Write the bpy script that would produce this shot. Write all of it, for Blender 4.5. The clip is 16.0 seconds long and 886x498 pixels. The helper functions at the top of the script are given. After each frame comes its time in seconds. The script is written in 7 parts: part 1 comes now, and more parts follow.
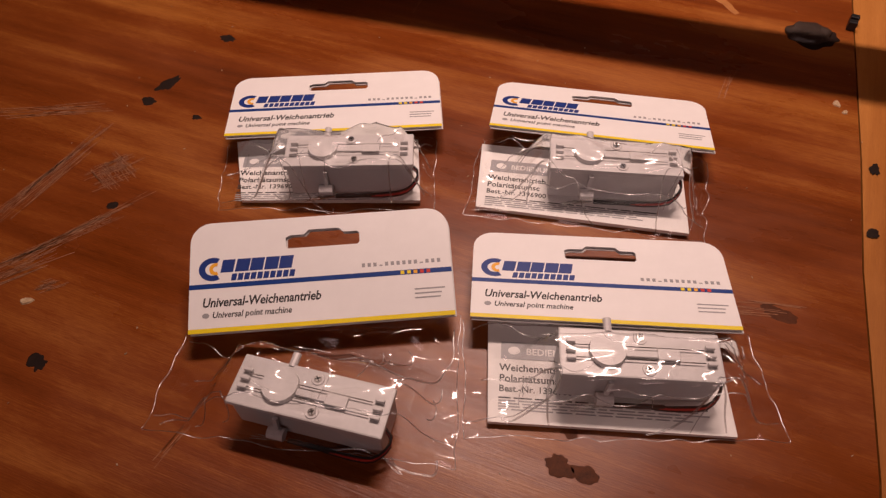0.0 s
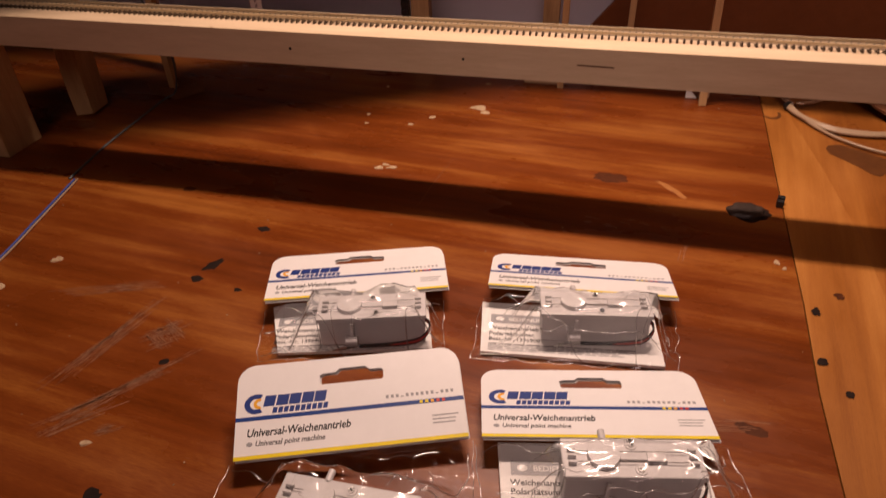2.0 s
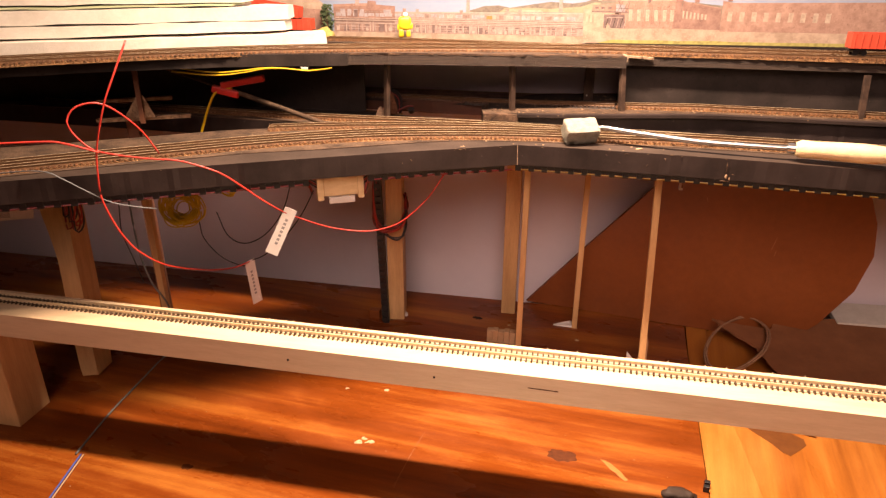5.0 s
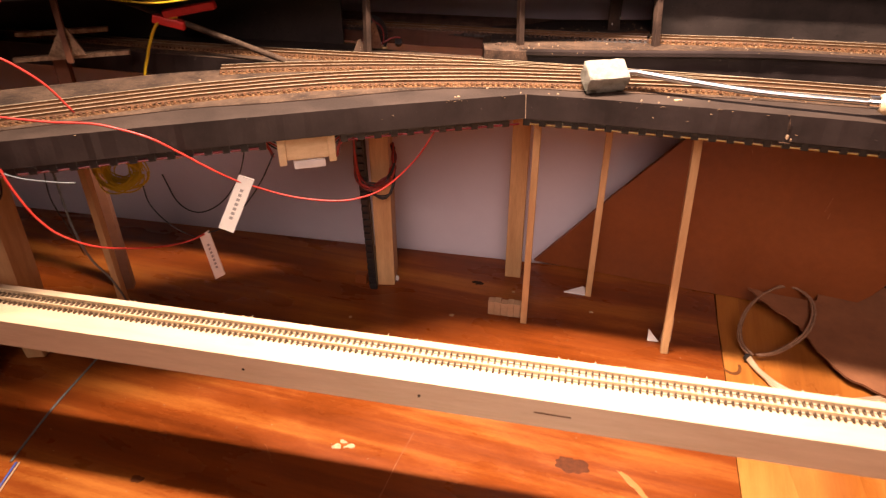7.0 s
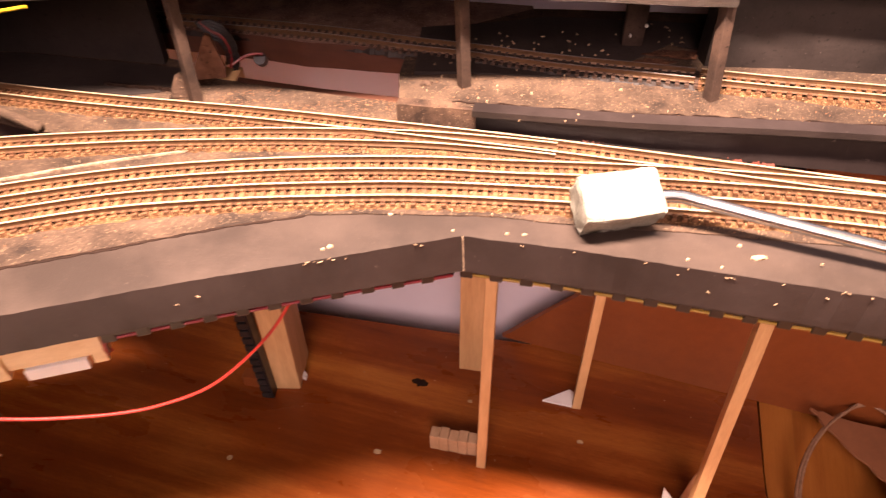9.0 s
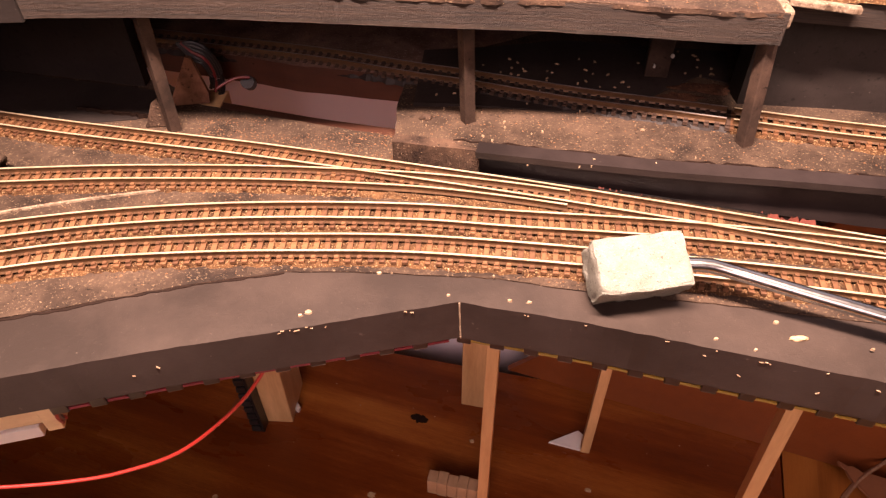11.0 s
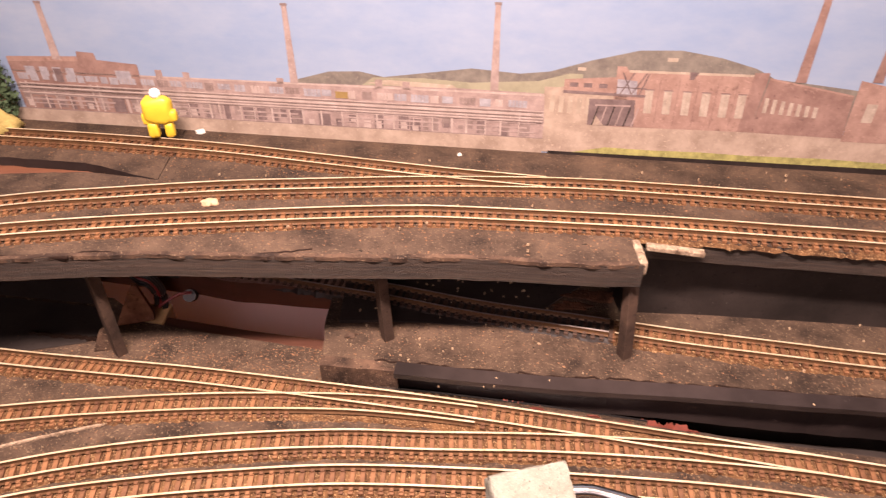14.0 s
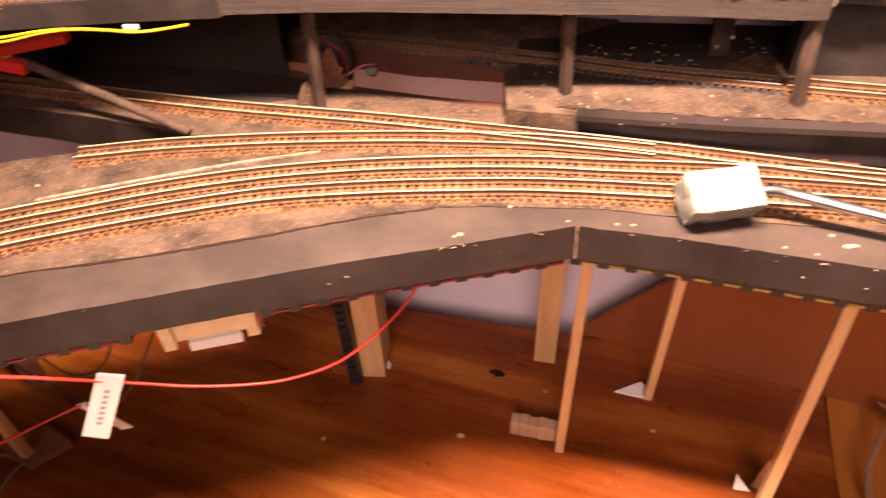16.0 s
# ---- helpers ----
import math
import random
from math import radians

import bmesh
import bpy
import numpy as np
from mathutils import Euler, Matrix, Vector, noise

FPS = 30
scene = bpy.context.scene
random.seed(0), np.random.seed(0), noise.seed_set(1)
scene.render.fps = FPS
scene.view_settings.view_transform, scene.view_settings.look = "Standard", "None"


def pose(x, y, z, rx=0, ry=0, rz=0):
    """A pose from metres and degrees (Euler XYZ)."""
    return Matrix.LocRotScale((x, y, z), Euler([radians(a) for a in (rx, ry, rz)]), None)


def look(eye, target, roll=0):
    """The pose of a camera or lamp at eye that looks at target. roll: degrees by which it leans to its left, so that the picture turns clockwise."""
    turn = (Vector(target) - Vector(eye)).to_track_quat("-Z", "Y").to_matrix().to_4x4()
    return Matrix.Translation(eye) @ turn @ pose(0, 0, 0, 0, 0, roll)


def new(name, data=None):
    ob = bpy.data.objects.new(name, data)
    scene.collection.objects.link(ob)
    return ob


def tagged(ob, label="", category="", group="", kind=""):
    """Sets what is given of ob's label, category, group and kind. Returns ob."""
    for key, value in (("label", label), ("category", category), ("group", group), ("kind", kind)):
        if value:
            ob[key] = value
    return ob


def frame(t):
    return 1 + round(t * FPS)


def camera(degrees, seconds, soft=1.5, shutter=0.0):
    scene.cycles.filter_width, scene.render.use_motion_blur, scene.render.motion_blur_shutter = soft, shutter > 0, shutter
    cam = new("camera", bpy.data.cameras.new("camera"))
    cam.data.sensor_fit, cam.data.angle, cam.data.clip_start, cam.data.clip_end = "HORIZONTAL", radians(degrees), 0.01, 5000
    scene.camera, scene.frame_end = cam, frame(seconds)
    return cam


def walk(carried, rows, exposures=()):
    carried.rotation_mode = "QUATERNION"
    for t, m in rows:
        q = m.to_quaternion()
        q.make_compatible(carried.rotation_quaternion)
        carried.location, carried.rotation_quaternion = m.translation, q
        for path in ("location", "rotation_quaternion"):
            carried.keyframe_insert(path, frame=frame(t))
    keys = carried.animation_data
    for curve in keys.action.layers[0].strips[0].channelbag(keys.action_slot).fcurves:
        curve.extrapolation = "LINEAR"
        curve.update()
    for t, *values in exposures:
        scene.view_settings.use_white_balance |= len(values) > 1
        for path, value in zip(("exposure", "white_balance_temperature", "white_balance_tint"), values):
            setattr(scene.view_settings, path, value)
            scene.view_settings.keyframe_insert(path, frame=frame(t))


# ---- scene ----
cam = camera(66.8, 16.0, soft=1.3, shutter=0.3)
PATH = [
    (0, (0.015, -0.0253, 0.2675), (-0.0413, 1.1429, -1.3549), -1.26),
    (0.5, (0.0143, -0.0377, 0.2651), (-0.0614, 1.1807, -1.3192), -1.86),
    (1, (0.0104, -0.0585, 0.2692), (-0.035, 1.2832, -1.2133), -2.59),
    (1.5, (0.0126, -0.0764, 0.2717), (-0.0291, 1.3929, -1.0845), -2.56),
    (2, (0.0068, -0.092, 0.2859), (-0.0227, 1.5226, -0.8941), -1.87),
    (2.5, (0.007, -0.101, 0.309), (0.003, 1.593, -0.753), -1.0),
    (3, (0.016, -0.103, 0.338), (0.016, 1.648, -0.629), -1.0),
    (3.5, (0.012, -0.099, 0.366), (0.015, 1.68, -0.548), -0.8),
    (4, (0.008, -0.1, 0.395), (0.033, 1.708, -0.461), -0.2),
    (4.2, (0.008, -0.1, 0.407), (0.038, 1.719, -0.425), 0.1),
    (6.3, (-0.002, -0.119, 0.453), (0.133, 1.707, -0.352), -0.6),
    (6.5, (0.002, -0.091, 0.446), (0.124, 1.701, -0.433), -0.5),
    (7, (0.024, 0.0229, 0.4412), (0.0705, 1.7228, -0.6115), -0.20),
    (7.5, (0.0475, 0.1256, 0.4498), (0.0706, 1.751, -0.7152), 0.42),
    (8, (0.0624, 0.2132, 0.4526), (0.0707, 1.7929, -0.774), -0.23),
    (8.5, (0.0702, 0.281, 0.449), (0.0805, 1.7886, -0.8652), -1.62),
    (9, (0.089, 0.336, 0.448), (0.144, 1.799, -0.915), -0.6),
    (9.2, (0.099, 0.352, 0.443), (0.183, 1.794, -0.941), 0.4),
    (11.3, (0.096, 0.378, 0.447), (0.088, 1.832, -0.927), -0.3),
    (11.5, (0.082, 0.369, 0.45), (0.052, 1.845, -0.899), 0.0),
    (12, (0.07, 0.373, 0.47), (0.023, 1.896, -0.825), -0.0),
    (12.5, (0.075, 0.388, 0.491), (0.06, 1.941, -0.769), -0.2),
    (13, (0.0819, 0.3907, 0.5035), (0.0761, 1.9752, -0.7168), -0.60),
    (13.5, (0.0995, 0.3923, 0.5078), (0.1457, 1.9963, -0.686), -0.38),
    (14, (0.117, 0.39, 0.522), (0.267, 1.979, -0.684), -0.0),
    (14.5, (0.13, 0.373, 0.512), (0.345, 1.929, -0.726), -0.1),
    (15, (0.125, 0.336, 0.495), (0.292, 1.85, -0.801), -1.8),
    (15.5, (0.111, 0.308, 0.477), (0.229, 1.802, -0.847), -2.1),
    (16, (0.048, 0.305, 0.465), (0.014, 1.79, -0.875), -2.5),
]
EXPOSURES = [
    (0.0, -1.31, 6850, 24), (0.5, -1.33, 6850, 24), (1.5, -1.33, 6950, 24), (2.0, -1.15, 7150, 20), (2.5, -0.84, 7450, 19),
    (3.0, -0.4, 7850, 16), (3.5, -0.02, 8050, 15), (4.0, 0.34, 8050, 14), (6.5, 0.53, 7300, 12), (7.5, 0.64, 6900, 13),
    (8.5, 1.14, 6950, 17), (9.0, 1.14, 7000, 19), (11.5, 0.17, 6850, 23), (12.5, 0.27, 6550, 19), (13.0, 0.13, 6450, 16),
    (14.0, -0.12, 6350, 16), (14.5, -0.13, 6600, 19), (15.0, 0.22, 6750, 20), (15.5, 0.6, 7050, 22), (16.0, 1.03, 7350, 21),
]
walk(cam, [(t, look(eye, target, roll)) for t, eye, target, roll in PATH], EXPOSURES)

import functools

# ---- light ----
world = bpy.data.worlds.new("world")
scene.world = world
world.use_nodes = True
world.node_tree.nodes["Background"].inputs[0].default_value = (0.55, 0.5, 0.6, 1)
world.node_tree.nodes["Background"].inputs[1].default_value = 0.02


def area_lamp(name, eye, target, size, watts, color, shape="DISK"):
    data = bpy.data.lights.new(name, "AREA")
    data.shape, data.size, data.energy, data.color = shape, size, watts, color
    ob = new(name, data)
    ob.matrix_world = look(eye, target)
    return ob


# a long tube lamp hung over the front of the layout, along it
tube_lamp = area_lamp("work_lamp", (0.09, 0.452, 0.77), (0.09, 0.452, 0.0), 0.32, 11.5, (1.0, 0.76, 0.635), "RECTANGLE")
tube_lamp.data.size_y, tube_lamp.data.spread = 0.035, radians(145)
tube_lamp.matrix_world = pose(0.09, 0.452, 0.77, 0, 0, -13)
spot = bpy.data.lights.new("room_lamp", "SPOT")
spot.energy, spot.color, spot.shadow_soft_size, spot.spot_size, spot.spot_blend = 100.0, (1.0, 0.71, 0.67), 0.60, radians(48), 1.0
new("room_lamp", spot).matrix_world = look((-0.06, -1.05, 1.42), (0.29, 0.60, 0.15))


# ---- helpers for building ----
def thing(name, label, category, group="", kind=""):
    return tagged(new(name), label, category, group, kind)


def solid(name, bm, material, label="", category="", group="", kind="", smooth=False):
    """One mesh object at top level."""
    mesh = bpy.data.meshes.new(name)
    bmesh.ops.recalc_face_normals(bm, faces=bm.faces)
    bm.to_mesh(mesh)
    bm.free()
    for m in material if isinstance(material, (list, tuple)) else [material]:
        mesh.materials.append(m)
    if smooth:
        for p in mesh.polygons:
            p.use_smooth = True
    return tagged(new(name, mesh), label, category, group, kind)


def part(name, bm, material, parent, label="", smooth=False, kind=""):
    ob = solid(name, bm, material, label, kind=kind, smooth=smooth)
    ob.parent = parent
    return ob


def piece(name, mesh, parent, m):
    ob = new(name, mesh)
    ob.parent = parent
    ob.matrix_basis = m
    return ob


def mesh_of(name, bm, *materials):
    mesh = bpy.data.meshes.new(name)
    bmesh.ops.recalc_face_normals(bm, faces=bm.faces)
    bm.to_mesh(mesh)
    bm.free()
    for m in materials:
        mesh.materials.append(m)
    return mesh


def box(size, at=(0, 0, 0), turn=None, bevel=0.0, bm=None):
    bm = bm or bmesh.new()
    m = Matrix.Translation(at) @ (turn or Matrix()) @ Matrix.Diagonal((*size, 1))
    made = bmesh.ops.create_cube(bm, size=1.0, matrix=m)["verts"]
    if bevel:
        edges = list({e for v in made for e in v.link_edges})
        bmesh.ops.bevel(bm, geom=edges, offset=bevel, segments=2, affect="EDGES", profile=0.6)
    return bm


def cylinder(r1, r2, depth, m=None, sides=20, bm=None):
    bm = bm or bmesh.new()
    bmesh.ops.create_cone(bm, cap_ends=True, segments=sides, radius1=r1, radius2=r2, depth=depth, matrix=m or Matrix())
    return bm


def prism(outline, z0, z1, bm=None, m=None, top=None):
    """A slab over an outline of (x, y); top: a function of x, y for the upper face."""
    bm = bm or bmesh.new()
    m = m or Matrix()
    low = [bm.verts.new(m @ Vector((x, y, z0))) for x, y in outline]
    high = [bm.verts.new(m @ Vector((x, y, top(x, y) if top else z1))) for x, y in outline]
    n = len(outline)
    bm.faces.new(high)
    bm.faces.new(low[::-1])
    for i in range(n):
        bm.faces.new((low[i], low[(i + 1) % n], high[(i + 1) % n], high[i]))
    return bm


def curve_through(points, step):
    """Points at even steps on a smooth curve through the given ones."""
    p = [Vector(q) for q in points]
    p = [2 * p[0] - p[1]] + p + [2 * p[-1] - p[-2]]
    fine = []
    for i in range(1, len(p) - 2):
        for k in range(24):
            t = k / 24
            fine.append(0.5 * (2 * p[i] + (p[i + 1] - p[i - 1]) * t + (2 * p[i - 1] - 5 * p[i] + 4 * p[i + 1] - p[i + 2]) * t * t
                               + (3 * p[i] - p[i - 1] - 3 * p[i + 1] + p[i + 2]) * t ** 3))
    fine.append(p[-2])
    out, left = [fine[0]], step
    for a, b in zip(fine, fine[1:]):
        d = (b - a).length
        pos = 0.0
        while d - pos >= left:
            pos += left
            out.append(a.lerp(b, pos / d))
            left = step
        left -= d - pos
    return out


def sweep(path, profile, bm=None, up=(0, 0, 1), closed_ends=True):
    """A profile of (across, up) drawn along a path."""
    bm = bm or bmesh.new()
    rings = []
    up = Vector(up)
    for i, p in enumerate(path):
        along = (path[min(i + 1, len(path) - 1)] - path[max(i - 1, 0)]).normalized()
        side = along.cross(up)
        side = side.normalized() if side.length > 1e-6 else Vector((1, 0, 0))
        over = side.cross(along)
        rings.append([bm.verts.new(p + side * a + over * b) for a, b in profile])
    n = len(profile)
    for a, b in zip(rings, rings[1:]):
        for k in range(n):
            bm.faces.new((a[k], a[(k + 1) % n], b[(k + 1) % n], b[k]))
    if closed_ends:
        bm.faces.new(rings[0][::-1])
        bm.faces.new(rings[-1])
    return bm


def tube(points, r, step=0.004, sides=8, bm=None):
    ring = [(r * math.cos(2 * math.pi * k / sides), r * math.sin(2 * math.pi * k / sides)) for k in range(sides)]
    return sweep(curve_through(points, step), ring, bm)


def blob(x, y, rx, ry, z, seed, turn=0.0, high=0.0004, n=18, rough=0.35, bm=None, waves=4):
    """A thin spot with an uneven outline."""
    bm = bm or bmesh.new()
    rnd = random.Random(seed)
    phase = [rnd.uniform(0, 6.28) for _ in range(waves)]
    amp = [rnd.uniform(0, rough) / (k + 1) ** 0.8 for k in range(waves)]
    c, s = math.cos(turn), math.sin(turn)
    edge, inner = [], []
    for k in range(n):
        a = 2 * math.pi * k / n
        f = 1 + sum(amp[j] * math.sin((j + 1) * a + phase[j]) for j in range(waves))
        for ring, g, h in ((edge, 1.0, 0.0), (inner, 0.8, high)):
            u, v = rx * f * g * math.cos(a), ry * f * g * math.sin(a)
            ring.append(bm.verts.new((x + c * u - s * v, y + s * u + c * v, z + h)))
    for k in range(n):
        bm.faces.new((edge[k], edge[(k + 1) % n], inner[(k + 1) % n], inner[k]))
    bm.faces.new(inner)
    return bm


def lettering(words, size, material, parent, m, shear=0.0, bold=0.0, name="lettering", space=1.0):
    data = bpy.data.curves.new("words", "FONT")
    data.body, data.size, data.shear, data.offset, data.space_character = words, size, shear, bold, space
    data.extrude = 0.00003
    data.resolution_u = 2
    temp = new("words", data)
    bpy.context.view_layer.update()
    mesh = bpy.data.meshes.new_from_object(temp.evaluated_get(bpy.context.evaluated_depsgraph_get()))
    bpy.data.objects.remove(temp)
    mesh.materials.clear()
    mesh.materials.append(material)
    ob = new(name, mesh)
    ob.parent = parent
    ob.matrix_basis = m
    return ob


# ---- materials ----
def material(name, dark, light, scale=20.0, rough=0.6, metal=0.0, bump=0.0, bump_scale=200.0, stretch=(1, 1, 1), turn=0.0,
             fine=6.0, rough_vary=0.15, coat=0.0, specular=0.5, vary=0.0, contrast=(0.3, 0.7)):
    """Two colours mixed by coarse and fine noise, with varied gloss and fine relief."""
    m = bpy.data.materials.new(name)
    m.use_nodes = True
    tree = m.node_tree
    shader = tree.nodes["Principled BSDF"]
    shader.inputs["Metallic"].default_value = metal
    shader.inputs["Coat Weight"].default_value = coat
    shader.inputs["Specular IOR Level"].default_value = specular
    shader.inputs["Coat Roughness"].default_value = 0.25

    def node(kind, **inputs):
        n = tree.nodes.new(kind)
        for key, value in inputs.items():
            n.inputs[key.replace("_", " ")].default_value = value
        return n

    coords = node("ShaderNodeTexCoord")
    turned = node("ShaderNodeMapping", Rotation=(0, 0, radians(turn)))
    mapping = node("ShaderNodeMapping", Scale=stretch)
    tree.links.new(coords.outputs["Object"], turned.inputs["Vector"])
    tree.links.new(turned.outputs[0], mapping.inputs["Vector"])
    coarse = node("ShaderNodeTexNoise", Scale=scale, Detail=6.0, Roughness=0.62)
    small = node("ShaderNodeTexNoise", Scale=scale * fine, Detail=4.0, Roughness=0.7)
    for n in (coarse, small):
        tree.links.new(mapping.outputs[0], n.inputs["Vector"])
    mix = node("ShaderNodeMix")
    mix.data_type = "FLOAT"
    mix.inputs[0].default_value = 0.38
    tree.links.new(coarse.outputs[0], mix.inputs[2])
    tree.links.new(small.outputs[0], mix.inputs[3])
    level = mix.outputs[0]
    if vary:
        info = node("ShaderNodeObjectInfo")
        add = node("ShaderNodeMath")
        add.operation = "MULTIPLY_ADD"
        tree.links.new(info.outputs["Random"], add.inputs[0])
        add.inputs[1].default_value = vary
        tree.links.new(level, add.inputs[2])
        level = add.outputs[0]
    ramp = tree.nodes.new("ShaderNodeValToRGB")
    ramp.color_ramp.elements[0].position, ramp.color_ramp.elements[1].position = contrast
    ramp.color_ramp.elements[0].color = (*dark, 1)
    ramp.color_ramp.elements[1].color = (*light, 1)
    tree.links.new(level, ramp.inputs[0])
    tree.links.new(ramp.outputs[0], shader.inputs["Base Color"])
    gloss = node("ShaderNodeMapRange", To_Min=max(rough - rough_vary, 0.03), To_Max=min(rough + rough_vary, 1.0))
    tree.links.new(small.outputs[0], gloss.inputs[0])
    tree.links.new(gloss.outputs[0], shader.inputs["Roughness"])
    if bump:
        grain = node("ShaderNodeTexNoise", Scale=bump_scale, Detail=3.0)
        tree.links.new(mapping.outputs[0], grain.inputs["Vector"])
        relief = node("ShaderNodeBump", Strength=bump, Distance=0.0006)
        tree.links.new(grain.outputs[0], relief.inputs["Height"])
        tree.links.new(relief.outputs[0], shader.inputs["Normal"])
    return m


def grime(name, dark, mid, pale, coarse=30, fine=1300, rough=0.85, bump=0.8, specks=0.60, vary=0.0, pore=0.38):
    """Dirt: uneven dark patches, with fine pale specks and dark pores, rough relief."""
    m = bpy.data.materials.new(name)
    m.use_nodes = True
    tree = m.node_tree
    shader = tree.nodes["Principled BSDF"]
    shader.inputs["Roughness"].default_value = rough
    shader.inputs["Specular IOR Level"].default_value = 0.25
    coords = tree.nodes.new("ShaderNodeTexCoord")

    def field(scale, detail, low, high):
        n = tree.nodes.new("ShaderNodeTexNoise")
        n.inputs["Scale"].default_value, n.inputs["Detail"].default_value, n.inputs["Roughness"].default_value = scale, detail, 0.66
        tree.links.new(coords.outputs["Object"], n.inputs["Vector"])
        r = tree.nodes.new("ShaderNodeMapRange")
        r.inputs["From Min"].default_value, r.inputs["From Max"].default_value = low, high
        tree.links.new(n.outputs[0], r.inputs[0])
        return n, r

    def blend(fac, a, color):
        x = tree.nodes.new("ShaderNodeMix")
        x.data_type = "RGBA"
        tree.links.new(fac, x.inputs[0])
        if isinstance(a, tuple):
            x.inputs[6].default_value = (*a, 1)
        else:
            tree.links.new(a, x.inputs[6])
        x.inputs[7].default_value = (*color, 1)
        return x.outputs[2]

    _, patches = field(coarse, 9, 0.36, 0.66)
    level = patches.outputs[0]
    if vary:
        island = tree.nodes.new("ShaderNodeNewGeometry")
        add = tree.nodes.new("ShaderNodeMath")
        add.operation = "MULTIPLY_ADD"
        add.use_clamp = True
        tree.links.new(island.outputs["Random Per Island"], add.inputs[0])
        add.inputs[1].default_value = vary
        tree.links.new(level, add.inputs[2])
        level = add.outputs[0]
    color = blend(level, dark, mid)
    grain, light = field(fine, 3, specks, specks + 0.10)
    color = blend(light.outputs[0], color, pale)
    _, pores = field(fine * 0.55, 2, pore, pore - 0.12)
    color = blend(pores.outputs[0], color, tuple(0.4 * v for v in dark) if rough > 0.72 else tuple(0.8 * v for v in dark))
    tree.links.new(color, shader.inputs["Base Color"])
    relief = tree.nodes.new("ShaderNodeBump")
    relief.inputs["Strength"].default_value, relief.inputs["Distance"].default_value = bump, 0.0007
    tree.links.new(grain.outputs[0], relief.inputs["Height"])
    tree.links.new(relief.outputs[0], shader.inputs["Normal"])
    return m


def wood(name, dark, mid, pale, turn, rough=0.42, streak=5.0, specular=0.3, bump=0.15):
    """Varnished wood: broad streaks and fine fibres along the grain, with short dark pores."""
    m = bpy.data.materials.new(name)
    m.use_nodes = True
    tree = m.node_tree
    shader = tree.nodes["Principled BSDF"]
    shader.inputs["Specular IOR Level"].default_value = specular
    coords = tree.nodes.new("ShaderNodeTexCoord")

    turned = tree.nodes.new("ShaderNodeMapping")
    turned.inputs["Rotation"].default_value = (0, 0, radians(turn))
    tree.links.new(coords.outputs["Object"], turned.inputs["Vector"])

    def field(scale, stretch, detail):
        mapping = tree.nodes.new("ShaderNodeMapping")
        mapping.inputs["Scale"].default_value = (*stretch, 1)
        tree.links.new(turned.outputs[0], mapping.inputs["Vector"])
        n = tree.nodes.new("ShaderNodeTexNoise")
        n.inputs["Scale"].default_value, n.inputs["Detail"].default_value, n.inputs["Roughness"].default_value = scale, detail, 0.6
        n.inputs["Distortion"].default_value = 0.25
        tree.links.new(mapping.outputs[0], n.inputs["Vector"])
        return n.outputs[0]

    def sums(pairs):
        last = None
        for out, weight in pairs:
            x = tree.nodes.new("ShaderNodeMath")
            x.operation = "MULTIPLY_ADD"
            tree.links.new(out, x.inputs[0])
            x.inputs[1].default_value = weight
            if last:
                tree.links.new(last, x.inputs[2])
            else:
                x.inputs[2].default_value = 0.0
            last = x.outputs[0]
        return last

    broad, mid_streak, cloud = field(streak, (0.35, 5.5), 3), field(streak * 2.4, (0.5, 14), 4), field(streak * 1.8, (0.75, 1.9), 5)
    fibre, pores = field(streak * 9, (0.9, 48), 4), field(streak * 30, (1.3, 22), 2)
    level = sums(((broad, 0.37), (mid_streak, 0.13), (fibre, 0.11), (cloud, 0.27), (pores, 0.12)))
    ramp = tree.nodes.new("ShaderNodeValToRGB")
    ramp.color_ramp.elements[0].position, ramp.color_ramp.elements[1].position = 0.35, 0.67
    ramp.color_ramp.elements[0].color, ramp.color_ramp.elements[1].color = (*dark, 1), (*pale, 1)
    ramp.color_ramp.elements.new(0.50).color = (*mid, 1)
    tree.links.new(level, ramp.inputs[0])
    tree.links.new(ramp.outputs[0], shader.inputs["Base Color"])
    gloss = tree.nodes.new("ShaderNodeMapRange")
    gloss.inputs["From Min"].default_value, gloss.inputs["From Max"].default_value = 0.3, 0.7
    gloss.inputs["To Min"].default_value, gloss.inputs["To Max"].default_value = rough - 0.12, rough + 0.2
    tree.links.new(cloud, gloss.inputs[0])
    tree.links.new(gloss.outputs[0], shader.inputs["Roughness"])
    relief = tree.nodes.new("ShaderNodeBump")
    relief.inputs["Strength"].default_value, relief.inputs["Distance"].default_value = bump, 0.0006
    tree.links.new(fibre, relief.inputs["Height"])
    tree.links.new(relief.outputs[0], shader.inputs["Normal"])
    return m


def plain(name, color, rough=0.5, metal=0.0):
    return material(name, tuple(0.88 * c for c in color), tuple(min(1.0, 1.08 * c) for c in color), 60, rough, metal)


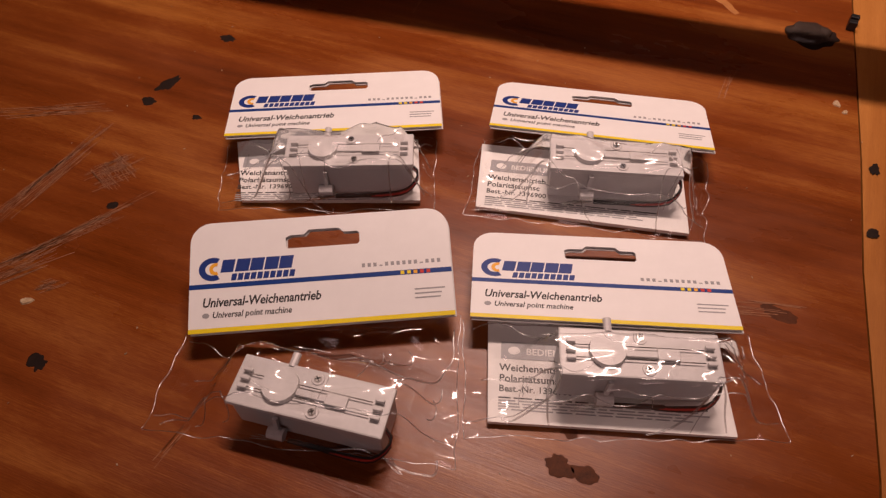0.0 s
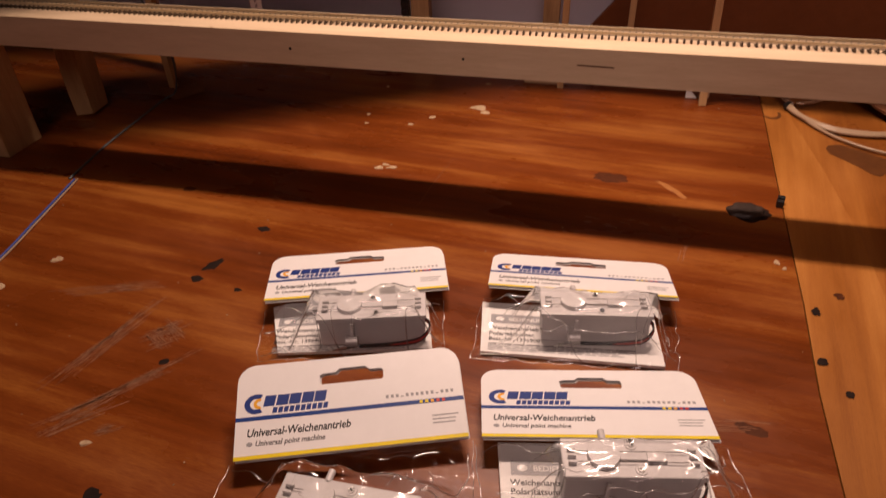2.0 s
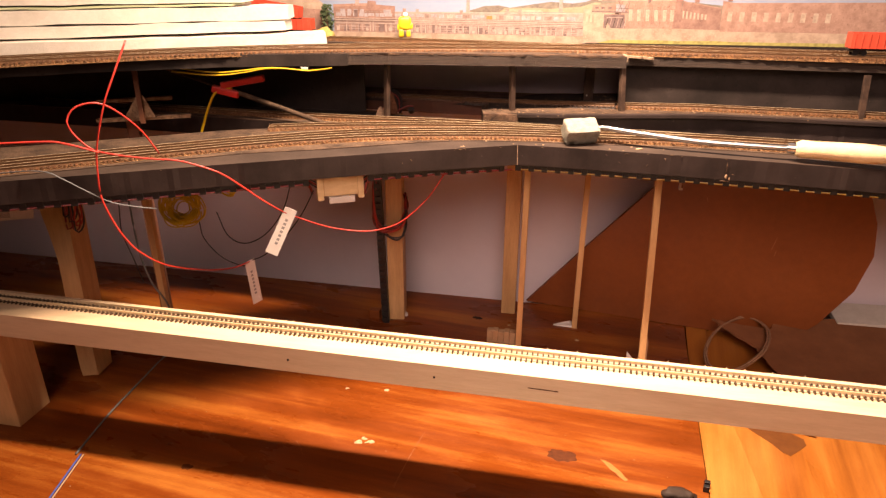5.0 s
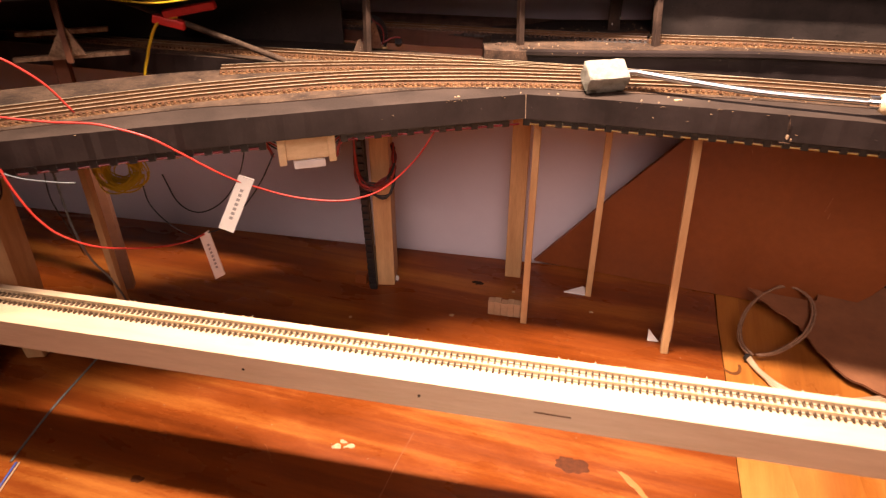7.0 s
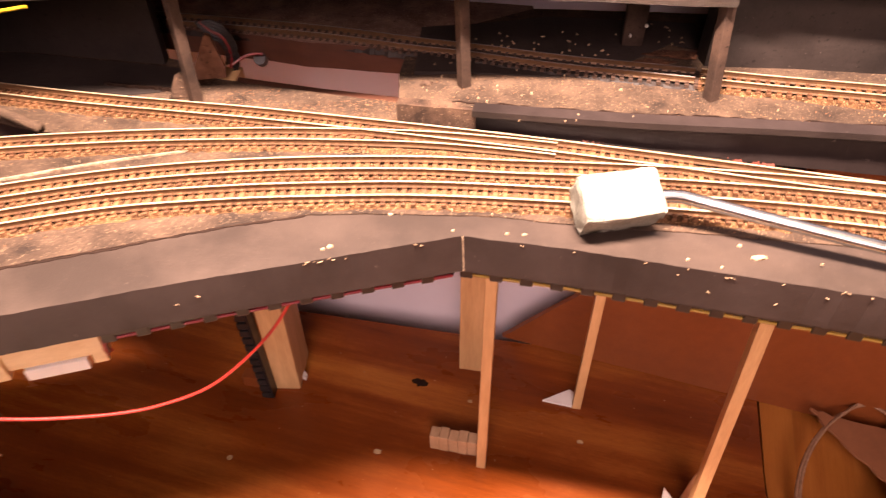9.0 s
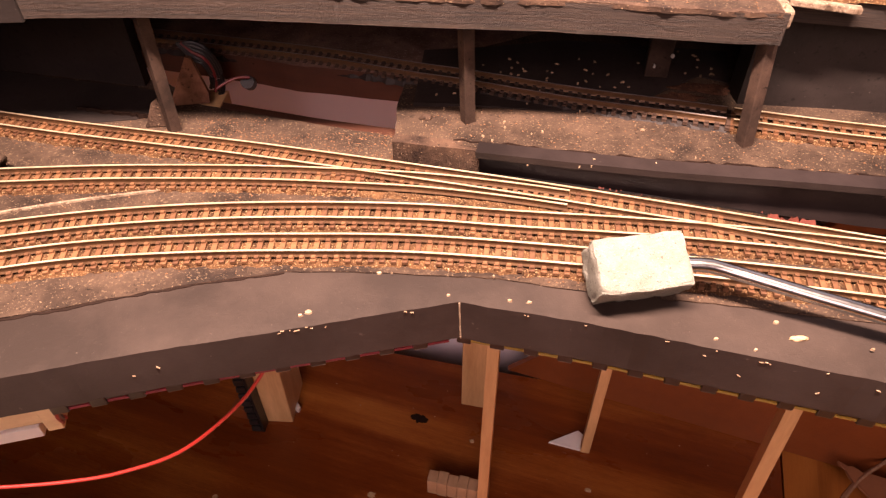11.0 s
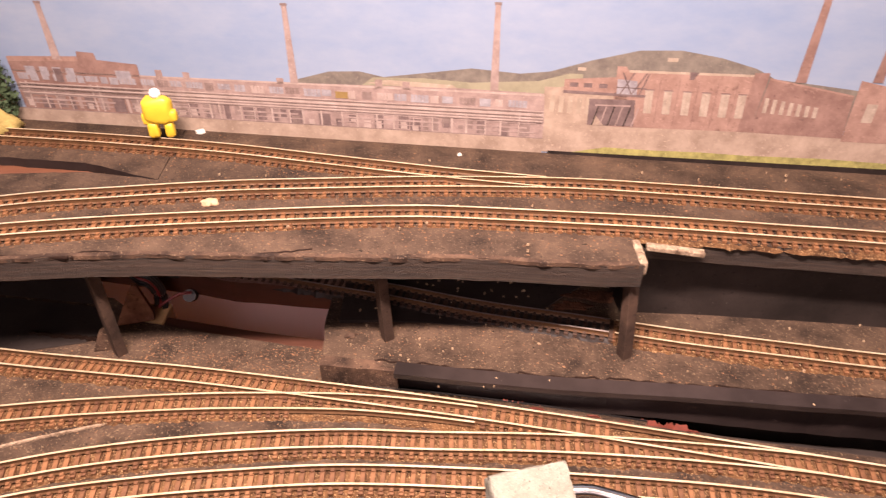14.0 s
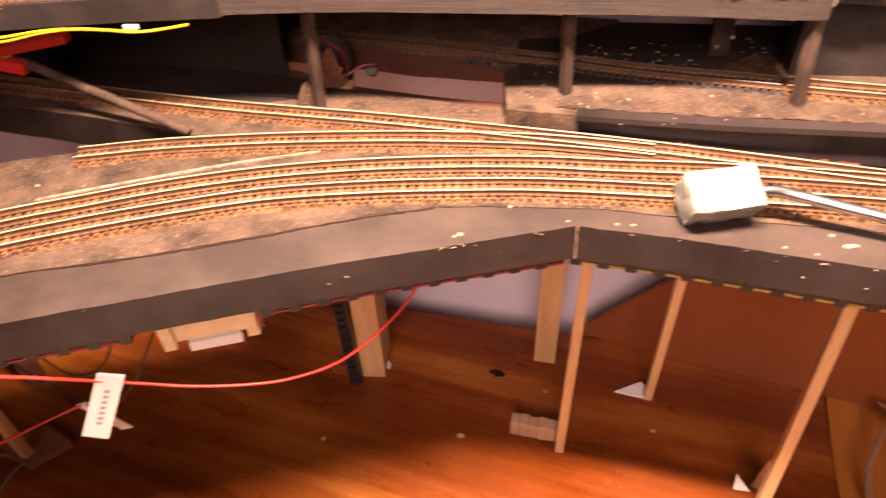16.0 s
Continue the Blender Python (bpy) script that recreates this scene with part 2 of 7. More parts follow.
def film_material(name="bag_film", least=0.0, gloss=0.10):
    """Clear crinkled bag film: see-through, with gloss by Fresnel."""
    m = bpy.data.materials.new(name)
    m.use_nodes = True
    tree = m.node_tree
    tree.nodes.remove(tree.nodes["Principled BSDF"])
    clear = tree.nodes.new("ShaderNodeBsdfTransparent")
    clear.inputs[0].default_value = (0.985, 0.985, 0.985, 1)
    shine = tree.nodes.new("ShaderNodeBsdfGlossy")
    shine.inputs["Roughness"].default_value = gloss
    fresnel = tree.nodes.new("ShaderNodeFresnel")
    fresnel.inputs["IOR"].default_value = 1.5
    mix = tree.nodes.new("ShaderNodeMixShader")
    coords = tree.nodes.new("ShaderNodeTexCoord")
    noise_a = tree.nodes.new("ShaderNodeTexNoise")
    noise_a.inputs["Scale"].default_value = 38
    noise_a.inputs["Detail"].default_value = 2
    relief = tree.nodes.new("ShaderNodeBump")
    relief.inputs["Strength"].default_value = 0.3
    relief.inputs["Distance"].default_value = 0.002
    tree.links.new(coords.outputs["Object"], noise_a.inputs["Vector"])
    tree.links.new(noise_a.outputs[0], relief.inputs["Height"])
    tree.links.new(relief.outputs[0], shine.inputs["Normal"])
    tree.links.new(relief.outputs[0], fresnel.inputs["Normal"])
    more = tree.nodes.new("ShaderNodeMath")
    more.operation = "MULTIPLY_ADD"
    tree.links.new(fresnel.outputs[0], more.inputs[0])
    more.inputs[1].default_value, more.inputs[2].default_value = 1.4 if not least else 0.3, least
    tree.links.new(more.outputs[0], mix.inputs[0])
    tree.links.new(clear.outputs[0], mix.inputs[1])
    tree.links.new(shine.outputs[0], mix.inputs[2])
    tree.links.new(mix.outputs[0], tree.nodes["Material Output"].inputs["Surface"])
    return m


TABLE_WOOD = wood("table_wood", (0.050, 0.0088, 0.0016), (0.178, 0.0405, 0.0068), (0.44, 0.168, 0.033), 19, 0.28, 4.4, 0.32)
PALE_BOARD = wood("pale_board", (0.20, 0.060, 0.011), (0.35, 0.128, 0.025), (0.52, 0.225, 0.052), -70, 0.46, 6.0, 0.25)
RED_BOARD = wood("red_board", (0.150, 0.041, 0.0078), (0.295, 0.100, 0.0185), (0.47, 0.19, 0.041), -70, 0.36, 6.0, 0.3)
PINE = material("pine", (0.54, 0.40, 0.25), (0.70, 0.55, 0.375), 14, 0.55, 0, 0.3, 400, (1.2, 10, 10), 13)
PINE_UP = material("pine_upright", (0.42, 0.25, 0.11), (0.66, 0.44, 0.22), 14, 0.55, 0, 0.3, 400, (9, 9, 1.0))
PALE_WOOD = material("pale_wood", (0.60, 0.44, 0.24), (0.80, 0.64, 0.40), 30, 0.55, 0, 0.3, 500, (2, 8, 8))
DECK_PAINT = grime("deck_paint", (0.025, 0.0172, 0.0136), (0.051, 0.0358, 0.0284), (0.105, 0.077, 0.061), 18, 900, 0.58, 0.25, 0.68, pore=0.22)
DECK_DUST = grime("deck_dust", (0.020, 0.0122, 0.0086), (0.090, 0.057, 0.0375), (0.215, 0.150, 0.093), 42, 1000, 0.85, 1.0, 0.59)
REAR_DUST = grime("rear_dust", (0.10, 0.058, 0.044), (0.26, 0.162, 0.126), (0.42, 0.31, 0.25), 60, 900, 0.85, 0.8, 0.60)
FASCIA_PAINT = grime("fascia_paint", (0.0140, 0.0098, 0.0092), (0.036, 0.0258, 0.0242), (0.122, 0.094, 0.086), 16, 240, 0.5, 0.22, 0.70, pore=0.2)
WORN_EDGE = grime("worn_edge", (0.018, 0.010, 0.007), (0.105, 0.062, 0.040), (0.33, 0.23, 0.15), 70, 900, 0.8, 0.9, 0.62)
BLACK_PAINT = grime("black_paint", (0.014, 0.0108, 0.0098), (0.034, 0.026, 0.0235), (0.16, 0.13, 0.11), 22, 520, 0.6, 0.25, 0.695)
BALLAST = grime("ballast", (0.034, 0.0145, 0.006), (0.152, 0.075, 0.031), (0.42, 0.27, 0.14), 130, 1500, 0.9, 1.0, 0.56)
RUBBLE = grime("rubble", (0.04, 0.018, 0.009), (0.21, 0.112, 0.06), (0.36, 0.25, 0.15), 200, 1600, 0.9, 0.5, 0.62, 0.5)
SLEEPER = material("sleeper", (0.058, 0.021, 0.0075), (0.215, 0.098, 0.040), 160, 0.7, 0, 0.4, 1500, vary=0.35, contrast=(0.4, 0.95))
SLEEPER_NEW = material("sleeper_new", (0.045, 0.027, 0.014), (0.115, 0.073, 0.040), 120, 0.6)
RAIL_SIDE = material("rail_side", (0.060, 0.028, 0.012), (0.150, 0.078, 0.034), 200, 0.55, 0.2)
RAIL_TOP = material("rail_top", (0.57, 0.43, 0.265), (0.80, 0.68, 0.48), 45, 0.32, 0.5, contrast=(0.35, 0.60))
# rail tops greyed for the shade under the upper deck
RAIL_SHADED = material("rail_shaded", (0.14, 0.115, 0.105), (0.32, 0.275, 0.25), 60, 0.5, 0.2)
RAIL_NEW = material("rail_new", (0.58, 0.46, 0.29), (0.76, 0.64, 0.44), 60, 0.38, 0.3)
WALL_PAINT = material("wall_paint", (0.68, 0.62, 0.69), (0.76, 0.70, 0.76), 5, 0.85, 0, 0.2, 300)
ROOM_PAINT = material("room_paint", (0.55, 0.52, 0.50), (0.62, 0.59, 0.57), 3, 0.9)
FLOOR_WOOD = material("floor_wood", (0.18, 0.10, 0.05), (0.30, 0.18, 0.10), 4, 0.5, 0, 0.2, 200, (1, 8, 1))
HARDBOARD = material("hardboard", (0.155, 0.040, 0.0105), (0.235, 0.070, 0.0195), 9, 0.40, 0, 0.2, 500, fine=12, rough_vary=0.1)
DARK_BROWN = material("dark_brown_wood", (0.042, 0.0155, 0.0095), (0.085, 0.033, 0.020), 20, 0.5, 0, 0.2, 400, (1, 6, 6))
BROWN_WOOD = material("brown_wood", (0.10, 0.038, 0.020), (0.19, 0.078, 0.042), 20, 0.55, 0, 0.2, 400, (1, 6, 6))
FOAM = material("foam", (0.50, 0.475, 0.42), (0.66, 0.635, 0.58), 40, 0.85, 0, 0.6, 700)
GREEN_SHEET = plain("green_sheet", (0.42, 0.48, 0.30), 0.6)
FELT = grime("felt", (0.20, 0.19, 0.155), (0.295, 0.283, 0.238), (0.42, 0.40, 0.345), 160, 1500, 0.95, 1.0, 0.6)
STEEL = material("steel", (0.50, 0.49, 0.47), (0.72, 0.71, 0.69), 40, 0.20, 1.0, rough_vary=0.08)
BLACK_PLASTIC = plain("black_plastic", (0.010, 0.010, 0.011), 0.4)
RED_WIRE = plain("red_wire", (0.46, 0.035, 0.026), 0.4)
RED_PLASTIC = plain("red_plastic", (0.62, 0.03, 0.025), 0.35)
YELLOW_WIRE = plain("yellow_wire", (0.60, 0.41, 0.02), 0.4)
BLUE_WIRE = plain("blue_wire", (0.05, 0.08, 0.30), 0.4)
CREAM_WIRE = plain("cream_wire", (0.40, 0.28, 0.18), 0.35)
ROD_STEEL = material("rod_steel", (0.34, 0.335, 0.325), (0.48, 0.475, 0.46), 60, 0.24, 1.0, rough_vary=0.08)
CLEAR_CABLE = material("clear_cable", (0.21, 0.118, 0.071), (0.30, 0.18, 0.112), 80, 0.25)
GREY_WIRE = plain("grey_wire", (0.12, 0.14, 0.15), 0.5)
WHITE_PAPER = material("white_paper", (0.70, 0.69, 0.67), (0.80, 0.79, 0.77), 50, 0.75)
CARD_WHITE = material("card_white", (0.76, 0.75, 0.74), (0.82, 0.81, 0.80), 30, 0.42, rough_vary=0.08)
CARD_BACK = plain("card_back", (0.62, 0.60, 0.59), 0.7)
MOTOR_GREY = material("motor_grey", (0.47, 0.455, 0.455), (0.54, 0.525, 0.525), 60, 0.42, rough_vary=0.08)
MOTOR_LIGHT = plain("motor_light", (0.56, 0.545, 0.54), 0.38)
PRINT_BLUE = plain("print_blue", (0.008, 0.034, 0.20), 0.4)
PRINT_BAND = plain("print_band", (0.004, 0.040, 0.21), 0.35)
PRINT_YELLOW = plain("print_yellow", (0.80, 0.62, 0.015), 0.4)
PRINT_ORANGE = plain("print_orange", (0.82, 0.40, 0.03), 0.4)
PRINT_RED = plain("print_red", (0.60, 0.04, 0.02), 0.4)
PRINT_BLACK = plain("print_black", (0.02, 0.02, 0.022), 0.5)
PRINT_GREY = plain("print_grey", (0.30, 0.30, 0.31), 0.5)
CARDBOARD = material("cardboard", (0.155, 0.056, 0.021), (0.245, 0.098, 0.040), 30, 0.8, 0, 0.3, 500)
CORE = material("cardboard_core", (0.22, 0.10, 0.045), (0.36, 0.18, 0.09), 400, 0.9)
CHIP_CREAM = material("chip_cream", (0.30, 0.185, 0.095), (0.54, 0.40, 0.25), 400, 0.85, contrast=(0.35, 0.65))
WORN_SIDE = material("worn_side", (0.0065, 0.0040, 0.0030), (0.062, 0.037, 0.025), 9, 0.7, 0, 0.9, 60, (2.5, 2.5, 120), 0, 5, contrast=(0.38, 0.68))
WORN_PALE = grime("worn_pale", (0.14, 0.085, 0.05), (0.40, 0.28, 0.18), (0.62, 0.50, 0.36), 120, 900, 0.8, 0.8, 0.62)
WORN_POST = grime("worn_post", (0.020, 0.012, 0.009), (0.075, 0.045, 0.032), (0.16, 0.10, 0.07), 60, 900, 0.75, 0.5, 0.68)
TERRACOTTA = grime("terracotta", (0.12, 0.05, 0.028), (0.30, 0.145, 0.085), (0.42, 0.25, 0.16), 90, 900, 0.8, 0.5, 0.66)
GLUE = grime("glue", (0.10, 0.065, 0.042), (0.40, 0.30, 0.21), (0.55, 0.44, 0.32), 200, 900, 0.85, 0.6, 0.6)
GRAIN = material("grain", (0.16, 0.09, 0.045), (0.50, 0.37, 0.24), 500, 0.9, contrast=(0.35, 0.65))
STAIN_BLACK = material("stain_black", (0.008, 0.004, 0.003), (0.022, 0.011, 0.007), 200, 0.7, specular=0.15)
TAR = material("tar", (0.016, 0.009, 0.006), (0.046, 0.028, 0.020), 120, 0.5, 0, 0.3, 600)
STAIN_BROWN = material("stain_brown", (0.040, 0.011, 0.004), (0.12, 0.034, 0.010), 250, 0.6, specular=0.15)
STAIN_WET = material("stain_wet", (0.085, 0.027, 0.007), (0.145, 0.052, 0.013), 90, 0.5, specular=0.3)
STAIN_RUST = material("stain_rust", (0.28, 0.10, 0.02), (0.40, 0.16, 0.035), 150, 0.6)
SCUFF = material("scuff", (0.20, 0.07, 0.03), (0.36, 0.17, 0.085), 300, 0.8)
FILM = film_material()

# ---- room ----
SLOPE = -0.232


def wall_y(x):
    return 0.772 + SLOPE * x


def table_y(x):
    return 0.738 - 0.24 * x


solid("wall_back", prism([(-2.2, wall_y(-2.2)), (2.0, wall_y(2.0)), (2.03, wall_y(2.0) + 0.1), (-2.17, wall_y(-2.2) + 0.1)], -0.76, 2.4), WALL_PAINT, "lavender grey painted plaster wall behind the layout", "wall", kind="structure")
solid("wall_front", box((4.6, 0.1, 3.2), (0, -2.4, 0.82)), ROOM_PAINT, "plain painted wall behind the viewer", "wall", kind="structure")
solid("wall_left", box((0.1, 4.0, 3.2), (-2.2, -0.6, 0.82)), ROOM_PAINT, "plain painted side wall of the room", "wall", kind="structure")
solid("wall_right", box((0.1, 4.0, 3.2), (2.05, -0.6, 0.82)), ROOM_PAINT, "plain painted end wall of the room", "wall", kind="structure")
solid("floor", box((4.6, 4.4, 0.05), (0, -0.5, -0.775)), FLOOR_WOOD, "brown wooden floor of the hobby room", "floor", kind="structure")
solid("ceiling", box((4.6, 4.4, 0.05), (0, -0.5, 2.42)), ROOM_PAINT, "plain painted ceiling of the hobby room", "ceiling", kind="structure")

# ---- table ----
table = thing("table", "wide reddish brown varnished wooden work table, stained and scratched", "table")
SEAM = [(0.118, -0.12), (0.179, 0.059), (0.205, 0.158), (0.228, 0.231), (0.268, 0.37), (0.305, 0.495), (0.3265, 0.570), (0.352, 0.652)]
part("tabletop", prism([(-1.3, -0.45), (0.02, -0.45), *SEAM, (-1.3, table_y(-1.3))], -0.03, 0.0), TABLE_WOOD, table)
INNER = [(0.080, -0.45), (0.236, 0.06), (0.300, 0.30), (0.318, 0.40), (0.337, 0.53), (0.358, 0.59), (0.378, 0.647)]
part("end_board", prism([(0.0215, -0.45), *INNER, (0.3535, 0.650), *[(x + 0.0012, y) for x, y in SEAM[:-1][::-1]]], -0.03, -0.0006), PALE_BOARD, table, "lighter orange brown end board of the tabletop")
part("end_board", prism([(1.3, -0.45), (1.3, table_y(1.3)), *[(x + 0.0001, y) for x, y in INNER[::-1]]], -0.03, -0.0007), RED_BOARD, table, "reddish brown outer board of the tabletop")
for x, y in ((-1.2, -0.36), (1.2, -0.36), (-1.2, 0.8), (1.2, 0.35)):
    part("leg", box((0.07, 0.07, 0.72), (x, y, -0.39)), PINE_UP, table)

STAINS = [(0.2333, 0.3398, 0.016, 0.012, STAIN_BLACK), (0.1379, 0.3966, 0.013, 0.010, STAIN_BROWN), (-0.1361, 0.3302, 0.0055, 0.0035, STAIN_BLACK),
          (-0.1626, 0.2854, 0.009, 0.004, STAIN_BLACK), (-0.1711, 0.2718, 0.005, 0.0035, STAIN_BLACK), (-0.1395, 0.2580, 0.003, 0.002, STAIN_BLACK), (-0.1713, 0.1012, 0.005, 0.004, STAIN_BLACK),
          (0.0541, 0.0631, 0.006, 0.005, STAIN_BROWN), (0.0655, 0.0595, 0.006, 0.004, STAIN_BROWN), (0.1594, 0.1337, 0.008, 0.0045, STAIN_BROWN),
          (0.0820, 0.6610, 0.006, 0.0045, STAIN_BLACK), (0.0596, 0.0765, 0.004, 0.003, STAIN_BROWN), (-0.1668, 0.1913, 0.003, 0.003, STAIN_BLACK),
          (0.2188, 0.1819, 0.003, 0.003, STAIN_BLACK), (0.2333, 0.2234, 0.0025, 0.004, STAIN_BLACK), (-0.2136, 0.3920, 0.006, 0.004, STAIN_BROWN),
          (0.1844, 0.3721, 0.018, 0.003, STAIN_RUST), (0.2543, 0.2380, 0.003, 0.003, STAIN_BROWN), (0.2219, 0.1568, 0.002, 0.003, STAIN_BLACK)]
for k, (x, y, rx, ry, m) in enumerate(STAINS):
    part("stain", blob(x, y, rx, ry, -0.00005, 40 + k, turn={3: 0.9, 16: -1.07}.get(k, -0.35), high=0.00012, n=72, rough=0.34, waves=11), m, table)
WET = [(0.342, 0.443), (0.353, 0.444), (0.362, 0.434), (0.371, 0.424), (0.383, 0.410), (0.381, 0.401), (0.372, 0.395), (0.358, 0.387), (0.353, 0.392), (0.349, 0.404), (0.336, 0.428), (0.337, 0.438)]
part("stain", prism(WET, -0.0008, -0.00045), STAIN_WET, table, "brown spilt varnish patch")
part("stain", prism([(0.3165 + r * math.cos(a * 0.2), 0.5135 + 1.5 * r * math.sin(a * 0.2)) for r, turns in ((0.0105, range(14, 32)), (0.0078, range(31, 13, -1))) for a in turns], -0.0008, -0.00045), STAIN_WET, table, "brown ring left by a glass")
tar = bmesh.new()
bmesh.ops.create_icosphere(tar, subdivisions=4, radius=1)
for v in tar.verts:
    f = 1 + 0.22 * noise.noise(v.co * 1.7 + Vector((4, 0, 0))) + 0.06 * noise.noise(v.co * 6)
    v.co = Vector((0.2310 + 0.0135 * f * v.co.x, 0.3395 + 0.0105 * f * v.co.y, 0.0034 * max(-0.1, min(0.75, v.co.z * 1.3)) * f))
part("tar_lump", tar, TAR, table, "flat lump of dried black tar", smooth=True)
CHIPS = [(-0.0572, 0.4207, 0.0042, 0.003), (-0.0458, 0.4198, 0.004, 0.0028), (-0.0514, 0.4269, 0.003, 0.002), (0.0420, 0.5270, 0.005, 0.004), (-0.0750, 0.5100, 0.002, 0.0016), (-0.0300, 0.5050, 0.003, 0.002),
         (-0.2806, 0.2975, 0.004, 0.003), (-0.3097, 0.2656, 0.006, 0.004), (-0.3203, 0.2706, 0.004, 0.003), (-0.1894, 0.1337, 0.003, 0.002), (0.0340, 0.5380, 0.008, 0.006), (-0.0100, 0.5200, 0.003, 0.003), (-0.0750, 0.5300, 0.002, 0.0018),
         (0.2290, 0.2745, 0.002, 0.003), (0.2314, 0.2675, 0.002, 0.0015), (0.2000, 0.6000, 0.002, 0.002), (0.0500, 0.6000, 0.003, 0.002), (0.1200, 0.6400, 0.002, 0.0016), (-0.0600, 0.6000, 0.0022, 0.002)]
for k, (x, y, rx, ry) in enumerate(CHIPS):
    part("paint_chip", blob(x, y, rx, ry, -0.0001, 90 + k, high=0.0007, n=11, rough=0.6), CHIP_CREAM, table)
rnd = random.Random(5)
bm = bmesh.new()
for k in range(150):
    x, y = rnd.uniform(-0.33, 0.30), rnd.uniform(0.05, 0.70)
    blob(x, y, rnd.uniform(0.0003, 0.0009), rnd.uniform(0.0002, 0.0005), 0.0, k, turn=rnd.uniform(0, 3), high=0.0003, n=5, bm=bm)
tagged(solid("crumbs", bm, GRAIN), "pale crumbs and dust scattered over the table", "crumbs", kind="stuff")


def scratch_lines(x, y, turn, length, width, count, seed, bm):
    rnd = random.Random(seed)
    for _ in range(count):
        u, v, l = rnd.uniform(-width, width), rnd.uniform(-length, length) * 0.4, length * rnd.uniform(0.15, 0.5)
        a = radians(turn) + rnd.gauss(0, 0.05)
        d, s = Vector((math.cos(a), math.sin(a), 0)), Vector((-math.sin(a), math.cos(a), 0))
        c = Vector((x, y, 0.0002)) + d * v + s * u
        w = rnd.uniform(0.00008, 0.0002)
        bm.faces.new([bm.verts.new(q) for q in (c - d * l - s * w, c + d * l - s * w, c + d * l + s * w, c - d * l + s * w)])


bm = bmesh.new()
for n, (x, y, turn, length, width, count) in enumerate([(-0.208, 0.208, 62, 0.06, 0.005, 30), (-0.1735, 0.2150, -45, 0.016, 0.009, 44), (-0.1735, 0.2150, 35, 0.020, 0.009, 34), (-0.1850, 0.1690, 38, 0.060, 0.003, 26), (-0.1980, 0.1540, 32, 0.030, 0.007, 30),
                                                     (-0.2263, 0.2620, 5, 0.05, 0.004, 18), (-0.1037, 0.0644, 60, 0.02, 0.002, 5), (-0.0074, 0.3947, 68, 0.06, 0.0005, 4), (-0.1116, 0.4139, -60, 0.02, 0.001, 3), (0.1724, 0.2964, 65, 0.03, 0.002, 4), (-0.1810, 0.1420, 20, 0.010, 0.004, 16), (0.1480, 0.1370, -5, 0.03, 0.004, 10)]):
    scratch_lines(x, y, turn, length, width, count, n, bm)
part("scuff", bm, SCUFF, table, "pale worn scratch marks", kind="stuff")

# ---- back board and clutter under the layout ----


def on_panel(x, z, off=0.0):
    return Vector((x, 0.703 - 0.39 * (x - 0.153) + off, z))


bm = bmesh.new()
outline = [(0.153, 0.001), (0.226, 0.099), (0.285, 0.175), (0.33, 0.236), (0.46, 0.236), (0.495, 0.21), (0.512, 0.165), (0.517, 0.127), (0.508, 0.081), (0.482, 0.033), (0.455, 0.001)]
front, back = [bm.verts.new(on_panel(x, z)) for x, z in outline], [bm.verts.new(on_panel(x, z, 0.004)) for x, z in outline]
bm.faces.new(front)
bm.faces.new(back[::-1])
for k in range(len(outline)):
    bm.faces.new((front[k], front[(k + 1) % len(outline)], back[(k + 1) % len(outline)], back[k]))
panel = thing("hardboard_panel", "brown hardboard offcut with a slanted edge, leaning at the wall", "board")
part("board", bm, HARDBOARD, panel)
for x, z, long, lean in ((0.421, 0.128, 0.016, 12), (0.421 + 0.003, 0.128 - 0.012, 0.007, 5), (0.421 - 0.075, 0.128 + 0.045, 0.005, -20)):
    q = on_panel(x, z, -0.0004)
    part("scuff", box((0.0007, 0.0004, long), tuple(q), pose(0, 0, 0, 0, lean, -21)), SCUFF, panel, "pale scuff mark")
q = on_panel(0.315, 0.187, -0.002)
part("hook", box((0.003, 0.004, 0.0075), tuple(q), pose(0, 0, 0, 0, 0, -21), 0.0008), CARD_BACK, panel, "small pale plastic hook")
part("hook_lip", box((0.0045, 0.004, 0.002), (q.x + 0.0006, q.y - 0.002, q.z - 0.0034), pose(0, 0, 0, 0, 0, -21), 0.0006), CARD_BACK, panel)

# ---- layout decks ----
def deck(name, outline, z0, z1, label, paint=DECK_PAINT, edge=FASCIA_PAINT, top=None):
    worn = []
    for a, b in zip(outline, outline[1:] + outline[:1]):
        a, b = Vector((*a, 0)), Vector((*b, 0))
        n = max(1, int((b - a).length / 0.005))
        side = (b - a).normalized().cross(Vector((0, 0, 1)))
        for k in range(n):
            p = a.lerp(b, k / n)
            d = (noise.noise(p * 120) * 0.0006 + noise.noise(p * 420) * 0.0004) * (0 if k == 0 else 1)
            worn.append((p.x + side.x * d, p.y + side.y * d))
    bm = prism(worn, z0, z1, top=top)
    ob = solid(name, bm, [paint, edge], label, "deck", kind="structure")
    for p in ob.data.polygons:
        p.material_index = 0 if p.normal.z > 0.7 else 1
    return ob


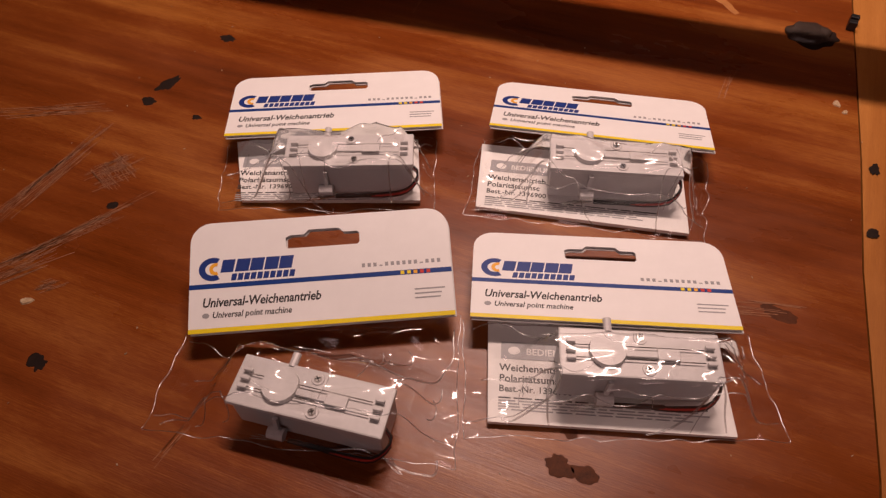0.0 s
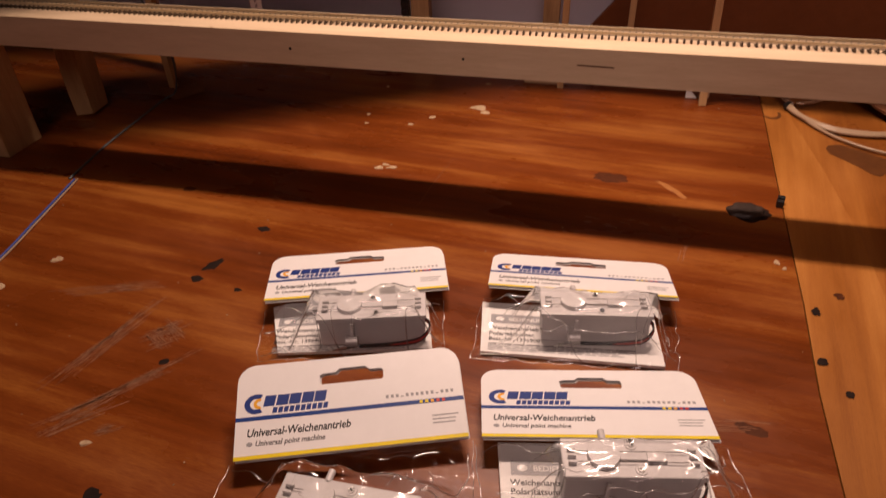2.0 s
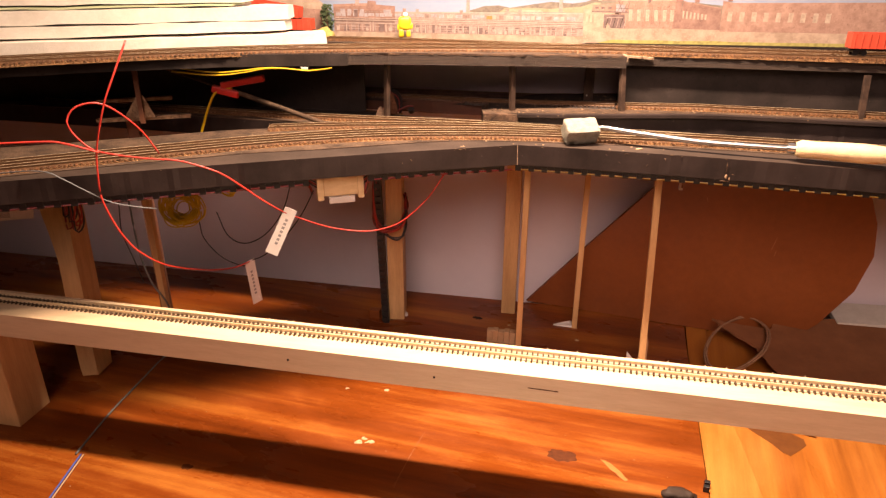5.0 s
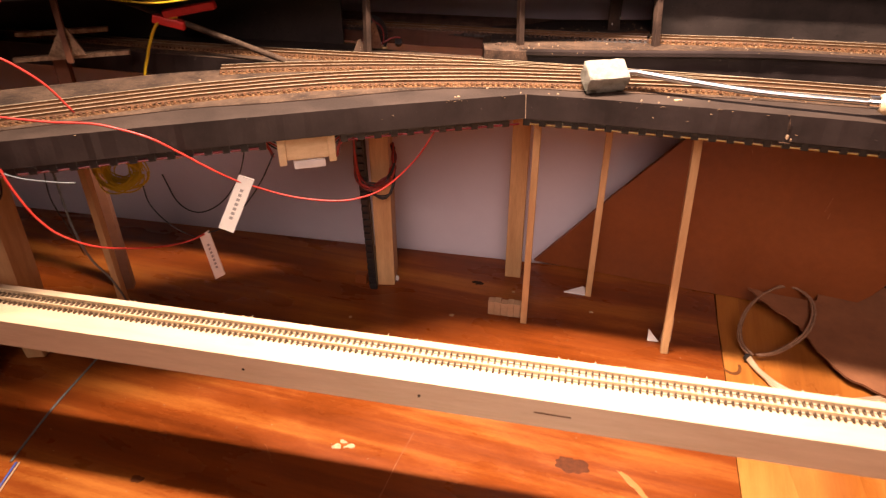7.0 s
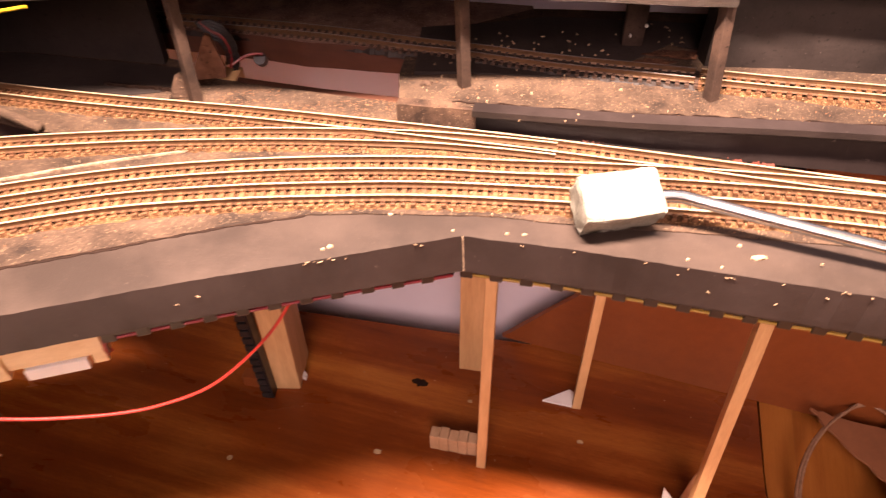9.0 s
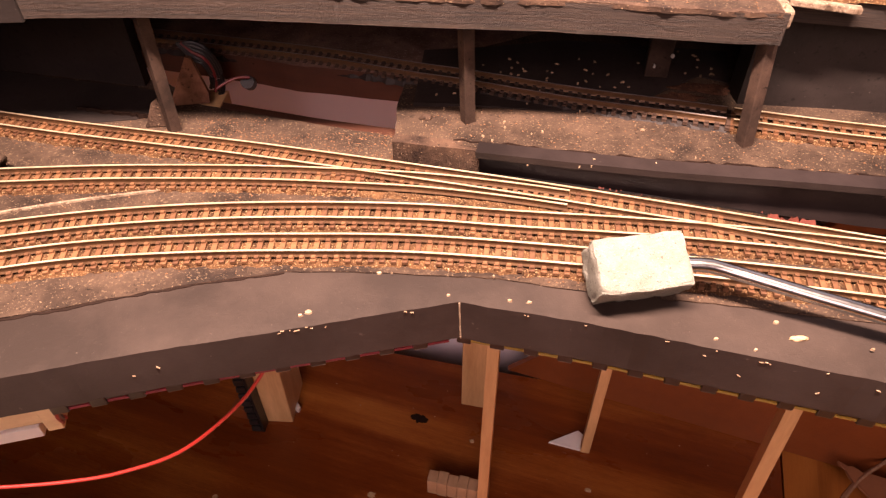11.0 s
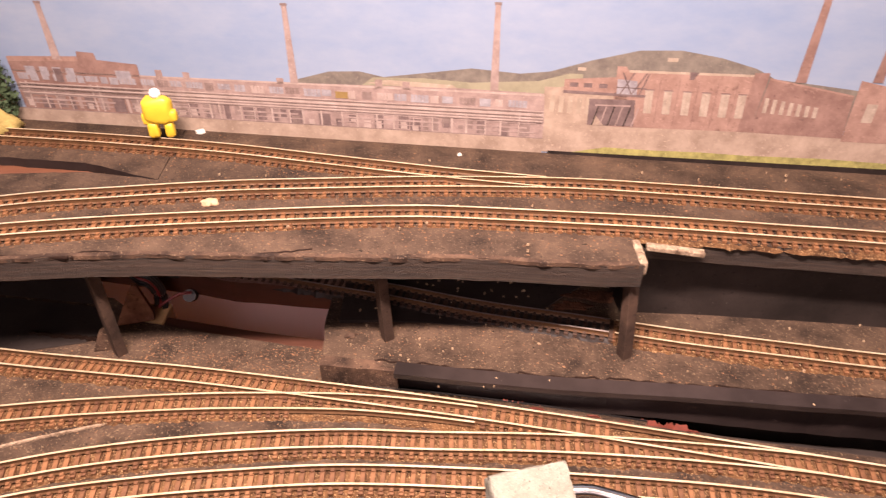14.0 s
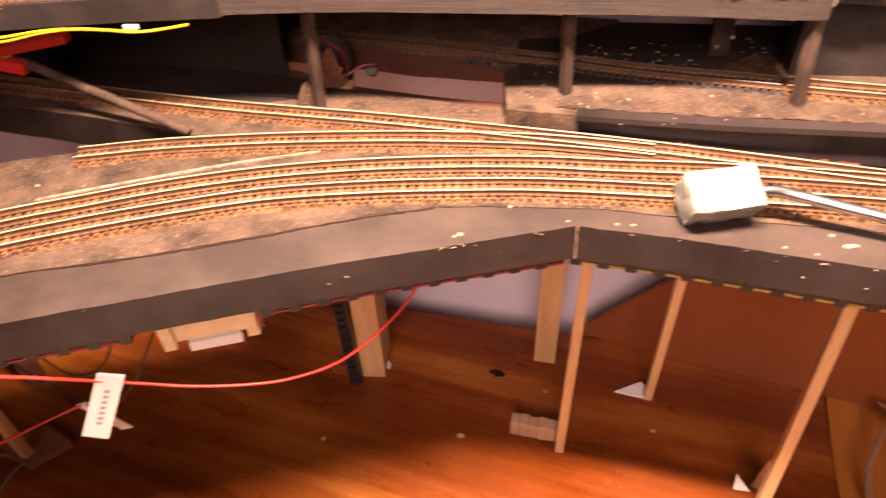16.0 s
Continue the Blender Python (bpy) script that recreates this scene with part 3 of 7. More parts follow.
KINK = (0.105, 0.541)
LOW_FRONT = [(-0.70, 0.357), (-0.318, 0.444), (-0.157, 0.4855), (-0.022, 0.5165), KINK, (0.150, 0.530), (0.197, 0.516), (0.265, 0.496), (0.322, 0.478), (0.424, 0.443), (0.80, 0.325)]
LOW_BACK = [(0.80, 0.418), (0.42, 0.530), (0.331, 0.556), (0.268, 0.573), (0.194, 0.595), (0.160, 0.604), (0.103, 0.6185), (0.079, 0.624), (0.0785, 0.6465), (0.053, 0.6540), (0.036, 0.6590), (0.0125, 0.6662), (0.007, 0.668), (-0.023, 0.678), (-0.045, 0.700),
            (-0.14, 0.730), (-0.45, 0.81), (-0.7, 0.86), (-0.7, 0.80), (-0.45, 0.735), (-0.30, 0.692), (-0.16, 0.651), (-0.093, 0.627), (-0.20, 0.606), (-0.35, 0.556), (-0.70, 0.455)]
deck("deck_lower", LOW_FRONT + LOW_BACK, 0.2435, 0.264, "dark grey painted plywood deck of the lower track level, dusty and chipped")
DUST_FRONT = [(-0.70, 0.362), (-0.45, 0.409), (-0.30, 0.468), (-0.20, 0.503), (-0.153, 0.518), (-0.094, 0.528), (-0.037, 0.541), (0.0, 0.5505), (0.040, 0.5575), (0.075, 0.5560), (0.12, 0.5520), (0.148, 0.5455), (0.207, 0.536), (0.256, 0.5265), (0.304, 0.514), (0.343, 0.503), (0.45, 0.4705), (0.75, 0.377)]
deck("deck_dust", DUST_FRONT + [(x, y - (0.001 if x > 0.1 else 0)) for x, y in LOW_BACK], 0.2641, 0.2646, "dusty brown scenic layer glued on the lower deck", DECK_DUST, WORN_EDGE)
# black ribbon standing in for the shadow line of the scenic layer's edge
groove = curve_through([(x, y - 0.0004, 0.2641) for x, y in DUST_FRONT[1:9]], 0.0022)
for p in groove:
    p.y += 0.0007 * noise.noise(p * 260) + 0.0004 * noise.noise(p * 900)
solid("dust_groove", sweep(groove, [(-0.0007, -0.0006), (0.0008, -0.0006), (0.0005, 0.0002), (-0.0005, 0.0002)]), STAIN_BLACK, "ragged black strip painting the shadow line at the scenic layer's edge", "groove", kind="structure")
deck("black_patch", [(-0.62, 0.785), (-0.45, 0.744), (-0.30, 0.705), (-0.128, 0.668), (-0.085, 0.660), (-0.05, 0.664), (-0.038, 0.676), (-0.043, 0.690), (-0.14, 0.7145), (-0.45, 0.757)], 0.2646, 0.2650, "thin black patch on the deck under the upper level", BLACK_PAINT, BLACK_PAINT)
M_FRONT = [(0.079, 0.6265), (0.115, 0.619), (0.155, 0.608), (0.194, 0.598), (0.245, 0.587), (0.295, 0.575), (0.335, 0.567), (0.42, 0.545), (0.80, 0.445)]


def middle_z(x):
    return 0.2755 + 0.045 * min(max(x - 0.08, 0), 0.22)


deck("deck_middle", M_FRONT + [(0.80, 0.57), (0.16, 0.725), (0.085, 0.695), (0.079, 0.655)], 0.262, 0.276, "dark dusty middle deck carrying a sloping track", DECK_DUST, FASCIA_PAINT, top=lambda x, y: middle_z(x))
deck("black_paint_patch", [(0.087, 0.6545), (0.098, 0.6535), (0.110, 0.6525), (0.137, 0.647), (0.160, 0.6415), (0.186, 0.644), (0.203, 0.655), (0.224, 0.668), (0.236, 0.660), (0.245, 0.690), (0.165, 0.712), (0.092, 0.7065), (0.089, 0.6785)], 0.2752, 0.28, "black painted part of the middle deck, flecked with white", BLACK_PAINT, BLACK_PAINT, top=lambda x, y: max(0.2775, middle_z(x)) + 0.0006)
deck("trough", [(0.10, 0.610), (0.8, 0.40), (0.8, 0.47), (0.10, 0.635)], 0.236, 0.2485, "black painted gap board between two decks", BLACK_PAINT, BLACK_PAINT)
deck("deck_rear", [(-0.30, 0.79), (-0.045, 0.715), (-0.023, 0.7085), (0.0, 0.702), (0.024, 0.693), (0.052, 0.687), (0.089, 0.6785), (0.16, 0.7245), (0.16, 0.733), (-0.30, 0.838)], 0.2625, 0.2775, "narrow dusty rear deck along the wall", REAR_DUST, DARK_BROWN)
UP_FRONT = [(-0.75, 0.43), (-0.45, 0.55), (-0.327, 0.600), (-0.20, 0.633), (-0.12, 0.6400), (-0.057, 0.6415), (-0.02, 0.641), (0.018, 0.638), (0.083, 0.630), (0.143, 0.624), (0.167, 0.620), (0.204, 0.613), (0.2265, 0.6105),
            (0.228, 0.632), (0.25, 0.6275), (0.2985, 0.6165), (0.3385, 0.6075), (0.8, 0.50)]
WEDGE = [(-0.003, 0.705), (-0.044, 0.717), (-0.088, 0.719), (-0.30, 0.69), (-0.75, 0.56)]
deck("deck_upper", UP_FRONT + [(0.8, wall_y(0.8) - 0.003), (0.0, wall_y(0) - 0.003), *WEDGE], 0.327, 0.339, "dark weathered upper deck with three tracks", DECK_DUST, WORN_SIDE)
deck("deck_upper_rear", [(-0.0035, 0.7055), (-0.0005, wall_y(0) - 0.003), (-0.75, wall_y(-0.75) - 0.003), (-0.75, 0.86), (-0.30, 0.785), (-0.096, 0.738), (-0.047, 0.727)], 0.327, 0.339, "dark rear strip of the upper deck", DECK_DUST)
deck("gap_floor", [(-0.75, 0.54), (-0.06, 0.69), (0.01, 0.695), (0.0, 0.72), (-0.75, 0.93)], 0.326, 0.3335, "brown board seen in the gap of the upper deck", BROWN_WOOD, BROWN_WOOD)

rnd = random.Random(55)
bm = bmesh.new()
for k in range(34):
    x = rnd.choice((rnd.uniform(-0.28, 0.40), rnd.gauss(0.05, 0.05), rnd.gauss(0.2, 0.05)))
    i = [j for j in range(len(LOW_FRONT) - 1) if LOW_FRONT[j][0] <= x][-1]
    (xa, ya), (xb, yb) = LOW_FRONT[i], LOW_FRONT[i + 1]
    y = ya + (yb - ya) * (x - xa) / (xb - xa)
    z = 0.2638 - abs(rnd.gauss(0, 0.0010)) if rnd.random() < 0.8 else rnd.uniform(0.248, 0.262)
    long = rnd.uniform(0.0004, 0.0022)
    box((long, 0.0005, rnd.uniform(0.0001, 0.0004)), (x, y - 0.0001, z), pose(0, 0, 0, 0, rnd.gauss(0, 25), math.degrees(math.atan2(yb - ya, xb - xa))), bm=bm)
solid("paint_flakes", bm, WORN_PALE, "pale chipped spots along the dark fascia", "chips", kind="stuff")
# ragged lip of scenic plaster along the upper deck's front edge
line = curve_through([(x, y, 0.3386) for x, y in UP_FRONT[2:13]], 0.003)
for p in line:
    p.y += 0.0012 + 0.0010 * noise.noise(p * 210) + 0.0006 * noise.noise(p * 700)
    p.z += 0.0004 * noise.noise(p * 300 + Vector((3, 1, 0)))
solid("edge_lip", sweep(line, [(-0.0014, -0.0011), (0.0016, -0.0011), (0.0014, 0.0008), (-0.0010, 0.0009)]), WORN_EDGE, "ragged plaster lip along the upper deck's edge", "trim", kind="structure")
front = [*UP_FRONT[1:5], (-0.068, 0.6413)]
solid("fascia_left", prism([(x, y - 0.0016) for x, y in front] + [(x, y - 0.0002) for x, y in reversed(front)], 0.3262, 0.3386), BLACK_PAINT, "black painted front edge of the upper deck", "fascia", kind="structure")
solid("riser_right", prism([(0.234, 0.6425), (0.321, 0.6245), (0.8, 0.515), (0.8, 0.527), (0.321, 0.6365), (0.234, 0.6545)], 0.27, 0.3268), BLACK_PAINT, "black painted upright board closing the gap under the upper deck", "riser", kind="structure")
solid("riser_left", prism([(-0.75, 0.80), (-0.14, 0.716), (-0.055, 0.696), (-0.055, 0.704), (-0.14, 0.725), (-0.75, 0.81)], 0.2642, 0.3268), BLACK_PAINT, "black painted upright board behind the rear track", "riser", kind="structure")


# ---- tracks ----
GAUGE = 0.0094
sleeper_bm = box((0.0021, 0.0152, 0.0017), (0, 0, -0.00385), bevel=0.0002)
for side in (-1, 1):
    box((0.0016, 0.0018, 0.0010), (0, side * (GAUGE / 2 + 0.0009), -0.0027), bm=sleeper_bm)
    box((0.0016, 0.0016, 0.0010), (0, side * (GAUGE / 2 - 0.0009), -0.0027), bm=sleeper_bm)
SLEEPER_MESH = mesh_of("sleeper", sleeper_bm, SLEEPER)
# darker sleepers: shade under the upper deck painted into their colour
SLEEPER_SHADED_MESH = SLEEPER_MESH.copy()
SLEEPER_SHADED_MESH.materials.clear()
SLEEPER_SHADED_MESH.materials.append(WORN_POST)
SLEEPER_NEW_MESH = SLEEPER_MESH.copy()
SLEEPER_NEW_MESH.materials.clear()
SLEEPER_NEW_MESH.materials.append(SLEEPER_NEW)
SLEEPER_NEW_MESH.transform(Matrix.Diagonal((0.66, 1, 1, 1)))
RAIL = [(-0.0007, -0.0030), (0.0007, -0.0030), (0.00025, -0.0022), (0.00025, -0.0008), (0.00048, -0.0005), (0.00048, 0), (-0.00048, 0), (-0.00048, -0.0005), (-0.00025, -0.0008), (-0.00025, -0.0022)]


def track(points, label, pitch=0.0044, bed=0.0092, drop=0.0, new_track=False, keep_off=None, tone=None):
    """A length of narrow gauge model track: two rails, sleepers, and a ballast bed. The points are at rail height."""
    top = thing("model_track", label, "track", "tracks of the layout")
    line = curve_through(points, 0.006)
    for p in line:
        p.z -= drop
    for side in (-1, 1):
        shifted = []
        for i, p in enumerate(line):
            along = (line[min(i + 1, len(line) - 1)] - line[max(i - 1, 0)]).normalized()
            shifted.append(p + along.cross(Vector((0, 0, 1))).normalized() * side * GAUGE / 2)
        ob = part("rail", sweep(shifted, RAIL), [RAIL_NEW if new_track else RAIL_SIDE, tone[0] if tone else RAIL_NEW if new_track else RAIL_TOP], top)
        for f in ob.data.polygons:
            if f.normal.z > 0.9:
                f.material_index = 1
    rnd = random.Random(len(label))
    steps = curve_through(points, pitch)
    for i, p in enumerate(steps):
        along = steps[min(i + 1, len(steps) - 1)] - steps[max(i - 1, 0)]
        if keep_off and min((Vector((p.x, p.y, 0)) - Vector((q.x, q.y, 0))).length for q in keep_off) < 0.0085:
            continue
        turn = math.degrees(math.atan2(along.y, along.x)) + rnd.gauss(0, 0.8)
        rise = -math.degrees(math.asin(along.normalized().z))
        piece("sleeper", tone[1] if tone else SLEEPER_NEW_MESH if new_track else SLEEPER_MESH, top, pose(p.x, p.y, p.z - drop - rnd.uniform(0, 0.0001), 0, rise, turn))
    if bed:
        bm = bmesh.new()
        rows, fine = [], curve_through(points, 0.0022)
        across = (-1.0, -0.8, -0.62, -0.4, -0.15, 0.15, 0.4, 0.62, 0.8, 1.0)
        for i, p in enumerate(fine):
            along = (fine[min(i + 1, len(fine) - 1)] - fine[max(i - 1, 0)]).normalized()
            side = along.cross(Vector((0, 0, 1))).normalized()
            row = []
            for a in across:
                q = p + side * bed * a * (1 + (0.22 * noise.noise(p * 300 + side * a) if abs(a) > 0.7 else 0))
                high = -0.0044 + 0.0011 * noise.noise(q * 700) + 0.0005 * noise.noise(q * 1700)
                q.z += high if abs(a) < 0.9 else -0.0066
                row.append(bm.verts.new(q))
            rows.append(row)
        for r0, r1 in zip(rows, rows[1:]):
            for k in range(len(across) - 1):
                bm.faces.new((r0[k], r1[k], r1[k + 1], r0[k + 1]))
        part("ballast_bed", bm, tone[2] if tone else BALLAST, top, "rusty brown ballast bed")
    return top


def at(points, z):
    return [(x, y, z) for x, y in points]


ZL, ZU = 0.270, 0.3445
T1 = at([(-0.65, 0.36), (-0.45, 0.424), (-0.30, 0.482), (-0.18, 0.529), (-0.131, 0.545), (-0.086, 0.5565), (-0.0425, 0.565), (0.0045, 0.568), (0.0435, 0.568), (0.09, 0.566), (0.148, 0.5585), (0.207, 0.549), (0.256, 0.5395), (0.304, 0.527), (0.343, 0.516), (0.45, 0.4835), (0.75, 0.39)], ZL)
T2 = at([(-0.65, 0.382), (-0.45, 0.445), (-0.30, 0.503), (-0.18, 0.549), (-0.131, 0.564), (-0.093, 0.5745), (-0.047, 0.583), (-0.003, 0.587), (0.043, 0.5875), (0.09, 0.585), (0.128, 0.580), (0.183, 0.5735), (0.236, 0.5647), (0.288, 0.5537), (0.313, 0.5467), (0.353, 0.5347), (0.45, 0.5055), (0.75, 0.415)], ZL)
T4 = at([(-0.65, 0.83), (-0.40, 0.745), (-0.25, 0.698), (-0.137, 0.666), (-0.083, 0.652), (-0.0355, 0.6415), (0.011, 0.6315), (0.0715, 0.6165), (0.130, 0.6012), (0.187, 0.585), (0.214, 0.577), (0.267, 0.561), (0.312, 0.547)], ZL)
T3 = at([(-0.152, 0.607), (-0.11, 0.6125), (-0.07, 0.6145), (-0.0425, 0.615), (-0.0145, 0.6145), (0.014, 0.6135), (0.0425, 0.6115), (0.089, 0.6065), (0.125, 0.5995), (0.155, 0.592)], ZL)
track(T1, "rusty old model railway track along the deck edge")
track(T2, "rusty old model railway track curving along the deck")
main4 = [Vector(p) for p in curve_through(T4, 0.004)]
main2 = [Vector(p) for p in curve_through(T2, 0.004)]
track(T4, "rusty branch track running back under the upper deck", drop=0.00012, keep_off=main2)
track(T3, "rusty short siding with open rail ends", drop=0.00024, keep_off=main4)
U1 = at([(-0.70, 0.43), (-0.45, 0.545), (-0.30, 0.606), (-0.18, 0.642), (-0.11, 0.655), (-0.062, 0.6595), (-0.012, 0.661), (0.0395, 0.6605), (0.082, 0.6595), (0.119, 0.6575), (0.1455, 0.6545), (0.198, 0.645), (0.25, 0.635), (0.2985, 0.624), (0.3385, 0.615), (0.5, 0.575), (0.75, 0.515)], ZU - 0.001)
U2 = at([(-0.70, 0.46), (-0.45, 0.575), (-0.30, 0.634), (-0.18, 0.667), (-0.072, 0.6845), (-0.0195, 0.6875), (0.035, 0.6885), (0.0805, 0.6865), (0.1375, 0.683), (0.2055, 0.675), (0.26, 0.6635), (0.3125, 0.651), (0.355, 0.641), (0.5, 0.605), (0.75, 0.543)], ZU - 0.001)
U3 = at([(-0.65, 0.875), (-0.40, 0.822), (-0.25, 0.792), (-0.104, 0.761), (-0.0365, 0.746), (0.029, 0.729), (0.079, 0.713), (0.121, 0.6995), (0.15, 0.6905), (0.20, 0.6765)], ZU - 0.001)
track(U1, "rusty front track of the upper level")
track(U2, "rusty middle track of the upper level")
track(U3, "rusty rear track of the upper level", drop=0.0002, keep_off=[Vector(p) for p in curve_through(U2, 0.004)])
MT = [(x, y, middle_z(x) + 0.0052) for x, y in ((-0.10, 0.735), (-0.02, 0.716), (0.04, 0.700), (0.086, 0.6835), (0.116, 0.6715), (0.147, 0.6575), (0.171, 0.6475), (0.2025, 0.636), (0.2265, 0.627), (0.26, 0.6145), (0.304, 0.600), (0.345, 0.5885), (0.5, 0.548), (0.75, 0.485))]
# climbing track split: dusty left part painted dark for shade, right part rusty
track([p for p in MT if p[0] < 0.24], "dark dusty track climbing across the middle deck", tone=(RAIL_SHADED, SLEEPER_SHADED_MESH, BLACK_PAINT))
track([p for p in MT if p[0] > 0.22], "rusty track running on along the middle deck")

# ---- track shelf ----
SH = Vector((1, -0.243, 0)).normalized()
SHN = Vector((0.243, 1, 0)).normalized()
SH0 = Vector((0.038, 0.351, 0))


def on_shelf(s, n, z):
    q = SH0 + SH * s + SHN * n
    return (q.x, q.y, z)


shelf = thing("track_shelf", "long pale pine batten on legs carrying a single track", "shelf")
outline = [on_shelf(s, n, 0)[:2] for s, n in ((-0.60, 0), (0.60, 0), (0.60, 0.0425), (-0.60, 0.0425))]
part("batten", prism(outline, 0.107, 0.131), PINE, shelf)
for s in (-0.465,):
    x, y, _ = on_shelf(s, 0.02, 0)
    part("leg", box((0.034, 0.042, 0.1075), (x, y, 0.0535), pose(0, 0, 0, 0, 0, -13.5), 0.0012), PINE_UP, shelf)
x, y, _ = on_shelf(0.465, 0.02, 0)
part("leg", box((0.034, 0.042, 0.1075), (x, y, 0.0535), pose(0, 0, 0, 0, 0, -13.5), 0.0012), PINE_UP, shelf)
part("knot_mark", box((0.024, 0.0004, 0.0008), on_shelf(0.067, -0.0001, 0.1195), pose(0, 0, 0, 0, 1, -13.7)), STAIN_BROWN, shelf, "dark slit in the batten's face")
for s in (-0.022, -0.15):
    part("screw_hole", cylinder(0.001, 0.001, 0.0006, Matrix.Translation(on_shelf(s, -0.0001, 0.119)) @ pose(0, 0, 0, 90, 0, -13.7), 10), STAIN_BLACK, shelf)
rnd = random.Random(91)
bm = bmesh.new()
for k in range(90):
    s, n = rnd.uniform(-0.5, 0.55), rnd.choice((0.0422, 0.0422, 0.0003))
    p = Vector(on_shelf(s, n, 0.1308))
    d = (SH * rnd.uniform(-1, 1) + SHN * (0.6 if n > 0.02 else -0.25) + Vector((0, 0, rnd.uniform(0.1, 0.6)))).normalized() * rnd.uniform(0.0008, 0.003)
    w = SH * rnd.uniform(0.0002, 0.0006)
    bm.faces.new([bm.verts.new(q) for q in (p - w, p + w, p + d)])
part("burr", bm, PINE, shelf, "splintery saw burr along the edges", kind="stuff")
track([on_shelf(s, 0.0265, 0.1358) for s in (-0.6, -0.3, 0, 0.3, 0.6)], "new dark sleepered model track on a pine batten", bed=0, new_track=True)

# ---- posts under the decks ----
def post(name, size, x, y, top, label, turn=-13.0, paint=PINE_UP, base=0.0, lean=(0, 0)):
    m = Matrix.Translation((x, y, base)) @ pose(0, 0, 0, lean[0], lean[1], turn)
    return solid(name, transformed(box((size[0], size[1], top - base), (0, 0, (top - base) / 2), bevel=min(size) * 0.06), m), paint, label, "post")


def transformed(bm, m):
    bmesh.ops.transform(bm, matrix=m, verts=bm.verts)
    return bm


post("wood_post", (0.018, 0.012, 1), 0.124, 0.676, 0.2430, "flat pale wooden upright under the lower deck")
post("wood_post", (0.0065, 0.0065, 1), 0.1245, 0.586, 0.2430, "thin square pine stick holding up the lower deck")
post("wood_post", (0.0065, 0.0065, 1), 0.203, 0.632, 0.2612, "thin square pine stick under the middle deck")
post("wood_post", (0.0070, 0.0070, 1), 0.258, 0.533, 0.2430, "thin leaning pine stick under the lower deck", lean=(-3.2, -1.8))
post("wood_post", (0.0070, 0.0070, 1), -0.285, 0.585, 0.2430, "thin pine stick under the deck beside coiled wire")
post("wood_post", (0.020, 0.036, 1), -0.0225, 0.677, 0.2630, "wide pale wooden upright beside a black cable strip", turn=-4)
leg_face = curve_through([(-0.0095, 0, 0), (-0.0090, 0.045, 0), (-0.0065, 0.090, 0), (-0.0040, 0.140, 0), (-0.0060, 0.170, 0), (-0.0100, 0.200, 0), (-0.0095, 0.222, 0), (-0.0085, 0.243, 0)], 0.012)
leg_face += curve_through([(0.0165, 0.243, 0), (0.0165, 0.215, 0), (0.0178, 0.190, 0), (0.0165, 0.150, 0), (0.0150, 0.095, 0), (0.0115, 0.045, 0), (0.0105, 0, 0)], 0.012)
bm = prism([(p.x, p.y) for p in leg_face], -0.014, 0.014)
bmesh.ops.bevel(bm, geom=[e for e in bm.edges if abs(e.verts[0].co.z - e.verts[1].co.z) < 1e-6], offset=0.001, segments=2, affect="EDGES")
solid("wood_post", transformed(bm, Matrix.Translation((-0.3635, 0.556, 0)) @ pose(0, 0, 0, 90, 0, -9)), PINE_UP, "thick carved pine leg of the deck, wider at its head", "post")
RIBBED = material("ribbed_offcut", (0.38, 0.235, 0.125), (0.55, 0.37, 0.225), 40, 0.7, 0, 0.3, 500)
ribbed = thing("wood_block", "small ribbed brown offcut of wood beside a stick", "wood block")
ribbed.matrix_world = pose(0.109, 0.600, 0, 0, 0, -14)
for k in range(6):
    h = 0.0165 + 0.0009 * math.sin(2.3 * k)
    part("rib", box((0.0069, 0.009 + 0.0008 * (k % 2), h), (-0.0175 + 0.0070 * k, 0, h / 2), bevel=0.0008), RIBBED, ribbed)
solid("wood_block", box((0.014, 0.009, 0.012), (-0.052, 0.667, 0.006), pose(0, 0, 0, 0, 0, -14), 0.0008), HARDBOARD, "small brown offcut at the foot of a post", "wood block")

# posts between the middle and upper decks
for x, y, top_x, top_y, base in ((-0.0285, 0.6545, -0.0262, 0.652, 0.2646), (0.112, 0.640, 0.110, 0.639, 0.2765), (0.227, 0.6115, 0.225, 0.617, 0.281), (0.455, 0.553, 0.456, 0.56, 0.281)):
    d = Vector((top_x - x, top_y - y, 0.3275 - base))
    m = Matrix.Translation((x, y, base)) @ d.to_track_quat("Z", "Y").to_matrix().to_4x4()
    solid("deck_post", transformed(box((0.0053, 0.0053, d.length), (0, 0, d.length / 2), bevel=0.0004), m), WORN_POST, "thin dark brown square post under the upper deck", "post", "posts of the upper deck")

# ---- rail cleaning block with rod ----
cleaner = thing("rail_cleaner", "pale felt block on a bent steel rod with wooden handle", "track cleaner")
bm = box((0.0330, 0.0200, 0.0170), (0.1670, 0.5440, 0.2770), pose(0, 0, 0, 31, 0, 8), 0.0018)
bmesh.ops.subdivide_edges(bm, edges=bm.edges, cuts=5, use_grid_fill=True)
for v in bm.verts:
    v.co += noise.noise_vector(v.co * 260) * 0.0009 + noise.noise_vector(v.co * 900) * 0.0004
    if v.co.z < 0.2740:
        v.co += Vector((0, -0.0005, 0.0012)) * (1.0 if noise.noise(v.co * Vector((1, 0.2, 0.2)).x * 600) > 0 else -0.6)
part("felt_block", bm, FELT, cleaner, "pale felt block with a ragged lower edge", smooth=True)
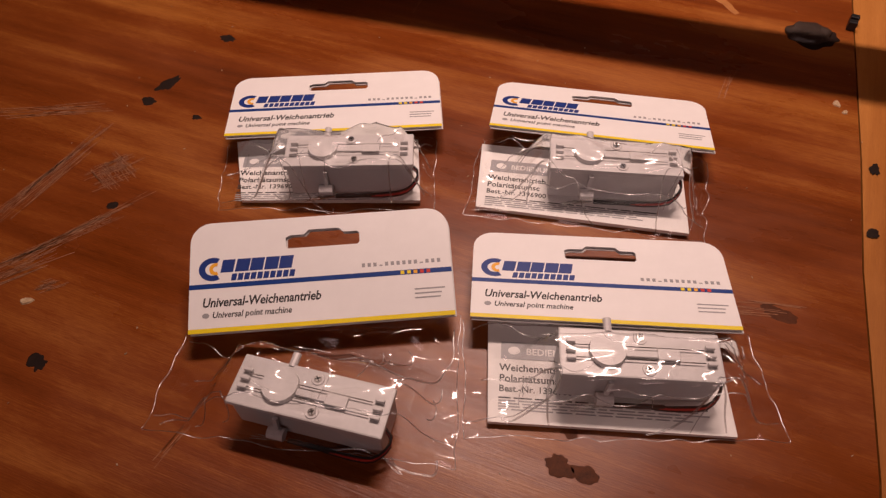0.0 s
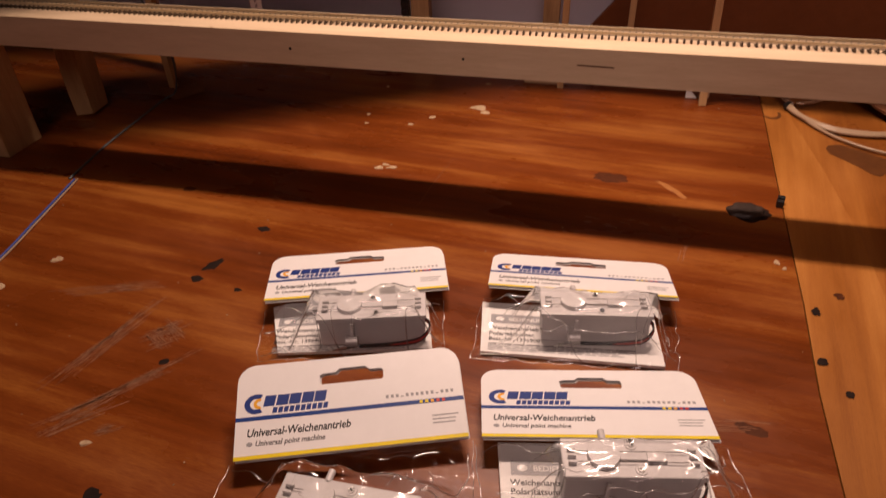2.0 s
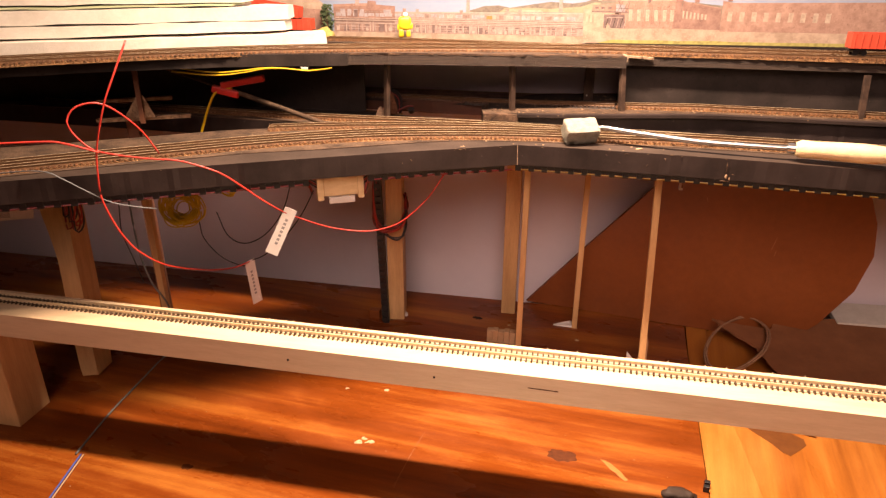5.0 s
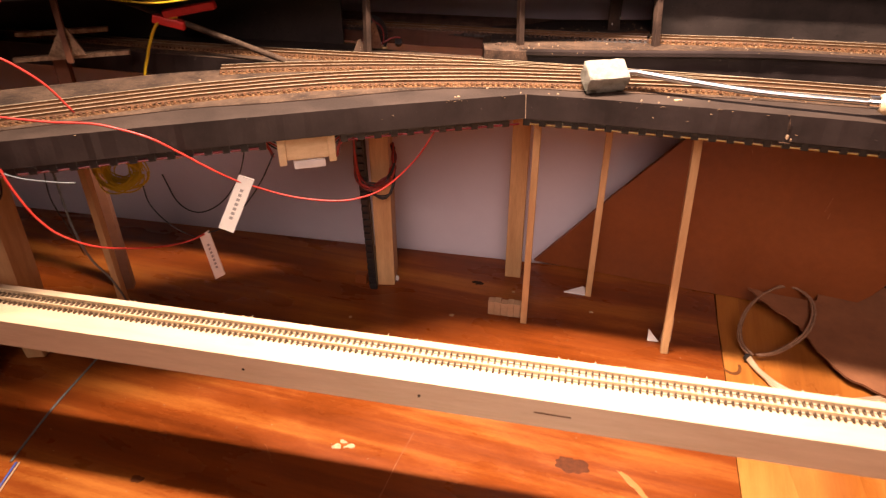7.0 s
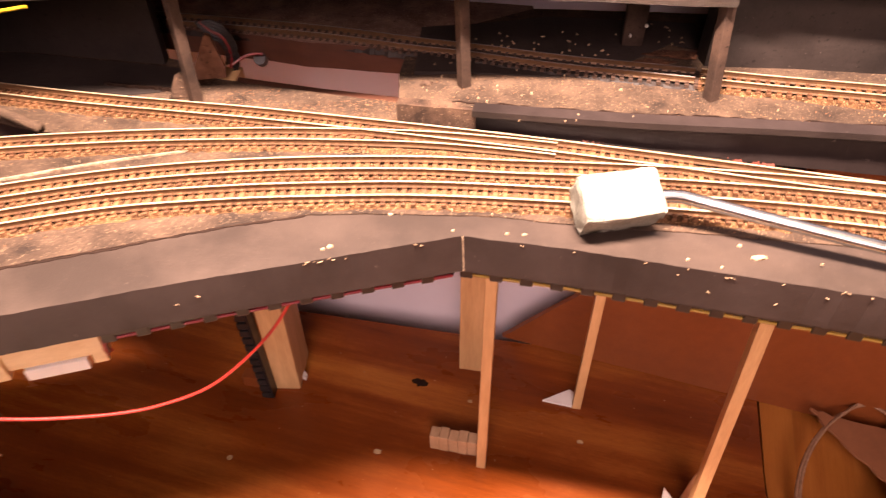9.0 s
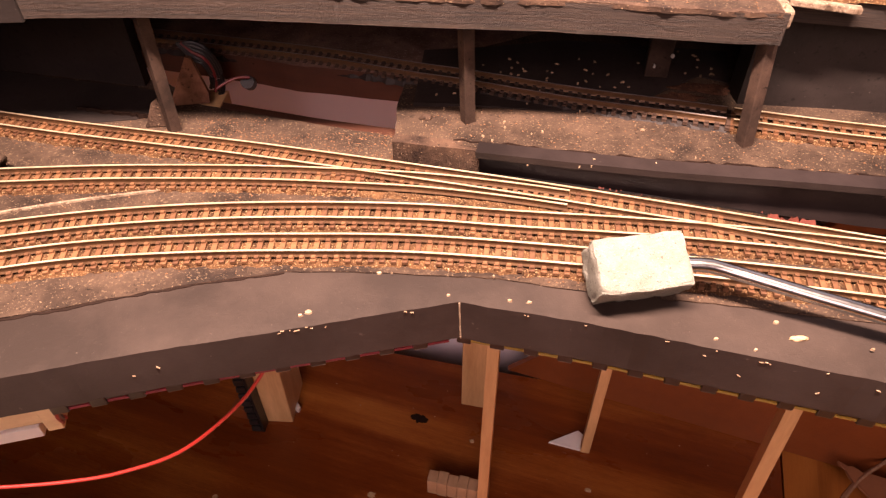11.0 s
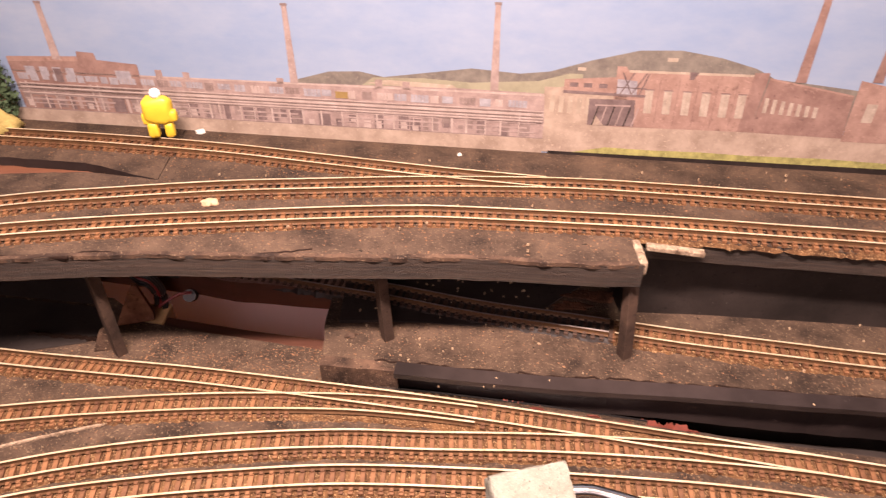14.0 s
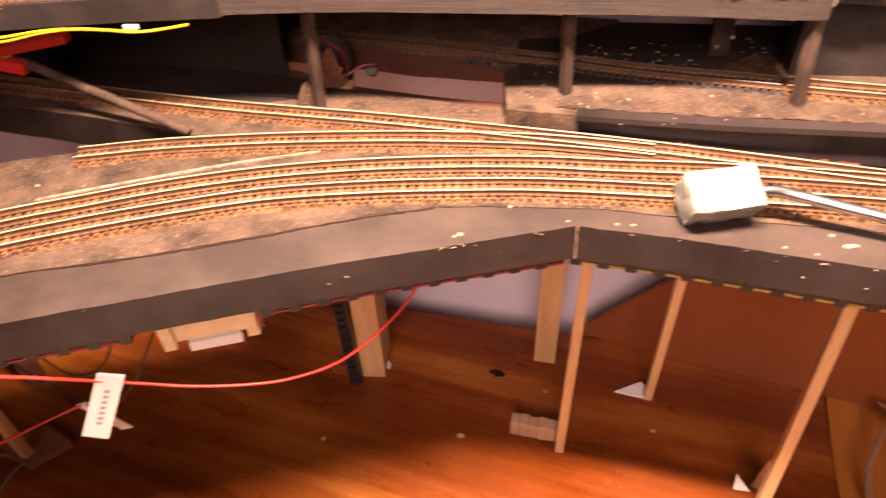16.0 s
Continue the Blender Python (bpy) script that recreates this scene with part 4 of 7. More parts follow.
part("rod", tube([(0.176, 0.5425, 0.280), (0.190, 0.5415, 0.2805), (0.199, 0.5390, 0.2795), (0.23, 0.5265, 0.277), (0.28, 0.5060, 0.2745), (0.352, 0.478, 0.2755)], 0.0027, sides=12), ROD_STEEL, cleaner, "bent bright steel rod", smooth=True)
HD = Vector((0.42, -0.178, 0.006)).normalized()
H0 = Vector((0.346, 0.4805, 0.2755))
q = HD.to_track_quat("Z", "Y").to_matrix().to_4x4()
part("ferrule", cylinder(0.0048, 0.0048, 0.008, Matrix.Translation(H0 + HD * 0.002) @ q), STEEL, cleaner)
bm = bmesh.new()
rings = []
for s, r in ((0.005, 0.0062), (0.009, 0.0082), (0.02, 0.0078), (0.04, 0.0085), (0.06, 0.0088), (0.074, 0.008), (0.080, 0.0062), (0.082, 0.003)):
    rings.append([bm.verts.new(H0 + HD * s + q.to_3x3() @ Vector((r * math.cos(a * math.pi / 8), r * math.sin(a * math.pi / 8), 0))) for a in range(16)])
for a, b in zip(rings, rings[1:]):
    for k in range(16):
        bm.faces.new((a[k], a[(k + 1) % 16], b[(k + 1) % 16], b[k]))
bm.faces.new(rings[0][::-1])
bm.faces.new(rings[-1])
part("handle", bm, PALE_WOOD, cleaner, "turned pale wooden handle", smooth=True)

# ---- packs of point machines ----
CARD_W, CARD_H, PACK = 0.112, 0.0485, 1.03
DUCT_RED = plain("duct_red_wire", (0.22, 0.016, 0.022), 0.45)
YELLOW_DULL = plain("duct_yellow_wire", (0.32, 0.19, 0.016), 0.45)
DARK_RED = plain("dark_red_wire", (0.22, 0.02, 0.02), 0.4)
FOLD_FILM = film_material("bag_fold", 0.20, 0.28)


def card_outline(n=6):
    """Rounded upper corners."""
    r = 0.009
    pts = [(0, 0), (CARD_W, 0)]
    for cx, a0 in ((CARD_W - r, 0), (r, 90)):
        pts += [(cx + r * math.cos(radians(a0 + 90 * k / n)), CARD_H - r + r * math.sin(radians(a0 + 90 * k / n))) for k in range(n + 1)]
    return pts


HOLE = [(0.042, 0.0345), (0.072, 0.0345), (0.073, 0.0355), (0.073, 0.0395), (0.072, 0.0405), (0.066, 0.0405), (0.064, 0.0425), (0.051, 0.0425), (0.049, 0.0405), (0.043, 0.0405), (0.041, 0.0395), (0.041, 0.0355)]


def holed_sheet(z0, z1):
    """The card with its hang hole cut through."""
    bm = bmesh.new()
    outer, inner = card_outline(), HOLE
    loops = {}
    for z in (z0, z1):
        for key, pts in (("o", outer), ("i", inner)):
            loops[key, z] = [bm.verts.new((x, y, z)) for x, y in pts]
        edges = []
        for key in "oi":
            v = loops[key, z]
            edges += [bm.edges.new((v[k], v[(k + 1) % len(v)])) for k in range(len(v))]
        bmesh.ops.triangle_fill(bm, use_beauty=True, edges=edges)
    for key in "oi":
        a, b = loops[key, z0], loops[key, z1]
        for k in range(len(a)):
            bm.faces.new((a[k], a[(k + 1) % len(a)], b[(k + 1) % len(a)], b[k]))
    return bm


def flat_shape(pts, z, thick=0.00006):
    return prism(pts, z, z + thick)


def slanted(x0, y0, w, h, k=0.0):
    return [(x0, y0), (x0 + w, y0), (x0 + w + k * h, y0 + h), (x0 + k * h, y0 + h)]


def header_card(parent, m):
    card = part("header_card", holed_sheet(0, 0.0005), CARD_WHITE, parent, "white printed hang card with a euro hole")
    card.matrix_basis = m
    back = part("card_fold", transformed(holed_sheet(-0.0014, -0.0009), pose(0.0006, -0.0006, 0)), CARD_BACK, card)
    z = 0.00052
    part("yellow_edge", flat_shape([(0.0, 0.0), (CARD_W, 0.0), (CARD_W, 0.0019), (0.0, 0.0019)], z), PRINT_YELLOW, card)
    part("blue_band", flat_shape([(0.0, 0.0190), (CARD_W, 0.0190), (CARD_W, 0.0211), (0.0, 0.0211)], z), PRINT_BAND, card)
    for k, m_dot in enumerate((PRINT_YELLOW, PRINT_YELLOW, PRINT_ORANGE, PRINT_RED, PRINT_RED)):
        part("colour_dot", flat_shape(slanted(0.090 + 0.0028 * k, 0.0193, 0.0016, 0.0015), z + 0.0001), m_dot, card)
    # logo as plain shapes
    ring = []
    for r, span in ((0.0052, range(60, 301, 15)), (0.0028, range(300, 59, -15))):
        ring += [(0.0098 + 1.15 * r * math.cos(radians(a)), 0.0275 + r * math.sin(radians(a))) for a in span]
    part("logo_ring", flat_shape(ring, z), PRINT_BLUE, card)
    disc = []
    for r, span in ((0.0027, range(75, 286, 15)), (0.0013, range(285, 74, -15))):
        disc += [(0.0113 + 1.1 * r * math.cos(radians(a)), 0.0275 + r * math.sin(radians(a))) for a in span]
    part("logo_arc", flat_shape(disc, z + 0.0001), PRINT_ORANGE, card)
    x = 0.0130
    for w in (0.0054, 0.0058, 0.0056, 0.0058, 0.0056):
        part("logo_block", flat_shape(slanted(x, 0.0258, w, 0.0056, 0.2), z), PRINT_BLUE, card)
        x += 0.0062
    for k in range(10):
        part("logo_bar", flat_shape(slanted(0.0175 + 0.00275 * k, 0.0220, 0.0022, 0.0030, 0.2), z), PRINT_BLUE, card)
    for k in range(14):
        part("web_bar", flat_shape(slanted(0.0735 + 0.0025 * k, 0.0236, 0.0014, 0.0017 if k not in (3, 10) else 0.0006, 0.0), z), PRINT_GREY, card)
    lettering("Universal-Weichenantrieb", 0.0054, PRINT_BLACK, card, pose(0.0055, 0.0110, z) @ Matrix.Diagonal((0.875, 1.04, 1, 1)), shear=0.2, bold=0.00013)
    lettering("Universal point machine", 0.0036, PRINT_BLACK, card, pose(0.0098, 0.0062, z) @ Matrix.Diagonal((0.95, 1.05, 1, 1)), shear=0.2, bold=0.00007)
    part("print_oval", flat_shape([(0.0072 + 0.0015 * math.cos(a * 0.5236), 0.0073 + 0.0011 * math.sin(a * 0.5236)) for a in range(12)], z), PRINT_GREY, card)
    for k, w in enumerate((0.0130, 0.0115, 0.0110)):
        part("address_bar", flat_shape(slanted(0.0955, 0.0120 - 0.0019 * k, w, 0.0006), z), PRINT_GREY, card)
    return card


def motor(parent, m):
    """A point machine: box, lid with slide, disc, springs, screws, lever and leads. Its foot is at z = 0, its lid at z = 0.021."""
    L, W, H = 0.062, 0.0205, 0.021
    body = part("motor_body", box((L - 0.002, W - 0.002, H - 0.003), (0, 0, (H - 0.003) / 2), bevel=0.0008), MOTOR_GREY, parent, "grey moulded point machine housing")
    body.matrix_basis = m
    part("lid", box((L, W, 0.003), (0, 0, H - 0.0015), bevel=0.0007), MOTOR_LIGHT, body)
    part("disc", cylinder(0.0074, 0.0070, 0.0026, Matrix.Translation((-0.0125, 0.0005, H + 0.0010)), 28), MOTOR_LIGHT, body)
    part("slide", box((0.018, 0.0028, 0.0014), (0.0035, -0.0005, H + 0.0006), bevel=0.0003), MOTOR_LIGHT, body)
    part("slide", box((0.0085, 0.0048, 0.002), (0.0105, -0.0005, H + 0.0008), bevel=0.0004), MOTOR_LIGHT, body)
    for y in (-0.0032, 0.0022):
        part("spring_wire", tube([(-0.026, y, H + 0.0012), (-0.018, y, H + 0.0013), (0.010, y, H + 0.0013), (0.0265, y, H + 0.0012)], 0.00022, 0.01, 5), STEEL, body)
    for x in (-0.0265, 0.0265):
        for y in (-0.0035, 0.0, 0.0035):
            part("clip", box((0.0036, 0.0013, 0.0022), (x, y, H + 0.0010), bevel=0.0003), MOTOR_LIGHT, body)
    for x, y in ((0.0005, 0.0066), (0.0028, -0.0066)):
        part("screw_boss", cylinder(0.0027, 0.0025, 0.0005, Matrix.Translation((x, y, H + 0.0002)), 18), MOTOR_LIGHT, body)
        screw = part("screw", cylinder(0.0018, 0.0014, 0.0008, Matrix.Translation((x, y, H + 0.0006)), 14), STEEL, body)
        slot = box((0.0021, 0.0005, 0.0003), (x, y, H + 0.0010), pose(0, 0, 0, 0, 0, 30))
        part("cross_slot", box((0.0021, 0.0005, 0.0003), (x, y, H + 0.0010), pose(0, 0, 0, 0, 0, 120), bm=slot), BLACK_PLASTIC, screw)
    part("lever", box((0.0018, 0.0015, 0.011), (-0.0115, -W / 2 - 0.0012, H - 0.009), pose(0, 0, 0, -6, 4, 0)), MOTOR_LIGHT, body)
    part("lever_foot", cylinder(0.0026, 0.0026, 0.0066, Matrix.Translation((-0.0120, -W / 2 - 0.0026, H - 0.0145)) @ pose(0, 0, 0, 0, 90, 0), 12), MOTOR_LIGHT, body)
    part("lever_top", cylinder(0.0017, 0.0017, 0.006, Matrix.Translation((-0.0115, W / 2 + 0.002, H - 0.001)) @ pose(0, 0, 0, 90, 0, 0), 12), MOTOR_LIGHT, body)
    for k, (paint, dy, dz) in enumerate(((DARK_RED, 0.0, 0.0012), (BLACK_PLASTIC, -0.0011, 0.0002), (RED_WIRE, -0.0006, 0.0006), (BLACK_PLASTIC, -0.0002, 0.0021))):
        part("lead", tube([(L / 2 - 0.003, -0.002, 0.012 + dz), (L / 2 + 0.002, -0.006 + dy, 0.009 + dz), (L / 2 - 0.003, -W / 2 - 0.0026 + dy, 0.0055 + dz), (0.018, -W / 2 - 0.0034 + dy, 0.0030 + dz), (0.004, -W / 2 - 0.0030 + 0.5 * dy, 0.0022 + 0.5 * dz)], 0.00050, 0.003, 6), paint, body)
        part("bare_end", tube([(-0.0085, -W / 2 - 0.0030, 0.0022), (-0.014, -W / 2 - 0.0030 - 0.0004 * k, 0.0020), (-0.020 - 0.002 * k, -W / 2 - 0.0020 - 0.0013 * k, 0.0016)], 0.00022, 0.003, 5), STEEL, body)
    part("heat_shrink", tube([(0.0120, -W / 2 - 0.0031, 0.0030), (0.002, -W / 2 - 0.0030, 0.0023), (-0.0090, -W / 2 - 0.0030, 0.0022)], 0.00105, 0.002, 8), BLACK_PLASTIC, body)
    return body


def leaflet(parent, outline, m):
    sheet = part("leaflet", prism(outline, 0, 0.0022), WHITE_PAPER, parent, "folded white instruction leaflet")
    sheet.matrix_basis = m
    z = 0.0023
    part("title_bar", flat_shape(slanted(0.006, -0.0185, 0.052, 0.0078), z), PRINT_GREY, sheet)
    lettering("BEDIENUNG", 0.0043, WHITE_PAPER, sheet, pose(0.0165, -0.0162, z + 0.0001), bold=0.00008)
    part("title_oval", flat_shape([(0.0115 + 0.0026 * math.cos(a * 0.5236), -0.0146 + 0.0019 * math.sin(a * 0.5236)) for a in range(12)], z + 0.0001), WHITE_PAPER, sheet)
    lettering("Weichenantrieb", 0.0045, PRINT_BLACK, sheet, pose(0.0055, -0.0240, z), bold=0.00008)
    lettering("Polarit\u00e4tsumsc", 0.0045, PRINT_BLACK, sheet, pose(0.0055, -0.0288, z), bold=0.00008)
    lettering("Best.-Nr. 1396900", 0.0040, PRINT_BLACK, sheet, pose(0.0055, -0.0332, z), bold=0.00005)
    rnd = random.Random(3)
    for k in range(5):
        x = 0.0055
        while x < 0.080:
            w = rnd.uniform(0.003, 0.011)
            part("text_bar", flat_shape(slanted(x, -0.0362 - 0.00125 * k, w, 0.0006), z), PRINT_GREY if k else PRINT_BLACK, sheet)
            x += w + 0.0012
    return sheet


def bag(parent, edges, lift, seed, m, corners):
    """The clear bag: a creased sheet over the contents between four outline corners (local metres), lifted where things stand
    under it, with sharp folds drawn tight from the contents' corners to its rim."""
    a, b, c, d = [Vector(p) for p in edges]
    nu, nv = 90, 42
    rnd = random.Random(seed)
    off = Vector((rnd.uniform(0, 9), rnd.uniform(0, 9), 0))

    def spot(u, v):
        p = a.lerp(b, u).lerp(d.lerp(c, u), v)
        p = p + Vector((noise.noise(p * 90 + off), noise.noise(p * 90 - off), 0)) * 0.0022 * (1 if v > 0 else 0)
        rim = min(1.0, min(u, 1 - u, v * 0.8 + 0.02, 1 - v) * 7)
        q = Vector((p.x * 40, p.y * 40, 0)) + off
        wave = noise.noise(q) * 0.0022 + (0.35 - abs(noise.noise(q * 1.3 + Vector((5, 2, 0))))) * 0.0060 + (0.3 - abs(noise.noise(Vector((q.x * 0.9 + q.y * 2.2, q.y * 0.8 - q.x * 0.5, 7))))) * 0.0030
        wave *= min(1.0, max(0.12, -p.y / 0.014))
        h = max(0.0006, (lift(p.x, p.y) + wave) * rim + 0.0006 + (1 - rim) * abs(wave) * 0.9)
        return Vector((p.x, p.y, h))

    verts = [tuple(spot(i / nu, j / nv)) for i in range(nu + 1) for j in range(nv + 1)]
    faces = []
    for i in range(nu):
        for j in range(nv):
            q = [i * (nv + 1) + j, (i + 1) * (nv + 1) + j, (i + 1) * (nv + 1) + j + 1, i * (nv + 1) + j + 1]
            faces.append(q[::-1])
    mesh = bpy.data.meshes.new("bag")
    mesh.from_pydata(verts, [], faces)
    mesh.shade_smooth()
    mesh.materials.append(FILM)
    film = tagged(new("bag", mesh), "crinkled clear plastic bag")
    film.parent = parent
    film.matrix_basis = m
    film.visible_shadow = False

    def fold(name, pts, r):
        ob = part(name, tube([p + Vector((0, 0, 0.0003)) for p in pts], r, 0.0012, 6), FOLD_FILM, film, smooth=True)
        ob.visible_shadow = False

    n = 40
    fold("seam", [spot(0, j / n) for j in range(n + 1)] + [spot(i / n, 1) for i in range(1, n + 1)] + [spot(1, j / n) for j in range(n - 1, -1, -1)], 0.00022)

    fold("seam", [spot(0.01 + 0.98 * i / n, 0.86 + 0.02 * noise.noise(Vector((i * 0.15, seed, 0)))) for i in range(n + 1)], 0.00026)

    def inverse(x, y):
        return min(((i / 60, j / 30) for i in range(61) for j in range(31)), key=lambda w: (a.lerp(b, w[0]).lerp(d.lerp(c, w[0]), w[1]) - Vector((x, y, 0))).length)

    starts = [inverse(x, y) for x, y in corners]
    ends = [(0.02, 0.10), (0.01, 0.55), (0.02, 0.97), (0.25, 0.99), (0.55, 0.99), (0.80, 0.99), (0.98, 0.96), (0.99, 0.5), (0.98, 0.12)]
    for e in ends:
        u, v = min(starts, key=lambda w: (w[0] - e[0]) ** 2 + (0.5 * (w[1] - e[1])) ** 2)
        bow, cut = rnd.uniform(-0.06, 0.06), rnd.uniform(0.55, 1.0)
        fold("fold", [spot(u + (e[0] - u) * k * cut / 9 + bow * math.sin(k * 0.349), v + (e[1] - v) * k * cut / 9 + 1.5 * bow * math.sin(k * 0.349)) for k in range(10)], rnd.uniform(0.00026, 0.00046))
    for k in range(9):
        u, v, ang, step = rnd.uniform(0.05, 0.95), rnd.uniform(0.2, 0.95), rnd.uniform(0, 6.28), rnd.uniform(0.012, 0.030)
        pts, turn = [], rnd.gauss(0, 0.25)
        for _ in range(rnd.randrange(5, 10)):
            if not (0.01 < u < 0.99 and 0.12 < v < 0.99):
                break
            pts.append(spot(u, v))
            ang += turn
            u, v = u + step * math.cos(ang), v + 2 * step * math.sin(ang)
        if len(pts) > 3:
            fold("fold", pts, rnd.uniform(0.00014, 0.00030))
    return film


def pack(x, y, turn, card_z, tilt, motor_at, motor_turn, motor_z, leaf, corners, label):
    """Origin at the lower left corner of the card, on the table."""
    top = thing("point_machine_pack", label, "packaged part", "packs of point machines")
    top.matrix_world = pose(x, y, 0, 0, 0, turn) @ Matrix.Scale(PACK, 4)
    header_card(top, pose(0, 0, card_z, tilt, 0, 0))
    motor(top, pose(motor_at[0], motor_at[1], motor_z, 0, 0, motor_turn))
    if leaf:
        leaflet(top, leaf[0], pose(*leaf[1]))
    ca, sa = math.cos(radians(motor_turn)), math.sin(radians(motor_turn))

    def lift(px, py):
        u, v = (px - motor_at[0]) * ca + (py - motor_at[1]) * sa, -(px - motor_at[0]) * sa + (py - motor_at[1]) * ca
        out = max(abs(u) - 0.034, abs(v) - 0.0135, 0.0)
        high = (0.0250 + motor_z) * max(0.0, 1 - out / 0.016) * min(1.0, max(0.0, (-0.001 - py) / 0.013))
        card = (card_z - 0.004) * min(1.0, max(0.0, 1 + (py + 0.001) / 0.02))
        return max(high, card, 0.0035 if leaf else 0.0015)

    ends = [(motor_at[0] + ca * u - sa * v, motor_at[1] + sa * u + ca * v) for u, v in ((-0.031, 0.0105), (0.031, 0.0105), (0.031, -0.0105), (-0.031, -0.0105))]
    bag(top, corners, lift, int(1000 * abs(x)) + 3, pose(0, 0, 0), ends)
    return top


def local(px, py, x, y, turn):
    c, s = math.cos(radians(turn)), math.sin(radians(turn))
    return ((c * (px - x) + s * (py - y)) / PACK, (-s * (px - x) + c * (py - y)) / PACK)


def pack_from(x, y, turn, card_z, tilt, motor_xy, motor_turn, motor_z, leaf_pts, bag_pts, label):
    mx = local(*motor_xy, x, y, turn)
    leaf = None
    if leaf_pts:
        pts = [local(px, py, x, y, turn) for px, py in leaf_pts]
        ox, oy = pts[0]
        d = Vector(pts[1]) - Vector(pts[0])
        rot = math.degrees(math.atan2(d.y, d.x))
        c, s = math.cos(radians(rot)), math.sin(radians(rot))
        leaf = ([(c * (u - ox) + s * (v - oy), -s * (u - ox) + c * (v - oy)) for u, v in pts], (ox, oy, 0.0012, 0, 0, rot))
    corners = [(*local(px, py, x, y, turn), 0) for px, py in bag_pts]
    return pack(x, y, turn, card_z, tilt, mx, motor_turn - turn, motor_z, leaf, corners, label)


pack_from(-0.1020, 0.1102, 6.3, 0.0125, 19, (-0.0428, 0.0800), -12.5, 0.0010, None, [(-0.1085, 0.1167), (0.0149, 0.1300), (0.0133, 0.0595), (-0.1154, 0.0722)],
          "grey point machine in a clear bag with tilted white header card")
pack_from(0.0190, 0.1204, -2.1, 0.0150, -6, (0.0862, 0.0985), -2.1, 0.0050, [(0.0274, 0.1263), (0.1271, 0.1215), (0.1268, 0.0744), (0.0267, 0.0784)], [(0.0161, 0.1270), (0.1424, 0.1230), (0.1478, 0.0737), (0.0168, 0.0719)],
          "grey point machine with leaflet in a clear bag under card")
pack_from(-0.1117, 0.2268, 4.8, 0.0150, -4, (-0.0418, 0.2082), 2.1, 0.0045, [(-0.1095, 0.2350), (-0.0100, 0.2385), (-0.0068, 0.1952), (-0.0986, 0.1937)], [(-0.1147, 0.2349), (0.0002, 0.2418), (-0.0003, 0.1898), (-0.1101, 0.1867)],
          "bagged grey point machine with leaflet and angled header card")
pack_from(0.0283, 0.2349, -8.2, 0.0175, -13, (0.0895, 0.2062), -3.9, 0.0045, [(0.0251, 0.2358), (0.1305, 0.2238), (0.1261, 0.1766), (0.0216, 0.1919)], [(0.0259, 0.2414), (0.1458, 0.2262), (0.1330, 0.1723), (0.0151, 0.1882)],
          "bagged grey point machine with leaflet lying askew")

# black ribbed sleeve at the table's near corner
sleeve = thing("cable_sleeve", "black ribbed plastic cable sleeve lying on the table", "cable sleeve")
for k in range(8):
    part("rib", box((0.0125, 0.022, 0.012), (-0.166 + 0.0154 * k, 0.0290 + 0.0002 * k, 0.006), None, 0.0025), BLACK_PLASTIC, sleeve)
part("core", box((0.118, 0.014, 0.008), (-0.112, 0.0270, 0.004), pose(0, 0, 0, 0, 0, 1), 0.001), BLACK_PLASTIC, sleeve)

# ---- wires, duct and small things at the deck's edge ----
def wire(name, points, r, paint, label, category="wire"):
    return solid(name, tube(points, r, 0.005, 7), paint, label, category, smooth=True)


wire("red_wire", [(0.036, 0.548, 0.2430), (0.031, 0.5375, 0.2345), (0.015, 0.533, 0.212), (-0.011, 0.5265, 0.190), (-0.036, 0.521, 0.183), (-0.0575, 0.516, 0.1845), (-0.085, 0.510, 0.192), (-0.1085, 0.5045, 0.203), (-0.125, 0.499, 0.213), (-0.141, 0.489, 0.229), (-0.153, 0.479, 0.244), (-0.169, 0.470, 0.260), (-0.190, 0.466, 0.2695),
                  (-0.204, 0.463, 0.274), (-0.230, 0.457, 0.278), (-0.261, 0.450, 0.286), (-0.273, 0.447, 0.297), (-0.279, 0.446, 0.311), (-0.271, 0.450, 0.323), (-0.253, 0.459, 0.323), (-0.235, 0.475, 0.300), (-0.225, 0.488, 0.272)], 0.0008, RED_WIRE, "thin red wire hanging in a loop before the deck edge")
wire("red_wire", [(-0.232, 0.475, 0.372), (-0.241, 0.460, 0.346), (-0.250, 0.452, 0.323), (-0.261, 0.4495, 0.289), (-0.264, 0.448, 0.267), (-0.265, 0.448, 0.245), (-0.259, 0.449, 0.221), (-0.252, 0.451, 0.204), (-0.244, 0.456, 0.190), (-0.231, 0.475, 0.1687), (-0.207, 0.505, 0.149), (-0.187, 0.530, 0.139), (-0.168, 0.535, 0.145)], 0.0008, RED_WIRE, "thin red wire drooping from the deck to a paper tag")
wire("dark_wire", [(-0.168, 0.535, 0.145), (-0.150, 0.520, 0.158), (-0.128, 0.508, 0.180), (-0.108, 0.507, 0.205), (-0.094, 0.515, 0.230)], 0.0006, BLACK_PLASTIC, "dark wire rising to the small box under the deck")
wire("red_wire", [(-0.40, 0.42, 0.297), (-0.305, 0.439, 0.297), (-0.283, 0.444, 0.294), (-0.258, 0.449, 0.2845)], 0.0009, RED_WIRE, "thin red wire crossing the deck edge")
wire("grey_wire", [(-0.36, 0.45, 0.2665), (-0.308, 0.441, 0.272), (-0.290, 0.442, 0.264), (-0.277, 0.445, 0.254), (-0.259, 0.450, 0.241), (-0.239, 0.456, 0.234), (-0.225, 0.462, 0.230)], 0.0005, GREY_WIRE, "loose grey wire hanging over the deck edge")
